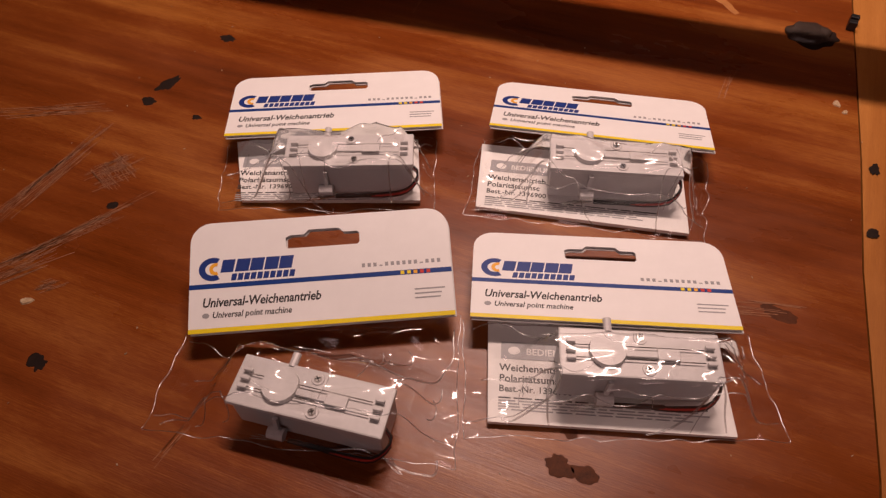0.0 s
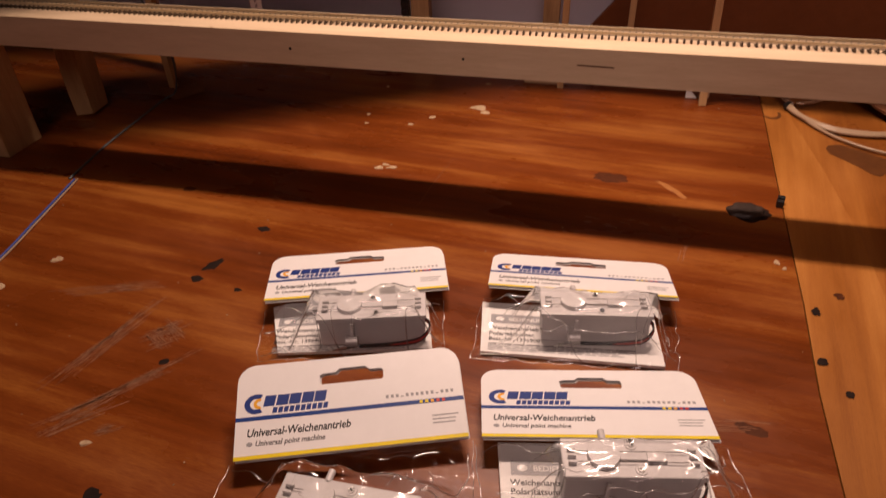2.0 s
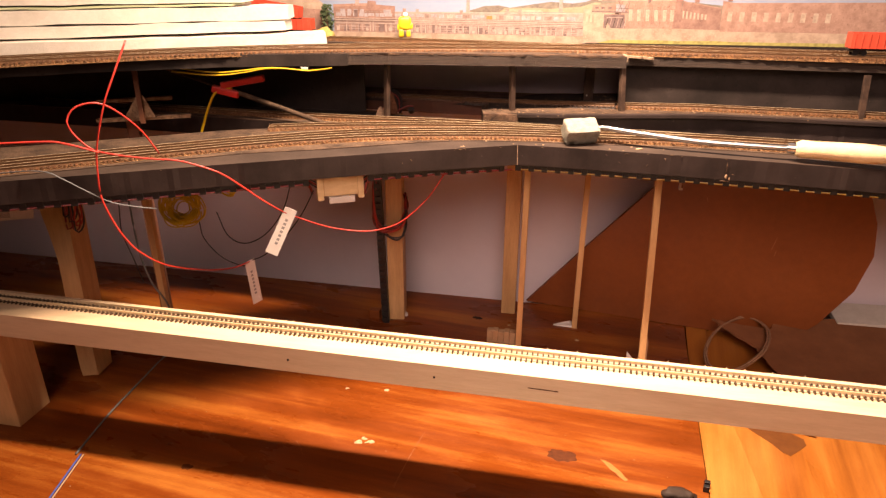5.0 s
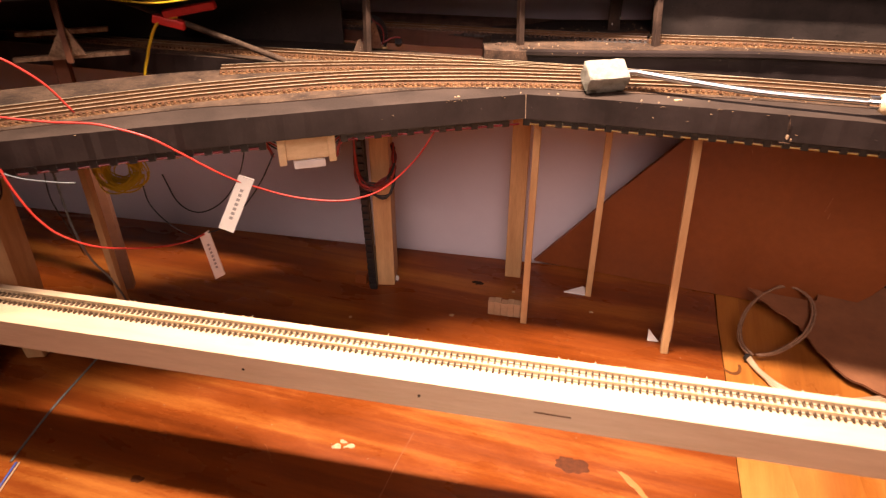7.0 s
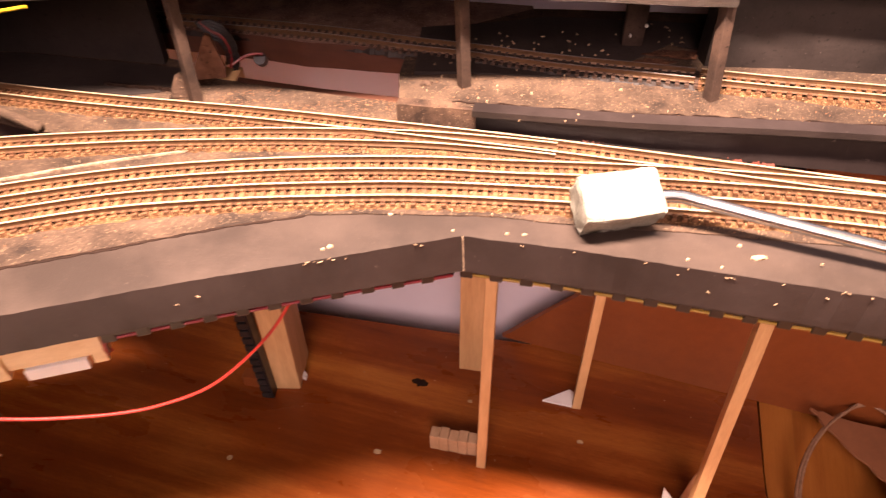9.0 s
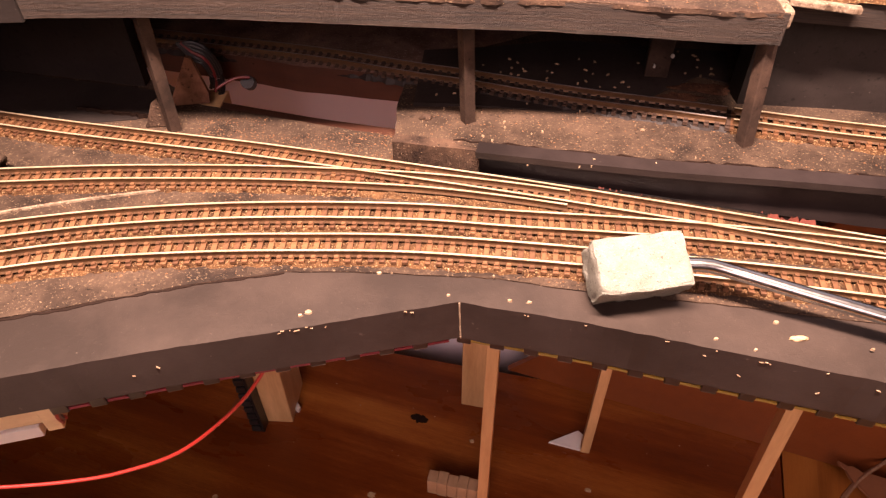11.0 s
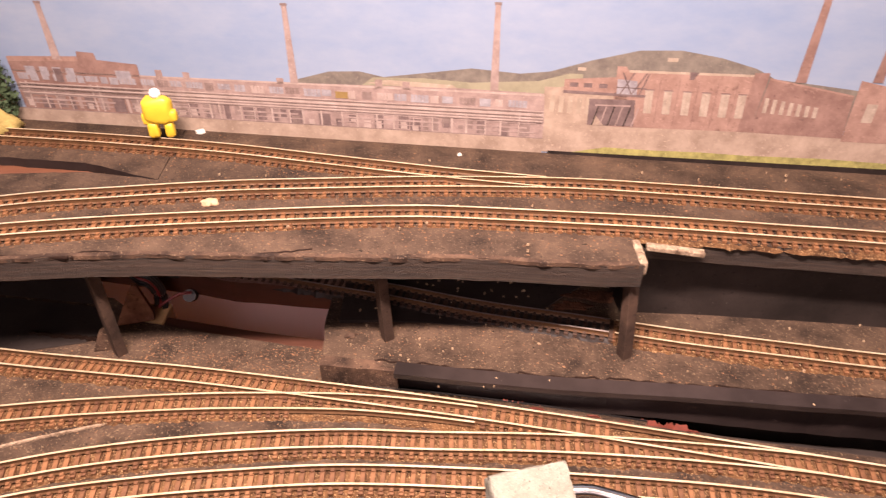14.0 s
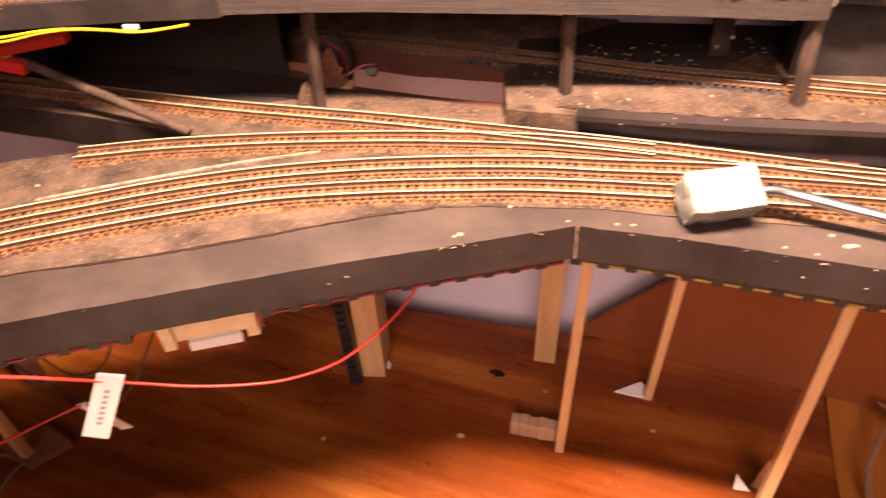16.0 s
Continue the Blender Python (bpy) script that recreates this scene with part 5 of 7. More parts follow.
wire("grey_wire", [(-0.279, 0.529, 0.2435), (-0.279, 0.529, 0.202), (-0.279, 0.529, 0.175), (-0.277, 0.529, 0.147), (-0.272, 0.531, 0.121), (-0.264, 0.538, 0.095), (-0.268, 0.56, 0.05), (-0.28, 0.575, 0.012), (-0.296, 0.578, 0.0012), (-0.306, 0.53, 0.001), (-0.317, 0.47, 0.001), (-0.323, 0.412, 0.001)], 0.0010, GREY_WIRE, "grey wire running from the deck down to the table")
wire("blue_wire", [(-0.3179, 0.4115, 0.0012), (-0.3205, 0.3489, 0.001), (-0.3236, 0.2924, 0.001), (-0.3376, 0.2127, 0.001), (-0.3636, 0.1281, 0.001)], 0.0009, BLUE_WIRE, "blue wire lying along the table")
wire("cream_wire", [(-0.3153, 0.4115, 0.0012), (-0.3180, 0.3489, 0.001), (-0.3213, 0.2925, 0.001), (-0.3355, 0.2127, 0.001), (-0.3615, 0.1282, 0.001)], 0.0007, CREAM_WIRE, "cream wire lying beside the blue one")


def tag(corners, label):
    """A folded paper flag round a wire."""
    top = thing("paper_tag", label, "tag", "paper tags on the wires")
    a, b, c, d = [Vector(p) for p in corners]
    n = (b - a).cross(d - a).normalized() * 0.0005
    bm = bmesh.new()
    vs = [bm.verts.new(p + s * n) for s in (-1, 1) for p in (a, b, c, d)]
    for f in ((0, 1, 2, 3), (7, 6, 5, 4), (0, 4, 5, 1), (1, 5, 6, 2), (2, 6, 7, 3), (3, 7, 4, 0)):
        bm.faces.new([vs[k] for k in f])
    part("flag", bm, WHITE_PAPER, top)
    for k in range(7):
        u0, u1 = 0.22 + 0.085 * k, 0.22 + 0.085 * k + 0.05
        bm = bmesh.new()
        v0, v1 = 0.40, 0.62
        pts = [a.lerp(d, u).lerp(b.lerp(c, u), v) for u, v in ((u0, v0), (u0, v1), (u1, v1), (u1, v0))]
        for s in (-1.3,):
            bm.faces.new([bm.verts.new(p - n * s) for p in pts])
            bm.faces.new([bm.verts.new(p + n * s) for p in pts])
        part("mark", bm, PRINT_GREY, top)
    return top


tag([(-0.121, 0.5005, 0.2165), (-0.1105, 0.503, 0.211), (-0.133, 0.498, 0.166), (-0.1435, 0.496, 0.1725)], "white paper tag folded round a red wire")
tag([(-0.176, 0.5375, 0.1405), (-0.165, 0.5325, 0.1490), (-0.1675, 0.5570, 0.0870), (-0.1790, 0.5610, 0.0790)], "long white paper tag hanging from a wire")
tag([(-0.440, 0.538, 0.205), (-0.383, 0.546, 0.2025), (-0.384, 0.5455, 0.1905), (-0.440, 0.538, 0.189)], "white paper tag under the deck edge")

coil = thing("wire_coil", "coil of thin yellow wire hung under the deck", "wire coil")
rnd = random.Random(8)
for k in range(30):
    r, ox, oz = 0.0165 + rnd.uniform(-0.007, 0.004), rnd.uniform(-0.003, 0.003), rnd.uniform(-0.003, 0.002)
    tip = rnd.uniform(-0.011, 0.011)
    pts = [(-0.240 + ox + (1.02 + 0.18 * math.sin(k)) * r * math.cos(a * math.pi / 6 + 0.2 * math.sin(2.1 * k)), 0.560 + tip * math.sin(a * math.pi / 6) + rnd.uniform(-0.001, 0.001), 0.1945 + oz + r * math.sin(a * math.pi / 6) * (1 if a < 6 else 0.92)) for a in range(13)]
    part("turn", tube(pts, 0.0007, 0.004, 6), YELLOW_WIRE, coil, smooth=True)
part("tail", tube([(-0.240, 0.56, 0.209), (-0.238, 0.56, 0.225), (-0.236, 0.56, 0.243)], 0.0008, 0.004, 6), YELLOW_WIRE, coil)
loops = thing("wire_loop", "short loops of thin yellow wire under the deck", "wire coil")
for k in range(5):
    part("turn", tube([(-0.199 + 0.002 * k, 0.548, 0.243), (-0.203 + 0.004 * k, 0.546, 0.228), (-0.194 + 0.003 * k, 0.545, 0.217 - 0.002 * (k % 2)), (-0.182 + 0.002 * k, 0.545, 0.212 + 0.003 * k), (-0.178 + 0.001 * k, 0.547, 0.228), (-0.184, 0.549, 0.243)], 0.0008, 0.004, 6), YELLOW_WIRE, loops, smooth=True)
leg_wires = thing("wire_bundle", "red and black wires bunched beside the deck leg", "wires")
rnd = random.Random(77)
for k in range(9):
    x, z = -0.343 + rnd.uniform(-0.006, 0.006), 0.19 + rnd.uniform(-0.012, 0.010)
    part("lead", tube([(x - 0.012, 0.535, 0.243), (x + rnd.uniform(-0.006, 0.006), 0.536, 0.215), (x, 0.536 + rnd.uniform(-0.003, 0.003), z), (x + 0.008, 0.538, z + 0.012), (x + rnd.uniform(-0.002, 0.006), 0.54, 0.243)], 0.0009, 0.004, 6), (RED_WIRE, BLACK_PLASTIC, DARK_RED)[k % 3], leg_wires, smooth=True)
wire("dark_wire", [(-0.225, 0.562, 0.180), (-0.222, 0.560, 0.160), (-0.205, 0.556, 0.140), (-0.182, 0.548, 0.133), (-0.168, 0.537, 0.141)], 0.0006, BLACK_PLASTIC, "dark wire sagging from the coil to a paper tag")
wire("dark_wire", [(-0.303, 0.552, 0.243), (-0.300, 0.552, 0.205), (-0.303, 0.553, 0.172), (-0.298, 0.556, 0.140), (-0.293, 0.560, 0.105)], 0.0006, BLACK_PLASTIC, "dark wire hanging beside a pine stick")
wire("dark_wire", [(-0.205, 0.56, 0.19), (-0.195, 0.555, 0.165), (-0.175, 0.545, 0.160), (-0.150, 0.535, 0.175), (-0.128, 0.525, 0.205), (-0.115, 0.52, 0.243)], 0.0006, BLACK_PLASTIC, "dark wire hanging in a bow under the deck")

junction = thing("junction_box", "small pale wooden box held by two cheeks under the deck", "junction box")
JM = pose(-0.0715, 0.5265, 0.2305, 0, 0, 12.5)
part("body", transformed(box((0.033, 0.019, 0.021), (0, 0, 0.0015), bevel=0.0008), JM), PALE_WOOD, junction, "pale planed wooden block")
part("lip", transformed(box((0.025, 0.004, 0.0065), (0.001, -0.008, -0.0135), bevel=0.0006), JM), WHITE_PAPER, junction)
for x in (-0.0195, 0.0195):
    part("cheek", transformed(box((0.006, 0.0215, 0.0255), (x, -0.0005, 0.0002), bevel=0.0006), JM), PALE_WOOD, junction, "pale wood cheek")
for side in (-1, 1):
    for k in range(4):
        part("lead", transformed(tube([(side * 0.021, -0.004 + 0.002 * k, -0.002 + 0.002 * k), (side * 0.028, -0.002, 0.003 + 0.002 * k), (side * 0.036, 0.002, 0.0095), (side * 0.045, 0.004, 0.010)], 0.0007, 0.003, 6), JM), RED_WIRE if k % 2 else BLACK_PLASTIC, junction)

# cable duct under the fascia, with its teeth
tooth_mesh = mesh_of("tooth", box((0.0058, 0.009, 0.0068), (0, 0, 0.001), bevel=0.0007), BLACK_PLASTIC)


def duct(points, label, wires):
    top = thing("cable_duct", label, "cable duct", "cable ducts under the deck")
    path = curve_through(points, 0.0132)
    part("strip", sweep(path, [(-0.004, -0.0005), (0.004, -0.0005), (0.004, 0.0032), (-0.004, 0.0032)]), BLACK_PLASTIC, top)
    for i, p in enumerate(path):
        d = path[min(i + 1, len(path) - 1)] - path[max(i - 1, 0)]
        piece("tooth", tooth_mesh, top, Matrix.Translation(p + Vector((0, 0, -0.0012))) @ pose(0, 0, 0, 0, 0, math.degrees(math.atan2(d.y, d.x))))
    for k, m_w in enumerate(wires):
        line = [(x + 0.0004 * k, y - 0.0034 + 0.0017 * k, z - 0.0022 - 0.0006 * (k % 2)) for x, y, z in points]
        part("wire", tube(line, 0.0008, 0.006, 6), m_w, top)
    return top


duct([(-0.55, 0.398, 0.2400), (-0.318, 0.4505, 0.2400), (-0.157, 0.492, 0.2400), (-0.100, 0.505, 0.2400)], "black slotted cable duct with red and black wires", [DUCT_RED, BLACK_PLASTIC, DUCT_RED])
duct([(-0.040, 0.519, 0.2400), (0.02, 0.5325, 0.2400), (0.102, 0.548, 0.2400)], "black slotted cable duct carrying red wires", [DUCT_RED, BLACK_PLASTIC])
duct([(0.108, 0.548, 0.2400), (0.150, 0.537, 0.2400), (0.197, 0.523, 0.2400), (0.265, 0.503, 0.2400), (0.322, 0.485, 0.2400), (0.60, 0.397, 0.2400)], "black slotted cable duct with red and yellow wires", [YELLOW_DULL, DUCT_RED, DUCT_RED])
riser = thing("cable_strip", "black toothed cable strip fixed upright to a post", "cable duct")
part("strip", box((0.0075, 0.009, 0.243), (-0.0400, 0.6560, 0.1215), pose(0, 0, 0, 0, -1.4, -6)), BLACK_PLASTIC, riser)
for k in range(29):
    piece("tooth", tooth_mesh, riser, pose(-0.0400 - 0.0002 * k, 0.6540, 0.006 + 0.0082 * k, 0, 90, 0))
bundle = thing("wire_bundle", "red and black wires wound round a wooden post", "wires")
rnd = random.Random(12)


def near_to(x, y, z, r=0.0022):
    return (x + rnd.uniform(-r, r), y + rnd.uniform(-0.6 * r, 0.6 * r), z + rnd.uniform(-r, r))


for k in range(11):
    pts = [near_to(-0.043, 0.6495, 0.236), near_to(-0.0455, 0.6495, 0.190), near_to(-0.0465, 0.6490, 0.158), near_to(-0.0440, 0.6480, 0.138, 0.0035), near_to(-0.0330, 0.6470, 0.132, 0.0040), near_to(-0.0190, 0.6470, 0.135, 0.0040), near_to(-0.0105, 0.6520, 0.147), near_to(-0.0085, 0.6600, 0.158), near_to(-0.0100, 0.6680, 0.170)]
    part("lead", tube(pts, 0.0010, 0.004, 6), (DARK_RED, RED_WIRE, BLACK_PLASTIC, DARK_RED)[k % 4], bundle, smooth=True)
for k in range(3):
    pts = [near_to(-0.0350, 0.6475, 0.1245), near_to(-0.0250, 0.6465, 0.1205), near_to(-0.0150, 0.6475, 0.1215), near_to(-0.0085, 0.6540, 0.133), near_to(-0.0080, 0.6630, 0.146)]
    part("lead", tube(pts, 0.0008, 0.004, 6), BLACK_PLASTIC, bundle, smooth=True)
solid("paper_wedge", prism([(-0.0150, 0.6690), (-0.0105, 0.6665), (-0.0095, 0.6700), (-0.0125, 0.6740)], 0.0003, 0.0040), WHITE_PAPER, "small white paper chip at the foot of a post", "paper")
for side, x in (("outer", -0.0975), ("inner", -0.0465)):
    tangle = thing("wire_tangle", "red wires rising beside the small box to the duct", "wires", "wires beside the junction box")
    out = 1 if side == "inner" else -1
    for k in range(6):
        pts = [near_to(x, 0.5215, 0.2225, 0.0012), near_to(x + 0.0015 * out, 0.5195, 0.2285, 0.0012), near_to(x + 0.0040 * out, 0.5190, 0.2345, 0.0014), near_to(x + 0.0090 * out, 0.5215 + 0.002 * out, 0.2390, 0.0010), near_to(x + 0.0180 * out, 0.5235 + 0.004 * out, 0.2400, 0.0008)]
        part("lead", tube(pts, 0.0007, 0.003, 6), (DARK_RED, RED_WIRE, DARK_RED, BLACK_PLASTIC)[k % 4], tangle, smooth=True)

# marks on the fascia and deck
def edge_at(points, x):
    """The y of an edge, given by points in order of x."""
    for (xa, ya), (xb, yb) in zip(points, points[1:]):
        if xa <= x <= xb and xb > xa:
            return ya + (yb - ya) * (x - xa) / (xb - xa)
    return points[-1][1]


bm = bmesh.new()
box((0.0006, 0.0006, 0.0200), (0.1052, 0.5409, 0.2537), pose(0, 0, 0, 0, -2, 0), bm=bm)
solid("joint_line", bm, GLUE, "pale filler line where two fascia boards meet", "trim", kind="structure")
CRUMBS = [(0.051, 0.537, 0.0016), (0.048, 0.5355, 0.001), (0.101, 0.544, 0.0008), (0.123, 0.541, 0.001), (0.130, 0.540, 0.001), (0.2155, 0.529, 0.0012), (0.204, 0.517, 0.0008), (0.192, 0.522, 0.0009), (0.075, 0.556, 0.0011)]
bm = bmesh.new()
rnd = random.Random(21)
for k, (x, y, r) in enumerate(CRUMBS):
    blob(x, y, r, r * 0.6, 0.2639, k, high=0.0008, n=7, bm=bm)
for k in range(120):
    x, y = rnd.uniform(-0.28, 0.40), 0
    y = rnd.uniform(0.55 - 0.25 * max(x - 0.1, 0), 0.645 - 0.25 * max(x - 0.1, 0))
    if x > -0.04 and y > edge_at(LOW_BACK[10::-1], x) - 0.003 or x < -0.09 and y > 0.60 + 0.2 * (x + 0.09):
        continue
    r = rnd.uniform(0.0003, 0.0008)
    blob(x, y, r, r * 0.5, 0.2650, k, turn=k, high=0.0010, n=6, bm=bm)
for k in range(70):
    x = rnd.uniform(-0.2, 0.45)
    y = rnd.uniform(0.655, 0.745) - 0.235 * x * (0.8 if x > 0 else 0.2)
    if y > wall_y(x) - 0.014 or x < 0 and y > 0.695 or y < edge_at(UP_FRONT, x) + 0.003:
        continue
    r = rnd.uniform(0.0003, 0.0008)
    blob(x, y, r, r * 0.5, 0.3400, k, turn=k, high=0.0012, n=6, bm=bm)
for k in range(60):
    x = rnd.uniform(0.09, 0.42)
    y = rnd.uniform(0.612, 0.69) - 0.25 * (x - 0.1)
    r = rnd.uniform(0.0003, 0.0010)
    blob(x, y, r, r * 0.5, middle_z(x), k, turn=k, high=0.0010, n=6, bm=bm)
solid("layout_crumbs", bm, GRAIN, "pale crumbs and ballast grains strewn over the decks", "crumbs", kind="stuff")


def rubble(count, place, seed, small=0.00025, big=0.0007):
    """Many small angular stones, as one mesh."""
    rnd = random.Random(seed)
    verts, faces = [], []
    while len(faces) < 8 * count:
        x, y, z = place(rnd)
        if z is None:
            continue
        r = small + (big - small) * rnd.random() ** 3
        k = len(verts)
        turn = rnd.uniform(0, 1.57)
        for a in range(4):
            f = r * rnd.uniform(0.7, 1.3)
            verts.append((x + f * math.cos(turn + a * 1.57), y + f * math.sin(turn + a * 1.57), z + r * rnd.uniform(0, 0.4)))
        verts.append((x, y, z + r * rnd.uniform(0.6, 1.1)))
        verts.append((x, y, z - r * 0.5))
        for a in range(4):
            faces.append((k + a, k + (a + 1) % 4, k + 4))
            faces.append((k + (a + 1) % 4, k + a, k + 5))
    mesh = bpy.data.meshes.new("rubble")
    mesh.from_pydata(verts, [], faces)
    mesh.materials.append(RUBBLE)
    return mesh


def beside(line, x0, x1, spread, z):
    """Strewn along a track, thickest near it."""
    pts = [p for p in curve_through(line, 0.004) if x0 < p.x < x1]

    front = UP_FRONT if z > 0.3 else DUST_FRONT

    def place(rnd):
        p = rnd.choice(pts)
        x, y = p.x + rnd.uniform(-0.003, 0.003), p.y + rnd.gauss(0, spread)
        for (xa, ya), (xb, yb) in zip(front, front[1:]):
            if xa <= x < xb and y < ya + (yb - ya) * (x - xa) / (xb - xa) + 0.0015:
                return x, y, None
        if z < 0.3 and x > -0.05:
            for (xb, yb), (xa, ya) in zip(LOW_BACK[:12], LOW_BACK[1:12]):
                if xa <= x < xb and y > ya + (yb - ya) * (x - xa) / (xb - xa) - 0.002:
                    return x, y, None
        elif z < 0.3 and 0.605 + 0.25 * (x + 0.2) < y < 0.632 - 0.32 * (x + 0.1):
            return x, y, None
        return x, y, z
    return place


def scatter(name, label, jobs):
    top = thing(name, label, "ballast", kind="stuff")
    for n, (count, place) in enumerate(jobs):
        ob = new("grains", rubble(count, place, 300 + n))
        ob.parent = top
    return top


def behind_branch(rnd):
    x = rnd.uniform(-0.02, 0.078)
    return x, rnd.uniform(0.632 - 0.24 * (x - 0.01), 0.650 if x > 0.015 else 0.664), 0.2646


def middle_field(rnd):
    x = rnd.uniform(0.085, 0.42)
    y = rnd.uniform(0.632, 0.672) - 0.26 * (x - 0.085)
    return x, y, middle_z(x)


def upper_field(rnd):
    x = rnd.uniform(-0.25, 0.42)
    y = rnd.uniform(0.650, 0.745) - 0.235 * x * (0.8 if x > 0 else 0.1)
    return (x, y, 0.339) if edge_at(UP_FRONT, x) + 0.002 < y < wall_y(x) - 0.012 and not (x < 0.0 and y > 0.70) else (x, y, None)


scatter("loose_ballast", "rusty brown ballast grains strewn between the tracks", [
    (2600, beside(T1, -0.25, 0.42, 0.007, 0.2646)), (2600, beside(T2, -0.25, 0.42, 0.007, 0.2646)), (2200, beside(T4, -0.13, 0.30, 0.008, 0.2646)), (1300, beside(T3, -0.11, 0.14, 0.007, 0.2646)),
    (2200, beside(U1, -0.22, 0.42, 0.008, 0.339)), (2200, beside(U2, -0.22, 0.42, 0.008, 0.339)), (1500, beside(U3, -0.10, 0.20, 0.008, 0.339)),
    (900, behind_branch), (800, middle_field), (1500, upper_field)])


def lump(name, x, y, z, r, seed, paint, label, flat=0.5, category="debris"):
    bm = bmesh.new()
    bmesh.ops.create_icosphere(bm, subdivisions=3, radius=1)
    for v in bm.verts:
        f = 1 + 0.35 * noise.noise(v.co * 1.6 + Vector((seed, 0, 0))) + 0.15 * noise.noise(v.co * 5 + Vector((seed, 0, 0)))
        v.co = Vector((x + v.co.x * r[0] * f, y + v.co.y * r[1] * f, z + max(v.co.z, -0.3) * r[2] * f + r[2] * 0.3))
    return solid(name, bm, paint, label, category, smooth=True)


lump("cork_crumb", 0.028, 0.679, 0.339, (0.0045, 0.0028, 0.002), 1, CHIP_CREAM, "cream lump of plaster between the tracks")
lump("cork_crumb", -0.122, 0.672, 0.339, (0.005, 0.003, 0.0025), 2, FOAM, "white lump of foam between the tracks")
lump("cork_crumb", 0.009, 0.757, 0.339, (0.0032, 0.002, 0.0016), 3, FOAM, "white crumb beside the rear track")
lump("cork_crumb", 0.157, 0.716, 0.339, (0.0012, 0.001, 0.001), 4, FOAM, "small white crumb near the backdrop")
lump("cork_crumb", 0.093, 0.644, 0.276, (0.003, 0.002, 0.0015), 5, WORN_EDGE, "small pale stone on the middle deck")
lump("cork_crumb", 0.2205, 0.5215, 0.264, (0.0036, 0.0011, 0.0010), 6, CHIP_CREAM, "small pale splinter on the deck edge")

for n, pts in enumerate(([(-0.092, 0.6425), (-0.079, 0.6445), (-0.061, 0.6415), (-0.049, 0.6405), (-0.036, 0.6385), (-0.026, 0.6365)], [(-0.0255, 0.6365), (-0.022, 0.6405), (-0.005, 0.6385), (0.011, 0.6355), (0.016, 0.6352)], [(0.030, 0.6340), (0.060, 0.6318), (0.082, 0.6330)])):
    line = curve_through([(x, y + 0.0035, 0.3390) for x, y in pts], 0.003)
    for p in line:
        p.y += 0.0006 * noise.noise(p * 500 + Vector((n, 0, 0)))
    solid("crack", sweep(line, [(-0.0006, -0.0004), (0.0006, -0.0004), (0.0004, 0.0003), (-0.0004, 0.0003)]), STAIN_BLACK, "dark crack along the upper deck's front edge", "crack", kind="structure")

# broken end of the upper deck, grey edge strips, loose pale pieces
solid("splinter_block", transformed(box((0.0040, 0.018, 0.007), (0, 0, 0), bevel=0.0012), pose(0.2275, 0.6205, 0.3362, 0, 0, -6)), GLUE, "pale broken wood end of the upper deck", "wood block")
solid("wood_strip", transformed(box((0.026, 0.004, 0.0024), (0, 0, 0), bevel=0.0005), pose(0.246, 0.6243, 0.3360, 0, 3, -14)), GLUE, "short pale strip of wood under the track", "wood strip")
deck("edge_strip", [(0.078, 0.6245), (0.116, 0.6165), (0.117, 0.6225), (0.079, 0.631)], 0.262, 0.2768, "grey worn strip along the middle deck's edge", WORN_EDGE, WORN_EDGE)
bm = bmesh.new()
line = [Vector((x, y - 0.0012, middle_z(x) - 0.001)) for x, y in M_FRONT[1:]]
sweep(curve_through(line, 0.006), [(-0.0045, -0.0015), (0.0035, -0.0015), (0.0035, 0.0016), (-0.0045, 0.0016)], bm)
solid("edge_tape", bm, FASCIA_PAINT, "black painted edge strip of the middle deck", "trim", kind="structure")
bm = bmesh.new()
line = [Vector(p) for p in ((0.104, 0.6165, 0.2655), (0.13, 0.611, 0.2655), (0.16, 0.6035, 0.2655), (0.194, 0.5945, 0.2655), (0.235, 0.5825, 0.2655))]
sweep(curve_through(line, 0.006), [(-0.0006, -0.001), (0.0006, -0.001), (0.0006, 0.0014), (-0.0006, 0.0014)], bm)
solid("metal_strip", bm, STEEL, "thin bright metal strip beside the track", "trim", kind="structure")
bm = bmesh.new()
line = [Vector(p) for p in ((-0.16, 0.572, 0.2645), (-0.12, 0.584, 0.2645), (-0.067, 0.5985, 0.2645), (-0.023, 0.6075, 0.2645), (-0.012, 0.610, 0.2645))]
sweep(curve_through(line, 0.006), [(-0.0009, -0.001), (0.0009, -0.001), (0.0006, 0.0009), (-0.0006, 0.0009)], bm)
solid("glue_line", bm, GLUE, "pale line of old glue on the lower deck", "trim", kind="structure")
LIP = [(-0.030, 0.6895), (-0.018, 0.6855), (0.0078, 0.677), (0.036, 0.668), (0.063, 0.6605), (0.0780, 0.6565)]
solid("hole_lip", prism([(x, y - 0.014) for x, y in LIP] + LIP[::-1], 0.2440, 0.2620, top=lambda x, y: 0.2620), DARK_BROWN, "brown ledge under the deck along the opening", "ledge", kind="structure")
bm = prism([(-0.0185, 0), (0.001, 0), (0.0015, 0.0055), (-0.0030, 0.0235), (-0.0055, 0.0245), (-0.0150, 0.0070)], -0.0016, 0.0016)
solid("wood_gusset", transformed(bm, Matrix.Translation((-0.0185, 0.680, 0.2646)) @ pose(0, 0, 0, 84, 0, 8)), TERRACOTTA, "terracotta brown offcut standing at the opening", "gusset")
solid("wood_gusset", transformed(prism([(-0.0065, 0), (0.0065, 0), (0.0060, 0.006), (0.0015, 0.0135), (-0.0010, 0.0120)], -0.0012, 0.0012), Matrix.Translation((-0.0365, 0.658, 0.2650)) @ pose(0, 0, 0, 80, 0, 4)), WORN_EDGE, "dusty brown offcut at the foot of a post", "gusset")
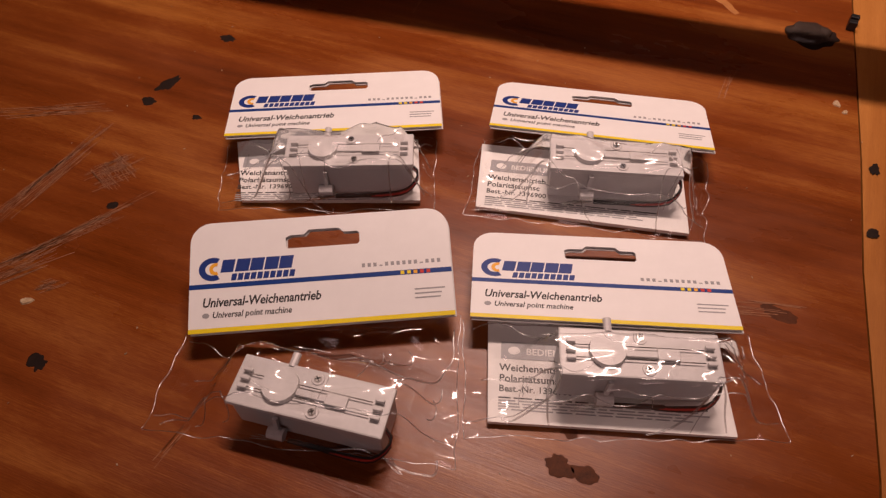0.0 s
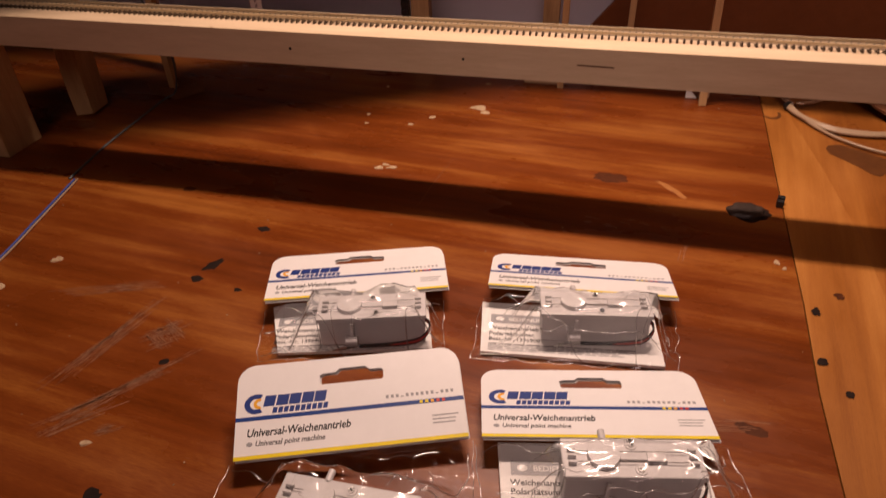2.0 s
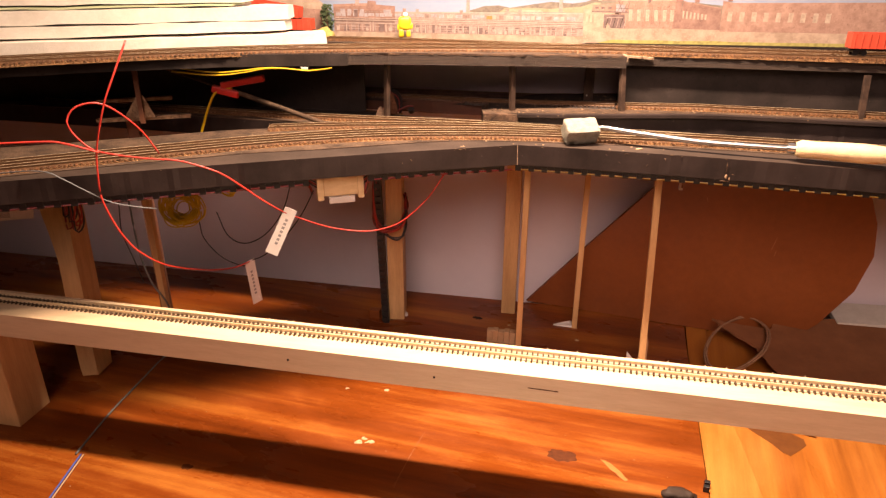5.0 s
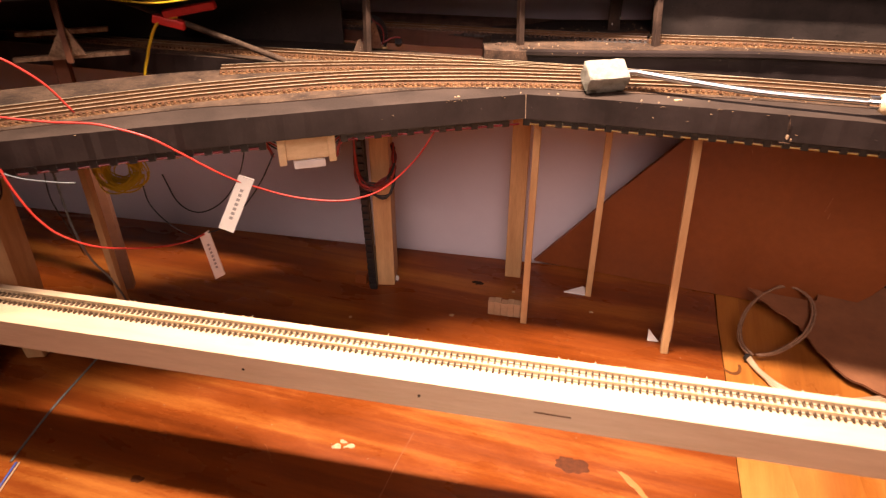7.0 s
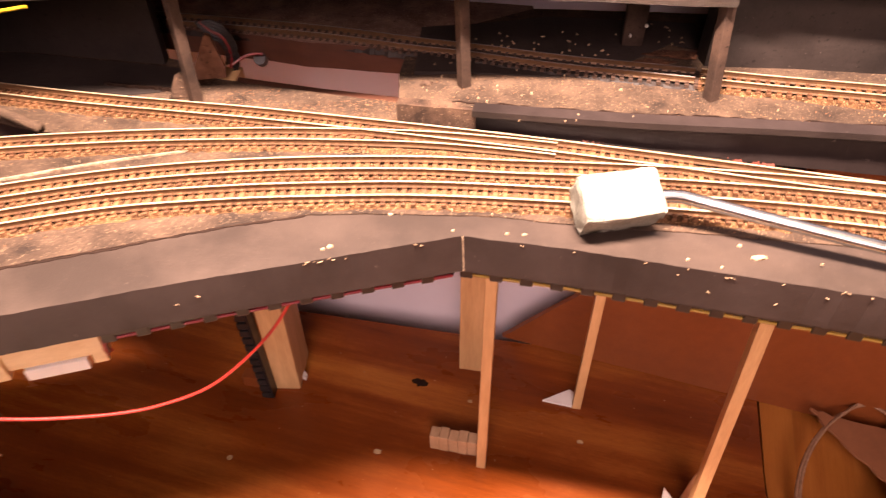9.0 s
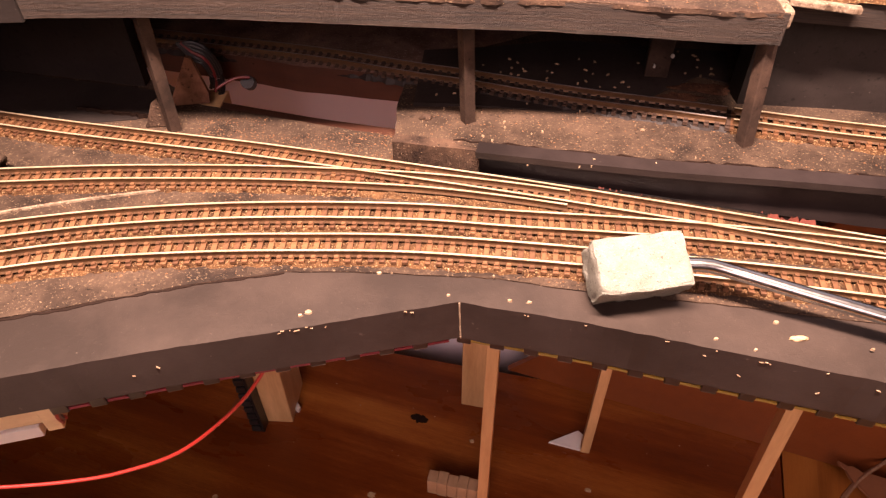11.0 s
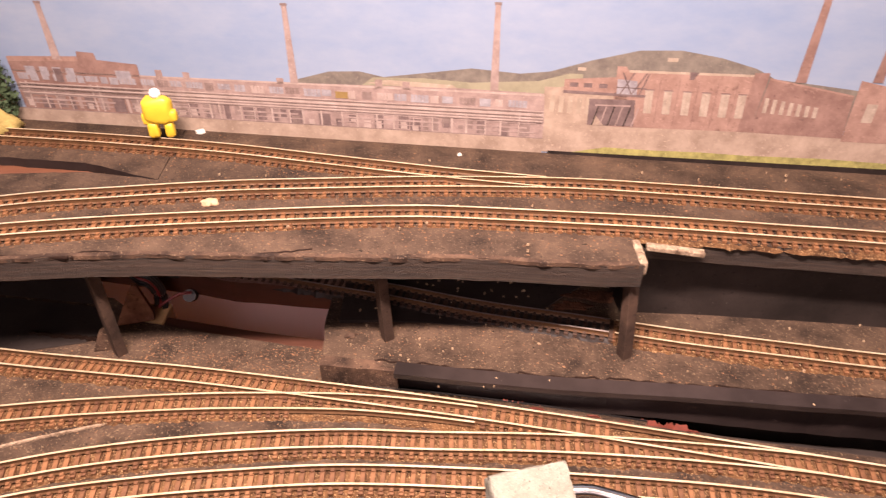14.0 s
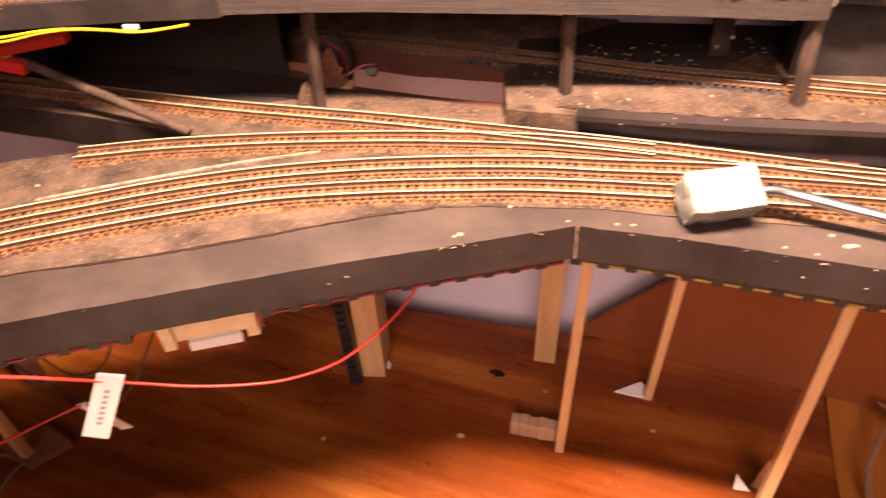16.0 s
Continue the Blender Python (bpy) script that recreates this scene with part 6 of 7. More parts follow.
solid("foam_scrap", box((0.0075, 0.0012, 0.0026), (-0.1145, 0.6378, 0.3240), pose(0, 0, 0, 0, 4, 2), 0.0004), FOAM, "white scrap stuck to the black deck edge", "scrap")
solid("tail_wire", tube([(-0.015, 0.688, 0.2675), (-0.010, 0.690, 0.270), (-0.004, 0.692, 0.2715), (0.003, 0.6935, 0.2705)], 0.0008, 0.003, 6), DARK_RED, "dark red wire running to the knob", "wire")
pts, rnd = [], random.Random(17)
for k in range(22):
    u = k / 21
    pts.append(Vector((-0.082 + 0.039 * u, 0.674 - 0.009 * u + rnd.uniform(-0.0007, 0.0007), 0.2654)))
solid("black_strip", sweep(pts, [(-0.0011, -0.001), (0.0011, -0.001), (0.0007, 0.0012), (-0.0009, 0.0009)]), STAIN_BLACK, "jagged strip of black tar on the deck", "strip")
wires_back = thing("wire_bundle", "dark wires looping behind the opening to a knob", "wires")
part("knob", transformed(cylinder(0.0036, 0.0036, 0.006, sides=20), pose(-0.001, 0.697, 0.2655, 50, 0, 0)), BLACK_PLASTIC, wires_back)
for k in range(6):
    r = 0.0065 + 0.0011 * k
    pts = [(-0.0235 + r * math.cos(a), 0.6885 + 0.0004 * k, 0.2735 + 1.55 * r * math.sin(a)) for a in (2.2, 1.5, 0.9, 0.3, -0.3, -0.8)]
    part("lead", tube([(-0.030 + 0.001 * k, 0.690, 0.292)] + pts[1:], 0.0009, 0.003, 6), DARK_RED if k == 2 else BLACK_PLASTIC, wires_back)

rnd = random.Random(61)
for back, x0, x1 in ((0.0038, 0.105, 0.42), (0.0012, 0.16, 0.30)):
    pts, x = [], x0
    while x < x1:
        k = [j for j in range(len(M_FRONT) - 1) if M_FRONT[j][0] <= x][-1]
        (xa, ya), (xb, yb) = M_FRONT[k], M_FRONT[k + 1]
        pts.append(Vector((x, ya + (yb - ya) * (x - xa) / (xb - xa) + back + rnd.uniform(-0.0016, 0.0016), middle_z(x) + 0.0001)))
        x += rnd.uniform(0.002, 0.006)
    solid("crack", sweep(pts, [(-0.0006, -0.0004), (0.0006, -0.0004), (0.0004, 0.0003), (-0.0004, 0.0003)]), STAIN_BLACK, "jagged dark crack along the middle deck", "crack", kind="structure")

# ---- clip, stick and left clutter ----
clip = thing("crocodile_clip", "red plastic crocodile clip joined to yellow wires", "clip")
part("jaw", transformed(box((0.050, 0.008, 0.0075), (0, 0, 0.004), bevel=0.002), pose(-0.192, 0.664, 0.3065, 0, -10, -3)), RED_PLASTIC, clip)
part("jaw", transformed(box((0.030, 0.0085, 0.008), (0, 0, -0.004), bevel=0.002), pose(-0.212, 0.6645, 0.3035, 0, 14, -3)), RED_PLASTIC, clip)
part("lead", tube([(-0.205, 0.664, 0.304), (-0.222, 0.662, 0.300), (-0.232, 0.661, 0.285), (-0.240, 0.661, 0.266), (-0.246, 0.661, 0.250), (-0.25, 0.66, 0.225)], 0.0014, 0.004, 7), YELLOW_WIRE, clip, "yellow lead")
for k in (0, 1):
    part("lead", tube([(-0.26, 0.640 - 0.001 * k, 0.3300 - 0.004 * k), (-0.215, 0.634, 0.3255 - 0.003 * k), (-0.184, 0.6345, 0.3272 - 0.0022 * k), (-0.165, 0.6355, 0.3294 - 0.0012 * k), (-0.147, 0.6362, 0.3294), (-0.130, 0.6368, 0.3280), (-0.116, 0.6370, 0.3265), (-0.102, 0.6372, 0.3275), (-0.086, 0.6380, 0.3295)], 0.0008, 0.004, 7), YELLOW_WIRE, clip, "yellow lead")
clip.location = (0.004, 0, -0.005)
wire("wood_stick", [(-0.098, 0.628, 0.2670), (-0.15, 0.648, 0.281), (-0.205, 0.669, 0.2955), (-0.30, 0.705, 0.320)], 0.0028, DECK_DUST, "dark dusty stick leaning from the deck up under the clip", "stick")
bracket = thing("wooden_bracket", "pale wooden slats nailed to a small upright", "bracket")
part("slat", box((0.098, 0.007, 0.004), (-0.298, 0.650, 0.2685), pose(0, 0, 0, 0, 0, 14), 0.0005), WORN_PALE, bracket)
part("slat", box((0.080, 0.007, 0.004), (-0.318, 0.683, 0.2825), pose(0, 0, 0, 0, 0, 14), 0.0005), WORN_PALE, bracket)
part("upright", box((0.005, 0.005, 0.061), (-0.296, 0.640, 0.2955), pose(0, 0, 0, 0, 0, 10), 0.0005), BROWN_WOOD, bracket)
bm = prism([(-0.020, 0), (0.012, 0), (0.002, 0.024), (-0.004, 0.024)], -0.0015, 0.0015)
part("gusset", transformed(bm, Matrix.Translation((-0.296, 0.645, 0.2705)) @ pose(0, 0, 0, 90, 0, 10)), WORN_PALE, bracket)
part("foot", box((0.012, 0.012, 0.2665), (-0.318, 0.6655, 0.13325), pose(0, 0, 0, 0, 0, 10), 0.0006), BROWN_WOOD, bracket)

foam = thing("foam_stack", "stack of white polystyrene boards with a green sheet", "foam boards")


def slab(name, outline, z0, z1, paint, seed):
    bm = prism(outline, z0, z1)
    bmesh.ops.subdivide_edges(bm, edges=[e for e in bm.edges if e.calc_length() > 0.03], cuts=14, use_grid_fill=True)
    for v in bm.verts:
        v.co += noise.noise_vector(v.co * 70 + Vector((seed, 0, 0))) * 0.0014 + noise.noise_vector(v.co * 260 + Vector((0, seed, 0))) * 0.0009
    return part(name, bm, paint, foam)


slab("foam_board", [(-0.099, 0.718), (-0.105, 0.740), (-0.62, 0.655), (-0.62, 0.545)], 0.3395, 0.3520, FOAM, 1)
slab("foam_board", [(-0.145, 0.714), (-0.142, 0.740), (-0.62, 0.665), (-0.62, 0.565)], 0.3550, 0.3660, FOAM, 2)
slab("foam_board", [(-0.140, 0.713), (-0.138, 0.740), (-0.62, 0.672), (-0.62, 0.575)], 0.3675, 0.3815, FOAM, 3)
slab("sheet", [(-0.20, 0.700), (-0.19, 0.722), (-0.62, 0.652), (-0.62, 0.572)], 0.3830, 0.3850, GREEN_SHEET, 4)
slab("foam_board", [(-0.19, 0.704), (-0.18, 0.724), (-0.62, 0.656), (-0.62, 0.577)], 0.3865, 0.400, FOAM, 5)


# ---- wagons ----
RED_BODY = material("wagon_red", (0.40, 0.045, 0.025), (0.55, 0.075, 0.04), 60, 0.55, 0, 0.2, 900)
wheel_mesh = mesh_of("wheel", cylinder(0.0028, 0.0028, 0.0012, pose(0, 0, 0, 90, 0, 0), 16), BLACK_PLASTIC)


def wagon(x, y, z, turn, label, length=0.060, high=0.0125, tilt=0.0):
    top = thing("goods_wagon", label, "model wagon", "model wagons")
    top.matrix_world = pose(x, y, z, 0, tilt, turn)
    part("chassis", box((length, 0.010, 0.0022), (0, 0, 0.0062), bevel=0.0003), BLACK_PLASTIC, top)
    bm = box((length, 0.0006, high), (0, -0.0082, 0.0074 + high / 2))
    for yy, sx, sy in ((0.0082, length, 0.0006),):
        box((sx, sy, high), (0, yy, 0.0074 + high / 2), bm=bm)
    for xx in (-length / 2 + 0.0003, length / 2 - 0.0003):
        box((0.0006, 0.0158, high), (xx, 0, 0.0074 + high / 2), bm=bm)
    box((length - 0.001, 0.0158, 0.0008), (0, 0, 0.0078), bm=bm)
    part("body", bm, RED_BODY, top, "red open wagon body")
    for k in range(9):
        part("rib", box((0.0009, 0.0007, high), (-length / 2 + 0.003 + k * (length - 0.006) / 8, -0.0088, 0.0074 + high / 2)), RED_BODY, top)
    for bx in (-length * 0.32, length * 0.32):
        part("bogie", box((0.013, 0.009, 0.003), (bx, 0, 0.0042), bevel=0.0004), BLACK_PLASTIC, top)
        for dx in (-0.0042, 0.0042):
            for dy in (-0.0046, 0.0046):
                piece("wheel", wheel_mesh, top, pose(bx + dx, dy, 0.0028))
    part("coupling", box((0.004, 0.002, 0.0016), (length / 2 + 0.002, 0, 0.0045)), BLACK_PLASTIC, top)
    return top


solid("wood_strip", box((0.075, 0.012, 0.008), (0.455, 0.575, 0.012), pose(0, 0, 0, 6, 0, -16), 0.0008), WORN_PALE, "pale strip of wood lying at the back of the table", "wood strip")
wagon(-0.1500, 0.7710, ZU - 0.001, -12.5, "red open model goods wagon on the rear track")
wagon(-0.1660, 0.7765, ZU + 0.0165, -12.5, "red open model wagon stacked tilted on another", tilt=8)
wagon(0.475, 0.5810, ZU - 0.001, -13.5, "dark red model wagon standing on the upper track", high=0.0145)

# bush and rock beside the rear track
bush = thing("model_bush", "small dark green model bush beside the rear track", "bush")
part("trunk", cylinder(0.0012, 0.0007, 0.02, Matrix.Translation((-0.104, 0.779, 0.349)), 8), BROWN_WOOD, bush)
LEAF = material("model_leaf", (0.020, 0.038, 0.016), (0.06, 0.095, 0.04), 300, 0.9)
rnd = random.Random(31)
bm = bmesh.new()
for k in range(420):
    u, a, w = rnd.uniform(0, 1), rnd.uniform(0, 6.283), rnd.uniform(0.2, 1.0)
    r = 0.0085 * w * (0.6 + 0.5 * math.sin(3.1 * u))
    c = Vector((-0.104 + r * math.cos(a), 0.779 + 0.6 * r * math.sin(a), 0.345 + 0.034 * u))
    d = Vector((rnd.gauss(0, 1), rnd.gauss(0, 1), rnd.gauss(0, 1))).normalized()
    e = d.orthogonal().normalized()
    s = rnd.uniform(0.0008, 0.0018)
    bm.faces.new([bm.verts.new(c + q * s) for q in (d, e, -d, -e)])
part("crown", bm, LEAF, bush, "crown of small dark leaves", kind="stuff")
lump("model_rock", -0.108, 0.770, 0.339, (0.0125, 0.0060, 0.0105), 11, material("model_rock", (0.16, 0.115, 0.03), (0.46, 0.36, 0.12), 160, 0.9, 0, 0.8, 900), "tan and yellow model rock with moss", category="rock")

# plain yellow toy block with a white knob
YELLOW_TOY = plain("yellow_toy", (0.66, 0.45, 0.03), 0.45)
bm = bmesh.new()
for dx, dy, z, rx, ry, rz in ((0, 0, 0.3600, 0.0078, 0.0046, 0.0078), (-0.0045, -0.001, 0.3485, 0.0030, 0.0030, 0.0048), (0.0042, -0.001, 0.3482, 0.0026, 0.0028, 0.0045), (0.0072, -0.001, 0.3565, 0.0026, 0.0024, 0.0034), (-0.0068, -0.001, 0.3555, 0.0024, 0.0024, 0.0036)):
    for v in bmesh.ops.create_icosphere(bm, subdivisions=3, radius=1)["verts"]:
        q = Vector([math.copysign(abs(u) ** 0.55, u) for u in v.co]) * (1 + 0.12 * noise.noise(v.co * 1.9 + Vector((z * 900, 0, 0))))
        v.co = Vector((-0.0075 + dx + q.x * rx, 0.7455 + dy + q.y * ry, z + q.z * rz))
knob = bmesh.ops.create_uvsphere(bm, u_segments=14, v_segments=10, radius=0.0030, matrix=Matrix.Translation((-0.0068, 0.7450, 0.3695)))["verts"]
for f in {f for v in knob for f in v.link_faces}:
    f.material_index = 1
solid("toy_block", bm, [YELLOW_TOY, WHITE_PAPER], "plain yellow toy block with a white knob on the rails", "toy", smooth=True)

# ---- backdrop picture ----
SKY = material("sky_print", (0.168, 0.238, 0.372), (0.266, 0.318, 0.404), 9, 0.7, stretch=(1, 1, 2.5))
PRINTS = {}
for key, dark, light, scale in (("brick", (0.255, 0.158, 0.130), (0.33, 0.218, 0.180), 90), ("brick_dark", (0.195, 0.118, 0.100), (0.265, 0.170, 0.145), 90), ("mauve", (0.245, 0.178, 0.163), (0.335, 0.252, 0.230), 120),
                                ("hill", (0.135, 0.118, 0.105), (0.195, 0.172, 0.145), 110), ("field", (0.235, 0.22, 0.155), (0.29, 0.27, 0.19), 40), ("grass", (0.215, 0.20, 0.075), (0.35, 0.325, 0.115), 160),
                                ("concrete", (0.275, 0.205, 0.160), (0.375, 0.295, 0.235), 70), ("pane", (0.235, 0.215, 0.235), (0.33, 0.315, 0.335), 140), ("dark", (0.115, 0.080, 0.078), (0.185, 0.135, 0.13), 110),
                                ("cream", (0.315, 0.25, 0.195), (0.40, 0.33, 0.265), 80), ("pipe", (0.265, 0.195, 0.178), (0.345, 0.27, 0.25), 120), ("black", (0.010, 0.007, 0.006), (0.026, 0.018, 0.016), 60),
                                ("glass", (0.30, 0.24, 0.195), (0.39, 0.325, 0.27), 150), ("pale_print", (0.335, 0.262, 0.235), (0.405, 0.325, 0.295), 90),
                                ("shade", (0.175, 0.128, 0.118), (0.245, 0.185, 0.17), 120), ("ochre", (0.24, 0.16, 0.06), (0.30, 0.21, 0.085), 90)):
    PRINTS[key] = grime(key + "_print", tuple(0.88 * v for v in dark), light, tuple(min(1.0, 1.07 * v) for v in light), scale * 1.3, 620, 0.7, 0.0, 0.60, pore=0.38 if key in ("brick", "brick_dark") else 0.2)


def back_y(x):
    return 0.762 + SLOPE * x


backdrop = thing("backdrop_picture", "printed backdrop of brick factories, hills and a hazy sky", "backdrop")


def printed(name, pts, layer, paint, size=0.982):
    """A flat printed shape in the backdrop's plane; layers lie 0.05 mm apart. The far sheet was drawn at another size."""
    bm = bmesh.new()
    pts = [(0.095 + (x - 0.095) * size, 0.505 - (0.505 - z) * size) for x, z in pts]
    off = 0.00005 * layer
    f = [bm.verts.new((x, back_y(x) - off, z)) for x, z in pts]
    b = [bm.verts.new((x, back_y(x) - off + 0.00003, z)) for x, z in pts]
    bm.faces.new(f)
    bm.faces.new(b[::-1])
    for k in range(len(pts)):
        bm.faces.new((f[k], f[(k + 1) % len(pts)], b[(k + 1) % len(pts)], b[k]))
    return part(name, bm, PRINTS[paint] if isinstance(paint, str) else paint, backdrop)


def rect(x0, x1, z0, z1, lean=0.0):
    return [(x0, z0), (x1, z0 + lean * (x1 - x0)), (x1, z1 + lean * (x1 - x0)), (x0, z1)]


printed("sky", rect(-0.75, 0.95, 0.335, 0.60), 0, SKY)
printed("hill", [(0.055, 0.36), (0.07, 0.372), (0.088, 0.3775), (0.105, 0.3785), (0.118, 0.376), (0.14, 0.3795), (0.165, 0.3835), (0.19, 0.382), (0.205, 0.384), (0.225, 0.391), (0.248, 0.3975), (0.268, 0.3985), (0.288, 0.3955), (0.305, 0.391), (0.315, 0.386), (0.40, 0.378), (0.5, 0.38), (0.5, 0.36)], 1, "hill")
printed("field", [(0.105, 0.370), (0.112, 0.3755), (0.14, 0.3765), (0.165, 0.3755), (0.20, 0.3785), (0.215, 0.3835), (0.222, 0.3835), (0.222, 0.370)], 2, "field")
printed("field", [(0.108, 0.372), (0.12, 0.3745), (0.155, 0.3735), (0.16, 0.370)], 3, "cream")
printed("house", rect(0.219, 0.223, 0.3855, 0.3872), 3, "cream")
printed("house", rect(0.262, 0.267, 0.3925, 0.3945), 3, "cream")
# low works: a wall, a band of open sheds, a pale roof, and a row of windows above
printed("factory", [(-0.100, 0.340), (0.2045, 0.342), (0.2045, 0.3715), (0.16, 0.372), (0.1, 0.3705), (0.05, 0.3695), (-0.100, 0.3685)], 4, "mauve")
printed("roof_line", [(-0.100, 0.3676), (0.2045, 0.3700), (0.2045, 0.3712), (0.1, 0.3703), (-0.100, 0.3683)], 5, "pale_print")
printed("shed_roof", [(-0.100, 0.3558), (0.2040, 0.3563), (0.2040, 0.3612), (-0.100, 0.3600)], 5, "pale_print")
printed("shed_eave", [(-0.100, 0.3553), (0.2040, 0.3558), (0.2040, 0.3564), (-0.100, 0.3559)], 6, "shade")
rnd = random.Random(44)
x = -0.097
while x < 0.195:
    w = rnd.uniform(0.0035, 0.010)
    printed("window", rect(x, x + w, 0.3622 + rnd.uniform(0, 0.0012), 0.3668), 6, rnd.choice(("pane", "pane", "pane", "pale_print", "shade")))
    if w > 0.006:
        for k in range(1, int(w / 0.0018)):
            printed("window_bar", rect(x + 0.0018 * k, x + 0.0018 * k + 0.0003, 0.3632, 0.3668), 7, "mauve")
    x += w + rnd.uniform(0.0006, 0.004)
for x, z in ((-0.012, 0.373), (0.004, 0.3725), (0.058, 0.3722), (0.113, 0.3745), (0.128, 0.374)):
    printed("vent", rect(x, x + 0.004, 0.3677, z), 5, "mauve")
printed("yard_door", rect(0.0905, 0.0975, 0.3622, 0.3662), 8, "ochre")
x = -0.098
while x < 0.198:
    w = rnd.uniform(0.002, 0.0075)
    top, low = 0.3552 - rnd.choice((0, 0, 0.0012, 0.003)), 0.3450 + rnd.choice((0, 0.0008, 0.003))
    printed("doorway", rect(x, x + w, low, top), 6, rnd.choice(("dark", "dark", "shade", "shade", "mauve")))
    if w > 0.004:
        printed("doorway", rect(x + 0.2 * w, x + 0.8 * w, low, low + 0.45 * (top - low)), 7, rnd.choice(("dark", "pale_print", "shade")))
    x += w + rnd.uniform(0.0006, 0.0034)
for k in range(30):
    x = -0.097 + 0.0100 * k + rnd.uniform(-0.003, 0.003)
    printed("frame_post", rect(x, x + rnd.uniform(0.0006, 0.0012), 0.3448, rnd.choice((0.3556, 0.3556, 0.3618))), 9, "pale_print")
for z, w in ((0.3502, 0.0011), (0.3477, 0.0006), (0.3533, 0.0006)):
    for x0, x1 in ((-0.098, -0.04), (-0.032, 0.022), (0.03, 0.075), (0.087, 0.150), (0.157, 0.2035)):
        printed("pipe", rect(x0 + rnd.uniform(0, 0.006), x1 - rnd.uniform(0, 0.008), z, z + w), 8, "pipe")
printed("wall_print", [(-0.11, 0.336), (0.2045, 0.336), (0.2045, 0.3448), (-0.11, 0.3440)], 10, "concrete")
printed("wall_cap", [(-0.11, 0.3440), (0.2045, 0.3448), (0.2045, 0.3453), (-0.11, 0.3445)], 11, "shade")
for z, w in ((0.3578, 0.0009), (0.3543, 0.0008), (0.3603, 0.0006)):
    printed("pipe", [(-0.098, z), (0.2035, z + 0.0006), (0.2035, z + 0.0006 + w), (-0.098, z + w)], 12, "pale_print")
    printed("pipe_shadow", [(-0.098, z - 0.0006), (0.2035, z), (0.2035, z + 0.0006), (-0.098, z)], 11, "shade")
# tall works on the far side
printed("factory", [(-0.100, 0.34), (-0.022, 0.343), (-0.0215, 0.3755), (-0.045, 0.377), (-0.0455, 0.381), (-0.056, 0.3815), (-0.0565, 0.3765), (-0.100, 0.3745)], 5, "brick_dark")
printed("roof_line", [(-0.100, 0.3735), (-0.0565, 0.3755), (-0.0565, 0.3785), (-0.100, 0.3765)], 6, "brick")
for x0, x1 in ((-0.091, -0.085), (-0.082, -0.077), (-0.074, -0.069), (-0.066, -0.061), (-0.036, -0.027)):
    printed("window", rect(x0, x1, 0.3655, 0.3712), 7, "pane")
printed("window", rect(-0.0735, -0.069, 0.362, 0.3705), 8, "dark")
printed("factory", [(-0.24, 0.33), (-0.107, 0.338), (-0.107, 0.3705), (-0.24, 0.376)], 5, "brick")
printed("roof_line", [(-0.25, 0.3765), (-0.1065, 0.3695), (-0.1065, 0.3725), (-0.118, 0.381), (-0.25, 0.391)], 6, "cream")
printed("factory", [(-0.75, 0.33), (-0.25, 0.33), (-0.25, 0.372), (-0.75, 0.38)], 4, "mauve")
# chimneys
for x, z0, z1, w in ((-0.069, 0.376, 0.408, 0.0026), (0.068, 0.3695, 0.4125, 0.0022), (0.177, 0.372, 0.4175, 0.0022), (0.327, 0.385, 0.432, 0.0026), (0.362, 0.387, 0.432, 0.0024)):
    printed("chimney", [(x - w, z0), (x + w, z0), (x + w * 0.6, z1), (x - w * 0.6, z1)], 7, "pipe" if x < 0.3 else "brick_dark")
    printed("chimney_top", rect(x - w * 0.8, x + w * 0.8, z1 - 0.0002, z1 + 0.0012), 8, "shade")
# brick works on the second sheet
near = functools.partial(printed, size=1.0)
near("concrete_wall", [(0.2025, 0.3400), (0.60, 0.3425), (0.60, 0.3600), (0.2025, 0.3590)], 8, "concrete")
near("factory", [(0.2025, 0.3580), (0.243, 0.3580), (0.243, 0.3790), (0.2095, 0.3786), (0.2095, 0.3781), (0.2010, 0.3781)], 9, "concrete")
near("factory", [(0.2108, 0.3752), (0.236, 0.3752), (0.236, 0.3852), (0.2108, 0.3828)], 10, "brick")
for x in (0.2135, 0.2205, 0.2280):
    near("window", rect(x, x + 0.0042, 0.3788, 0.3812, 0.02), 11, "dark")
near("factory", [(0.2365, 0.3575), (0.3055, 0.3589), (0.3055, 0.3900), (0.2416, 0.3887), (0.2400, 0.3910), (0.2357, 0.3910)], 9, "brick")
near("roof_line", [(0.2416, 0.3880), (0.3013, 0.3889), (0.3013, 0.3901), (0.2416, 0.3893)], 10, "cream")
near("roof_mark", [(0.2712, 0.3858), (0.2730, 0.3858), (0.2750, 0.3898), (0.2705, 0.3898)], 11, "dark")
near("pilaster", [(0.3000, 0.3588), (0.3060, 0.3589), (0.3078, 0.3914), (0.3007, 0.3910)], 10, "brick_dark")
for x in (0.2512, 0.2604, 0.2696, 0.2788, 0.2880, 0.2960):
    near("window", [(x + 0.0007, 0.3663), (x + 0.0045, 0.3664), (x + 0.0038, 0.3791), (x - 0.0001, 0.3790)], 11, "glass")
    near("window_head", [(x - 0.0004, 0.3791), (x + 0.0042, 0.3792), (x + 0.0041, 0.3797), (x - 0.0004, 0.3796)], 12, "dark")
    near("window_bar", [(x + 0.0025, 0.3664), (x + 0.0028, 0.3664), (x + 0.0021, 0.3790), (x + 0.0018, 0.3790)], 12, "concrete")
    near("pier", [(x + 0.0068, 0.3600), (x + 0.0072, 0.3600), (x + 0.0066, 0.3860), (x + 0.0062, 0.3860)], 11, "brick_dark")
near("factory", [(0.3058, 0.3588), (0.3508, 0.3584), (0.3491, 0.3818), (0.3085, 0.3884)], 9, "brick_dark")
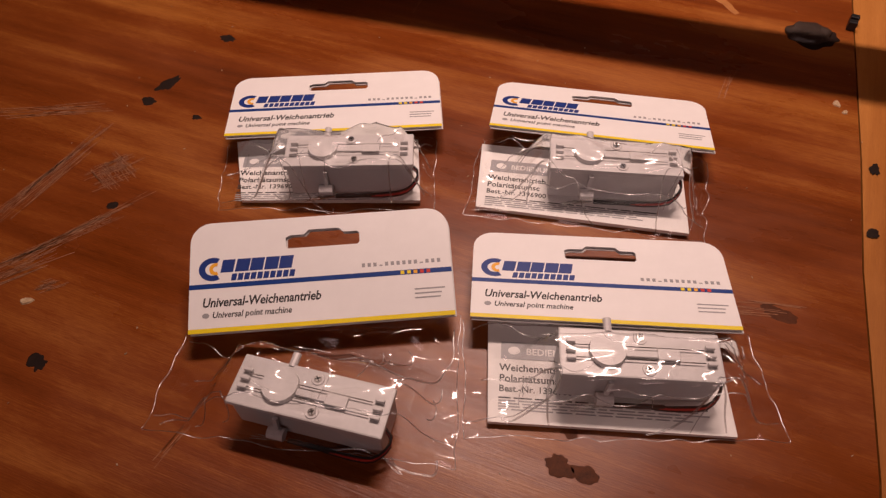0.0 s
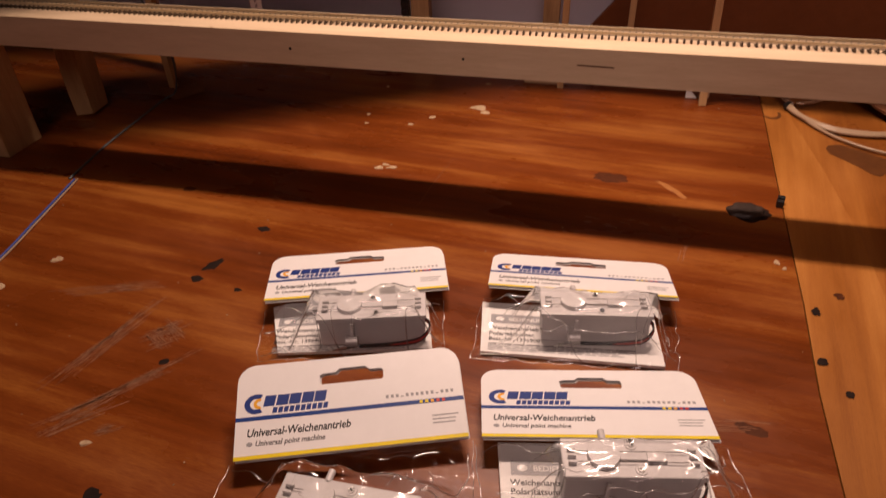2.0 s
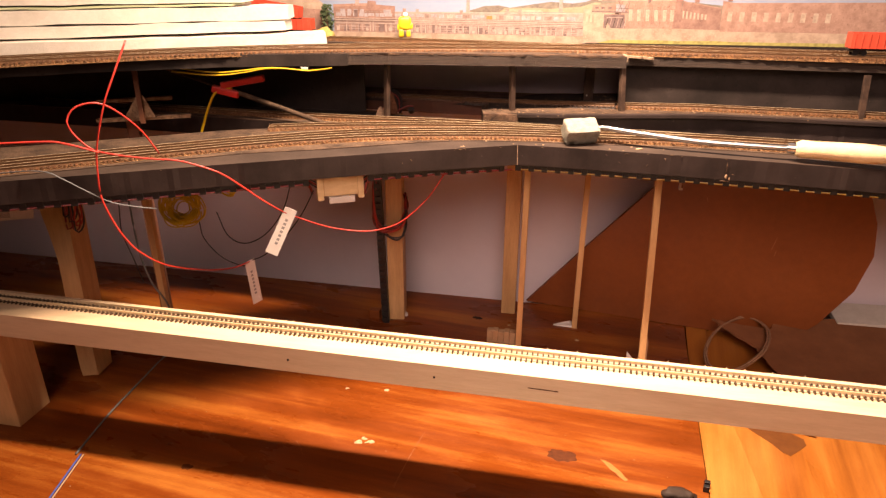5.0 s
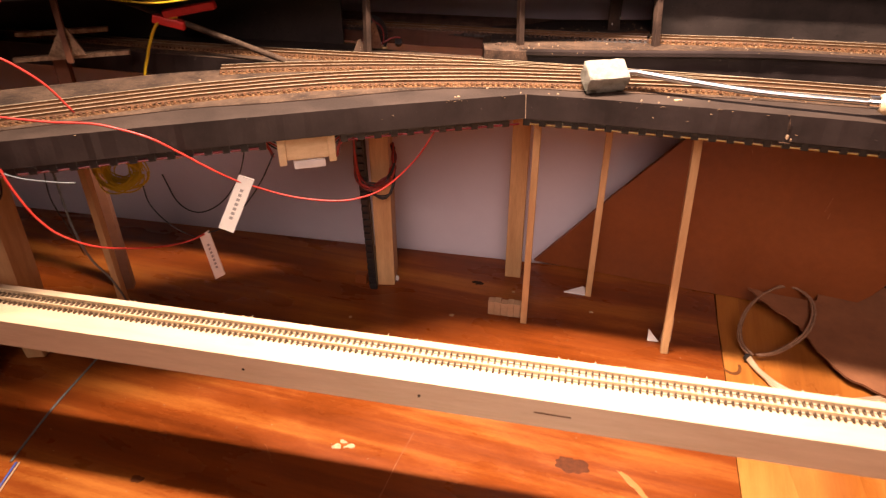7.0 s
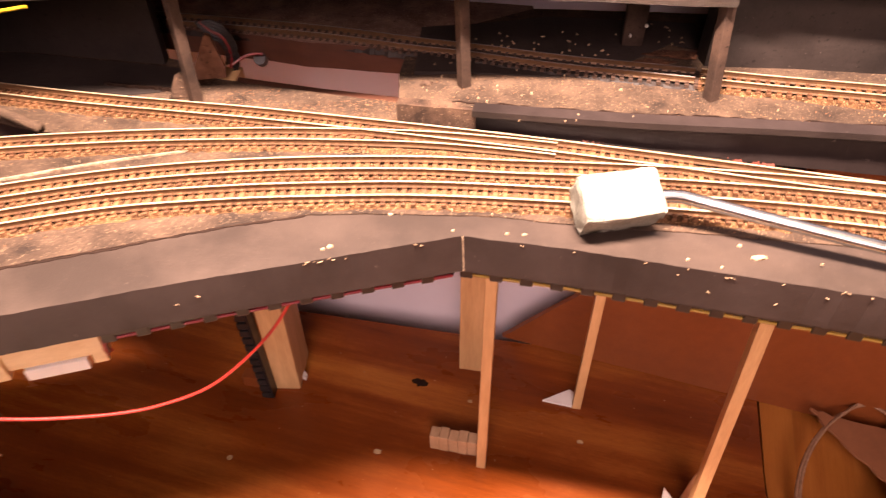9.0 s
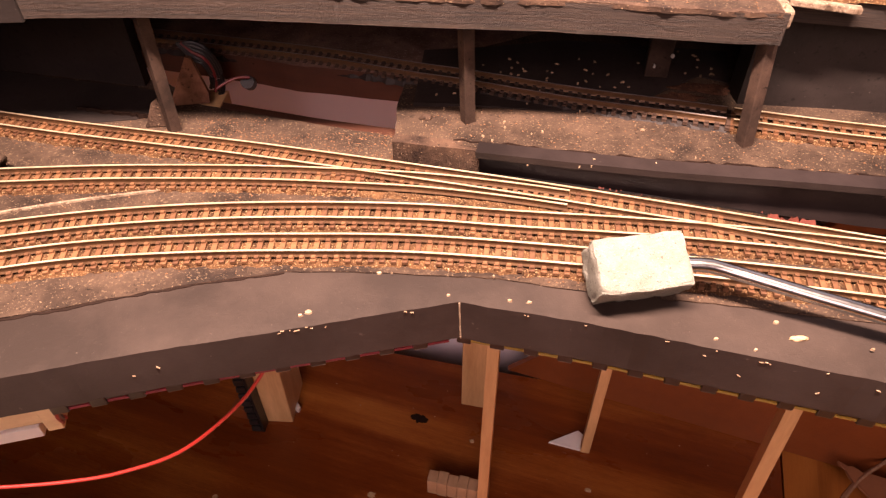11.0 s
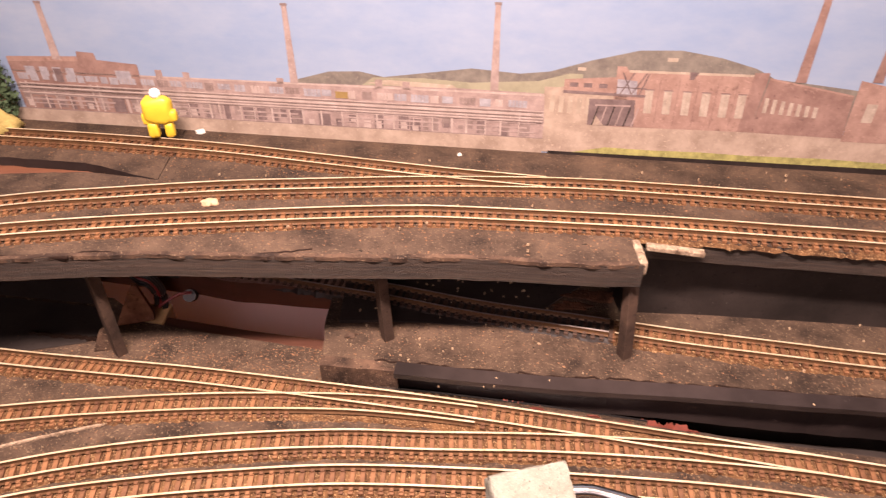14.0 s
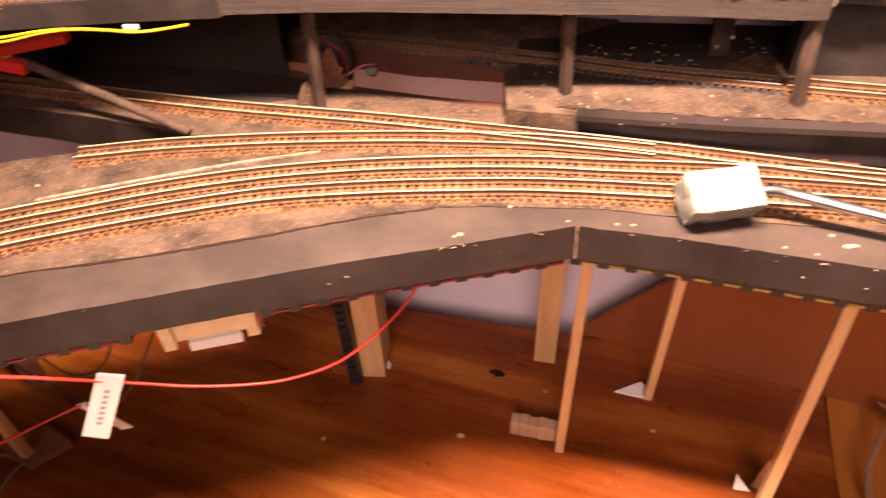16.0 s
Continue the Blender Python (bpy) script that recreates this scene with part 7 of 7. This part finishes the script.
near("roof_line", [(0.3085, 0.3878), (0.3491, 0.3811), (0.3491, 0.3820), (0.3085, 0.3888)], 10, "brick")
for k in range(7):
    x = 0.3092 + 0.0040 * k
    near("window", [(x, 0.3701 - 0.0002 * k), (x + 0.0019, 0.3701 - 0.0002 * k), (x + 0.0016, 0.3782 - 0.0006 * k), (x - 0.0003, 0.3783 - 0.0006 * k)], 11, "glass")
near("factory", [(0.3508, 0.3568), (0.60, 0.3580), (0.60, 0.3920), (0.3616, 0.3876), (0.3498, 0.3898)], 10, "brick")
for k in range(9):
    x = 0.3565 + 0.0125 * k
    near("window", rect(x, x + 0.0050, 0.3680, 0.3780), 11, "glass")
for k in range(5):
    x = 0.2045 + 0.0046 * k
    near("window", rect(x, x + 0.0024, 0.3640, 0.3735), 10, "cream")
# loading bridge and crane
near("loading_deck", [(0.2105, 0.3752), (0.2515, 0.3750), (0.2515, 0.3764), (0.2105, 0.3768)], 12, "dark")
near("loading_shed", [(0.2247, 0.3578), (0.2484, 0.3583), (0.2470, 0.3732), (0.2242, 0.3728)], 11, "dark")
near("loading_gap", [(0.2268, 0.3578), (0.2330, 0.3580), (0.2285, 0.3635)], 12, "concrete")
near("loading_gap", [(0.2275, 0.3690), (0.2450, 0.3694), (0.2450, 0.3702), (0.2275, 0.3698)], 12, "mauve")
for k in range(6):
    x = 0.2268 + 0.0040 * k
    near("strut", [(x, 0.3580), (x + 0.0006, 0.3580), (x + 0.0028, 0.3690), (x + 0.0022, 0.3690)], 13, "mauve" if k % 2 else "black")
near("crane_cab", [(0.2371, 0.3762), (0.2470, 0.3762), (0.2465, 0.3836), (0.2367, 0.3843)], 13, "pane")
for x0, x1 in ((0.2385, 0.2440), (0.2440, 0.2385), (0.2480, 0.2512), (0.2440, 0.2500)):
    near("crane_arm", [(x0, 0.3762), (x0 + 0.0007, 0.3762), (x1 + 0.0007, 0.3880), (x1, 0.3880)], 14, "dark")
near("lattice", rect(0.2367, 0.2512, 0.3796, 0.3801), 14, "dark")
near("grass", [(0.216, 0.3402), (0.60, 0.3430), (0.60, 0.3480), (0.376, 0.3457), (0.345, 0.3462), (0.308, 0.3452), (0.285, 0.3455), (0.258, 0.3448), (0.236, 0.3450)], 12, "grass")
near("base_strip", [(0.2055, 0.3350), (0.60, 0.3350), (0.60, 0.3438), (0.378, 0.3424), (0.30, 0.3416), (0.2058, 0.3408)], 14, "black")

# ---- things at the table's far corner ----
cables = thing("cable_bundle", "clear white cables tied in a loop over torn cardboard", "cable")
LOOP = [(0.339, 0.5185, 0.004), (0.334, 0.533, 0.007), (0.338, 0.551, 0.013), (0.353, 0.573, 0.018), (0.372, 0.590, 0.022), (0.392, 0.601, 0.0245), (0.409, 0.605, 0.0255), (0.421, 0.597, 0.0255), (0.4245, 0.579, 0.025), (0.414, 0.553, 0.0245), (0.394, 0.529, 0.0205), (0.366, 0.519, 0.008), (0.342, 0.5185, 0.004)]
for k, (dx, dz) in enumerate(((0, 0), (0.0026, 0.0008))):
    part("strand", tube([(x + dx * (1 if i < 6 else -1), y + 0.0008 * k, z + dz) for i, (x, y, z) in enumerate(LOOP)], 0.0013, 0.005, 8), CLEAR_CABLE, cables, smooth=True)
for k in range(3):
    part("strand", tube([(0.3345 + 0.001 * k, 0.5175, 0.003 + 0.0012 * k), (0.338 + 0.0012 * k, 0.497, 0.003), (0.350 + 0.003 * k, 0.470 + 0.001 * k, 0.0025), (0.372 + 0.005 * k, 0.457 + 0.002 * k, 0.002), (0.41, 0.453 + 0.003 * k, 0.002), (0.52, 0.462 + 0.004 * k, 0.002)], 0.0018, 0.005, 8), CREAM_WIRE, cables, smooth=True)
part("strand", tube([(0.338, 0.505, 0.003), (0.343, 0.478, 0.002), (0.353, 0.452, 0.002), (0.372, 0.428, 0.002), (0.40, 0.41, 0.002)], 0.0014, 0.005, 8), CREAM_WIRE, cables, smooth=True)
part("tie", transformed(cylinder(0.0042, 0.0042, 0.0026, sides=16), pose(0.3350, 0.5165, 0.0042, 82, 0, 12)), BLACK_PLASTIC, cables, "black cable tie")
rnd = random.Random(71)
edge = [(0.3672, 0.6056), (0.3735, 0.590), (0.385, 0.5685), (0.397, 0.5495), (0.399, 0.5315), (0.401, 0.514), (0.4115, 0.481), (0.44, 0.455), (0.52, 0.430), (0.60, 0.43), (0.60, 0.598), (0.52, 0.600), (0.441, 0.597), (0.430, 0.582), (0.380, 0.5985)]
ragged = []
for (xa, ya), (xb, yb) in zip(edge, edge[1:] + edge[:1]):
    for k in range(5):
        ragged.append((xa + (xb - xa) * k / 5 + rnd.uniform(-0.0009, 0.0009), ya + (yb - ya) * k / 5 + rnd.uniform(-0.0009, 0.0009)))
cardboard = thing("cardboard_piece", "torn reddish brown cardboard lying on the end board", "cardboard")
CM = Matrix.Translation((0.43, 0.56, 0.0175)) @ pose(0, 0, 0, 7.4, 0, 0) @ Matrix.Translation((-0.43, -0.56, 0))
part("top_liner", transformed(prism(ragged, 0.0017, 0.0022), CM), CARDBOARD, cardboard)
part("fluted_core", transformed(prism([(0.47 + (x - 0.47) * 0.991, 0.53 + (y - 0.53) * 0.991) for x, y in ragged], 0.0004, 0.0017), CM), CORE, cardboard, "paler fluted core showing at the torn edge")
part("bottom_liner", transformed(prism(ragged, 0, 0.0004), CM), CARDBOARD, cardboard)
solid("foam_sheet", transformed(box((0.16, 0.050, 0.006), bevel=0.001), pose(0.600, 0.600, 0.024, 3, 0, -10)), FOAM, "pale board lying at the back of the table", "board")
for x, y, z in ((0.2585, 0.3445, 0.003), (0.2615, 0.3500, 0.003)):
    solid("plastic_clip", transformed(box((0.0052, 0.0040, 0.006), bevel=0.0007), pose(x, y, z, 0, 0, -20)), BLACK_PLASTIC, "small black plastic clip on the table's seam", "clip", "black clips on the table")


def wedge(pts, z, paint, label):
    return solid("paper_wedge", prism(pts, 0.0005, z), paint, label, "paper")


wedge([(0.177, 0.637), (0.199, 0.630), (0.205, 0.640), (0.200, 0.646)], 0.0022, WHITE_PAPER, "white paper corner under a stick")
bm = prism([(-0.0055, 0), (0.0060, 0), (-0.0050, 0.0125)], -0.0006, 0.0006)
solid("paper_wedge", transformed(bm, Matrix.Translation((0.2515, 0.549, 0.0005)) @ pose(0, 0, 0, 62, 0, -12)), WHITE_PAPER, "small white paper triangle leaning beside a stick", "paper")
solid("paper_wedge", transformed(prism([(-0.005, 0), (0.006, 0), (0.005, 0.026), (0.001, 0.038), (-0.002, 0.030)], -0.0007, 0.0007), Matrix.Translation((0.2640, 0.5500, 0.0005)) @ pose(0, 0, 0, 84, 0, -25)), RIBBED, "upright torn card beside a stick", "paper")
wedge([(-0.318, 0.598), (-0.284, 0.578), (-0.258, 0.598), (-0.285, 0.612)], 0.012, CARDBOARD, "cardboard gusset round the foot of a stick")
# dried white drip on the black fascia, with a dusty run above it
drip = thing("white_drip", "dried white drip on the black deck edge", "paint drip")
DM = pose(0.2938, 0.4858, 0.2475, 90, 0, -17)
part("drop", transformed(blob(0, 0, 0.0010, 0.0020, -0.0003, 7, high=0.0012, n=14), DM), WORN_PALE, drip)
part("drop", transformed(blob(0.0032, -0.0022, 0.0007, 0.0014, -0.0003, 8, high=0.0008, n=10), DM), WORN_PALE, drip)
part("run", transformed(blob(-0.0004, 0.0085, 0.0006, 0.0055, -0.0003, 9, high=0.0004, n=16), DM), WORN_EDGE, drip, "dusty run of old glue")
part("run", transformed(blob(0.0002, -0.0048, 0.0042, 0.0006, -0.0003, 10, high=0.0003, n=16), DM), WORN_EDGE, drip)
# black post behind the sloping track, with white flecks of plaster
back_post = thing("deck_post", "dark painted post flecked with white plaster", "post", "posts under the upper deck")
part("shaft", box((0.011, 0.011, 0.0465), (0.2050, 0.6740, 0.3045), pose(0, 0, 0, 0, 0, -13), 0.0008), WORN_POST, back_post)
for k, (dx, dz) in enumerate(((0.0050, 0.0395), (0.0052, 0.0340), (0.0046, 0.0290), (0.0040, 0.0120), (-0.0030, 0.0060))):
    part("fleck", transformed(blob(0, 0, 0.0007 + 0.0002 * (k % 2), 0.0022 - 0.0003 * k, -0.0002, 60 + k, high=0.0007, n=9), pose(0.2050 + dx, 0.6679 - 0.23 * dx, 0.2815 + dz, 90, 0, -13)), FOAM, back_post)
rnd = random.Random(91)
RUST = grime("rust_dust", (0.035, 0.014, 0.008), (0.135, 0.058, 0.030), (0.26, 0.14, 0.08), 90, 900, 0.9, 0.8, 0.62)
for x, y, rx, ry in ((0.2245, 0.6560, 0.013, 0.0050), (0.209, 0.6500, 0.010, 0.0035)):
    solid("rust_dust", transformed(blob(0, 0, rx, ry, 0, int(9000 * x), turn=-0.25, high=0.0004, n=40, rough=0.5, waves=9), Matrix.Translation((x, y, middle_z(x) + 0.0007)) @ pose(0, 0, 0, 0, -2.6, 0)), RUST, "rusty red dust swept against the sloping track", "dust", "rust dust patches")
RED_SCRAP = material("red_scrap", (0.07, 0.015, 0.009), (0.18, 0.036, 0.020), 300, 0.8)
# torn red paper left along the rear edge of the lower deck
bm = bmesh.new()
for x0, x1, n in ((0.163, 0.186, 9), (0.227, 0.252, 9), (0.19, 0.225, 4)):
    for k in range(n):
        x = x0 + (x1 - x0) * (k + rnd.random()) / n
        y = edge_at(LOW_BACK[10::-1], x) + rnd.uniform(-0.0012, 0.0002)
        w, h = rnd.uniform(0.0015, 0.0045), rnd.uniform(0.0012, 0.0036)
        prism([(-w, 0), (w, 0), (w * rnd.uniform(0.2, 0.9), h), (rnd.uniform(-0.3, 0.3) * w, h * rnd.uniform(0.4, 0.9)), (-w * rnd.uniform(0.2, 0.9), h * rnd.uniform(0.6, 1))], -0.0002, 0.0002, bm, Matrix.Translation((x, y, 0.2640)) @ pose(0, 0, 0, 90 - rnd.uniform(0, 35), 0, -15))
solid("red_paper_scraps", bm, RED_SCRAP, "torn red paper scraps along the deck's rear edge", "paper scraps", kind="stuff")
# plaster flecks on the black paint behind the posts
bm = bmesh.new()
for k in range(46):
    x = rnd.uniform(0.09, 0.235)
    y = rnd.uniform(0.660, 0.694)
    blob(x, y, rnd.uniform(0.0004, 0.0013), rnd.uniform(0.0003, 0.0007), max(0.2775, middle_z(x)) + 0.0006, k, turn=rnd.uniform(0, 3), high=0.0006, n=6, bm=bm)
solid("plaster_flecks", bm, WORN_PALE, "white plaster flecks scattered on the black deck", "flecks", kind="stuff")
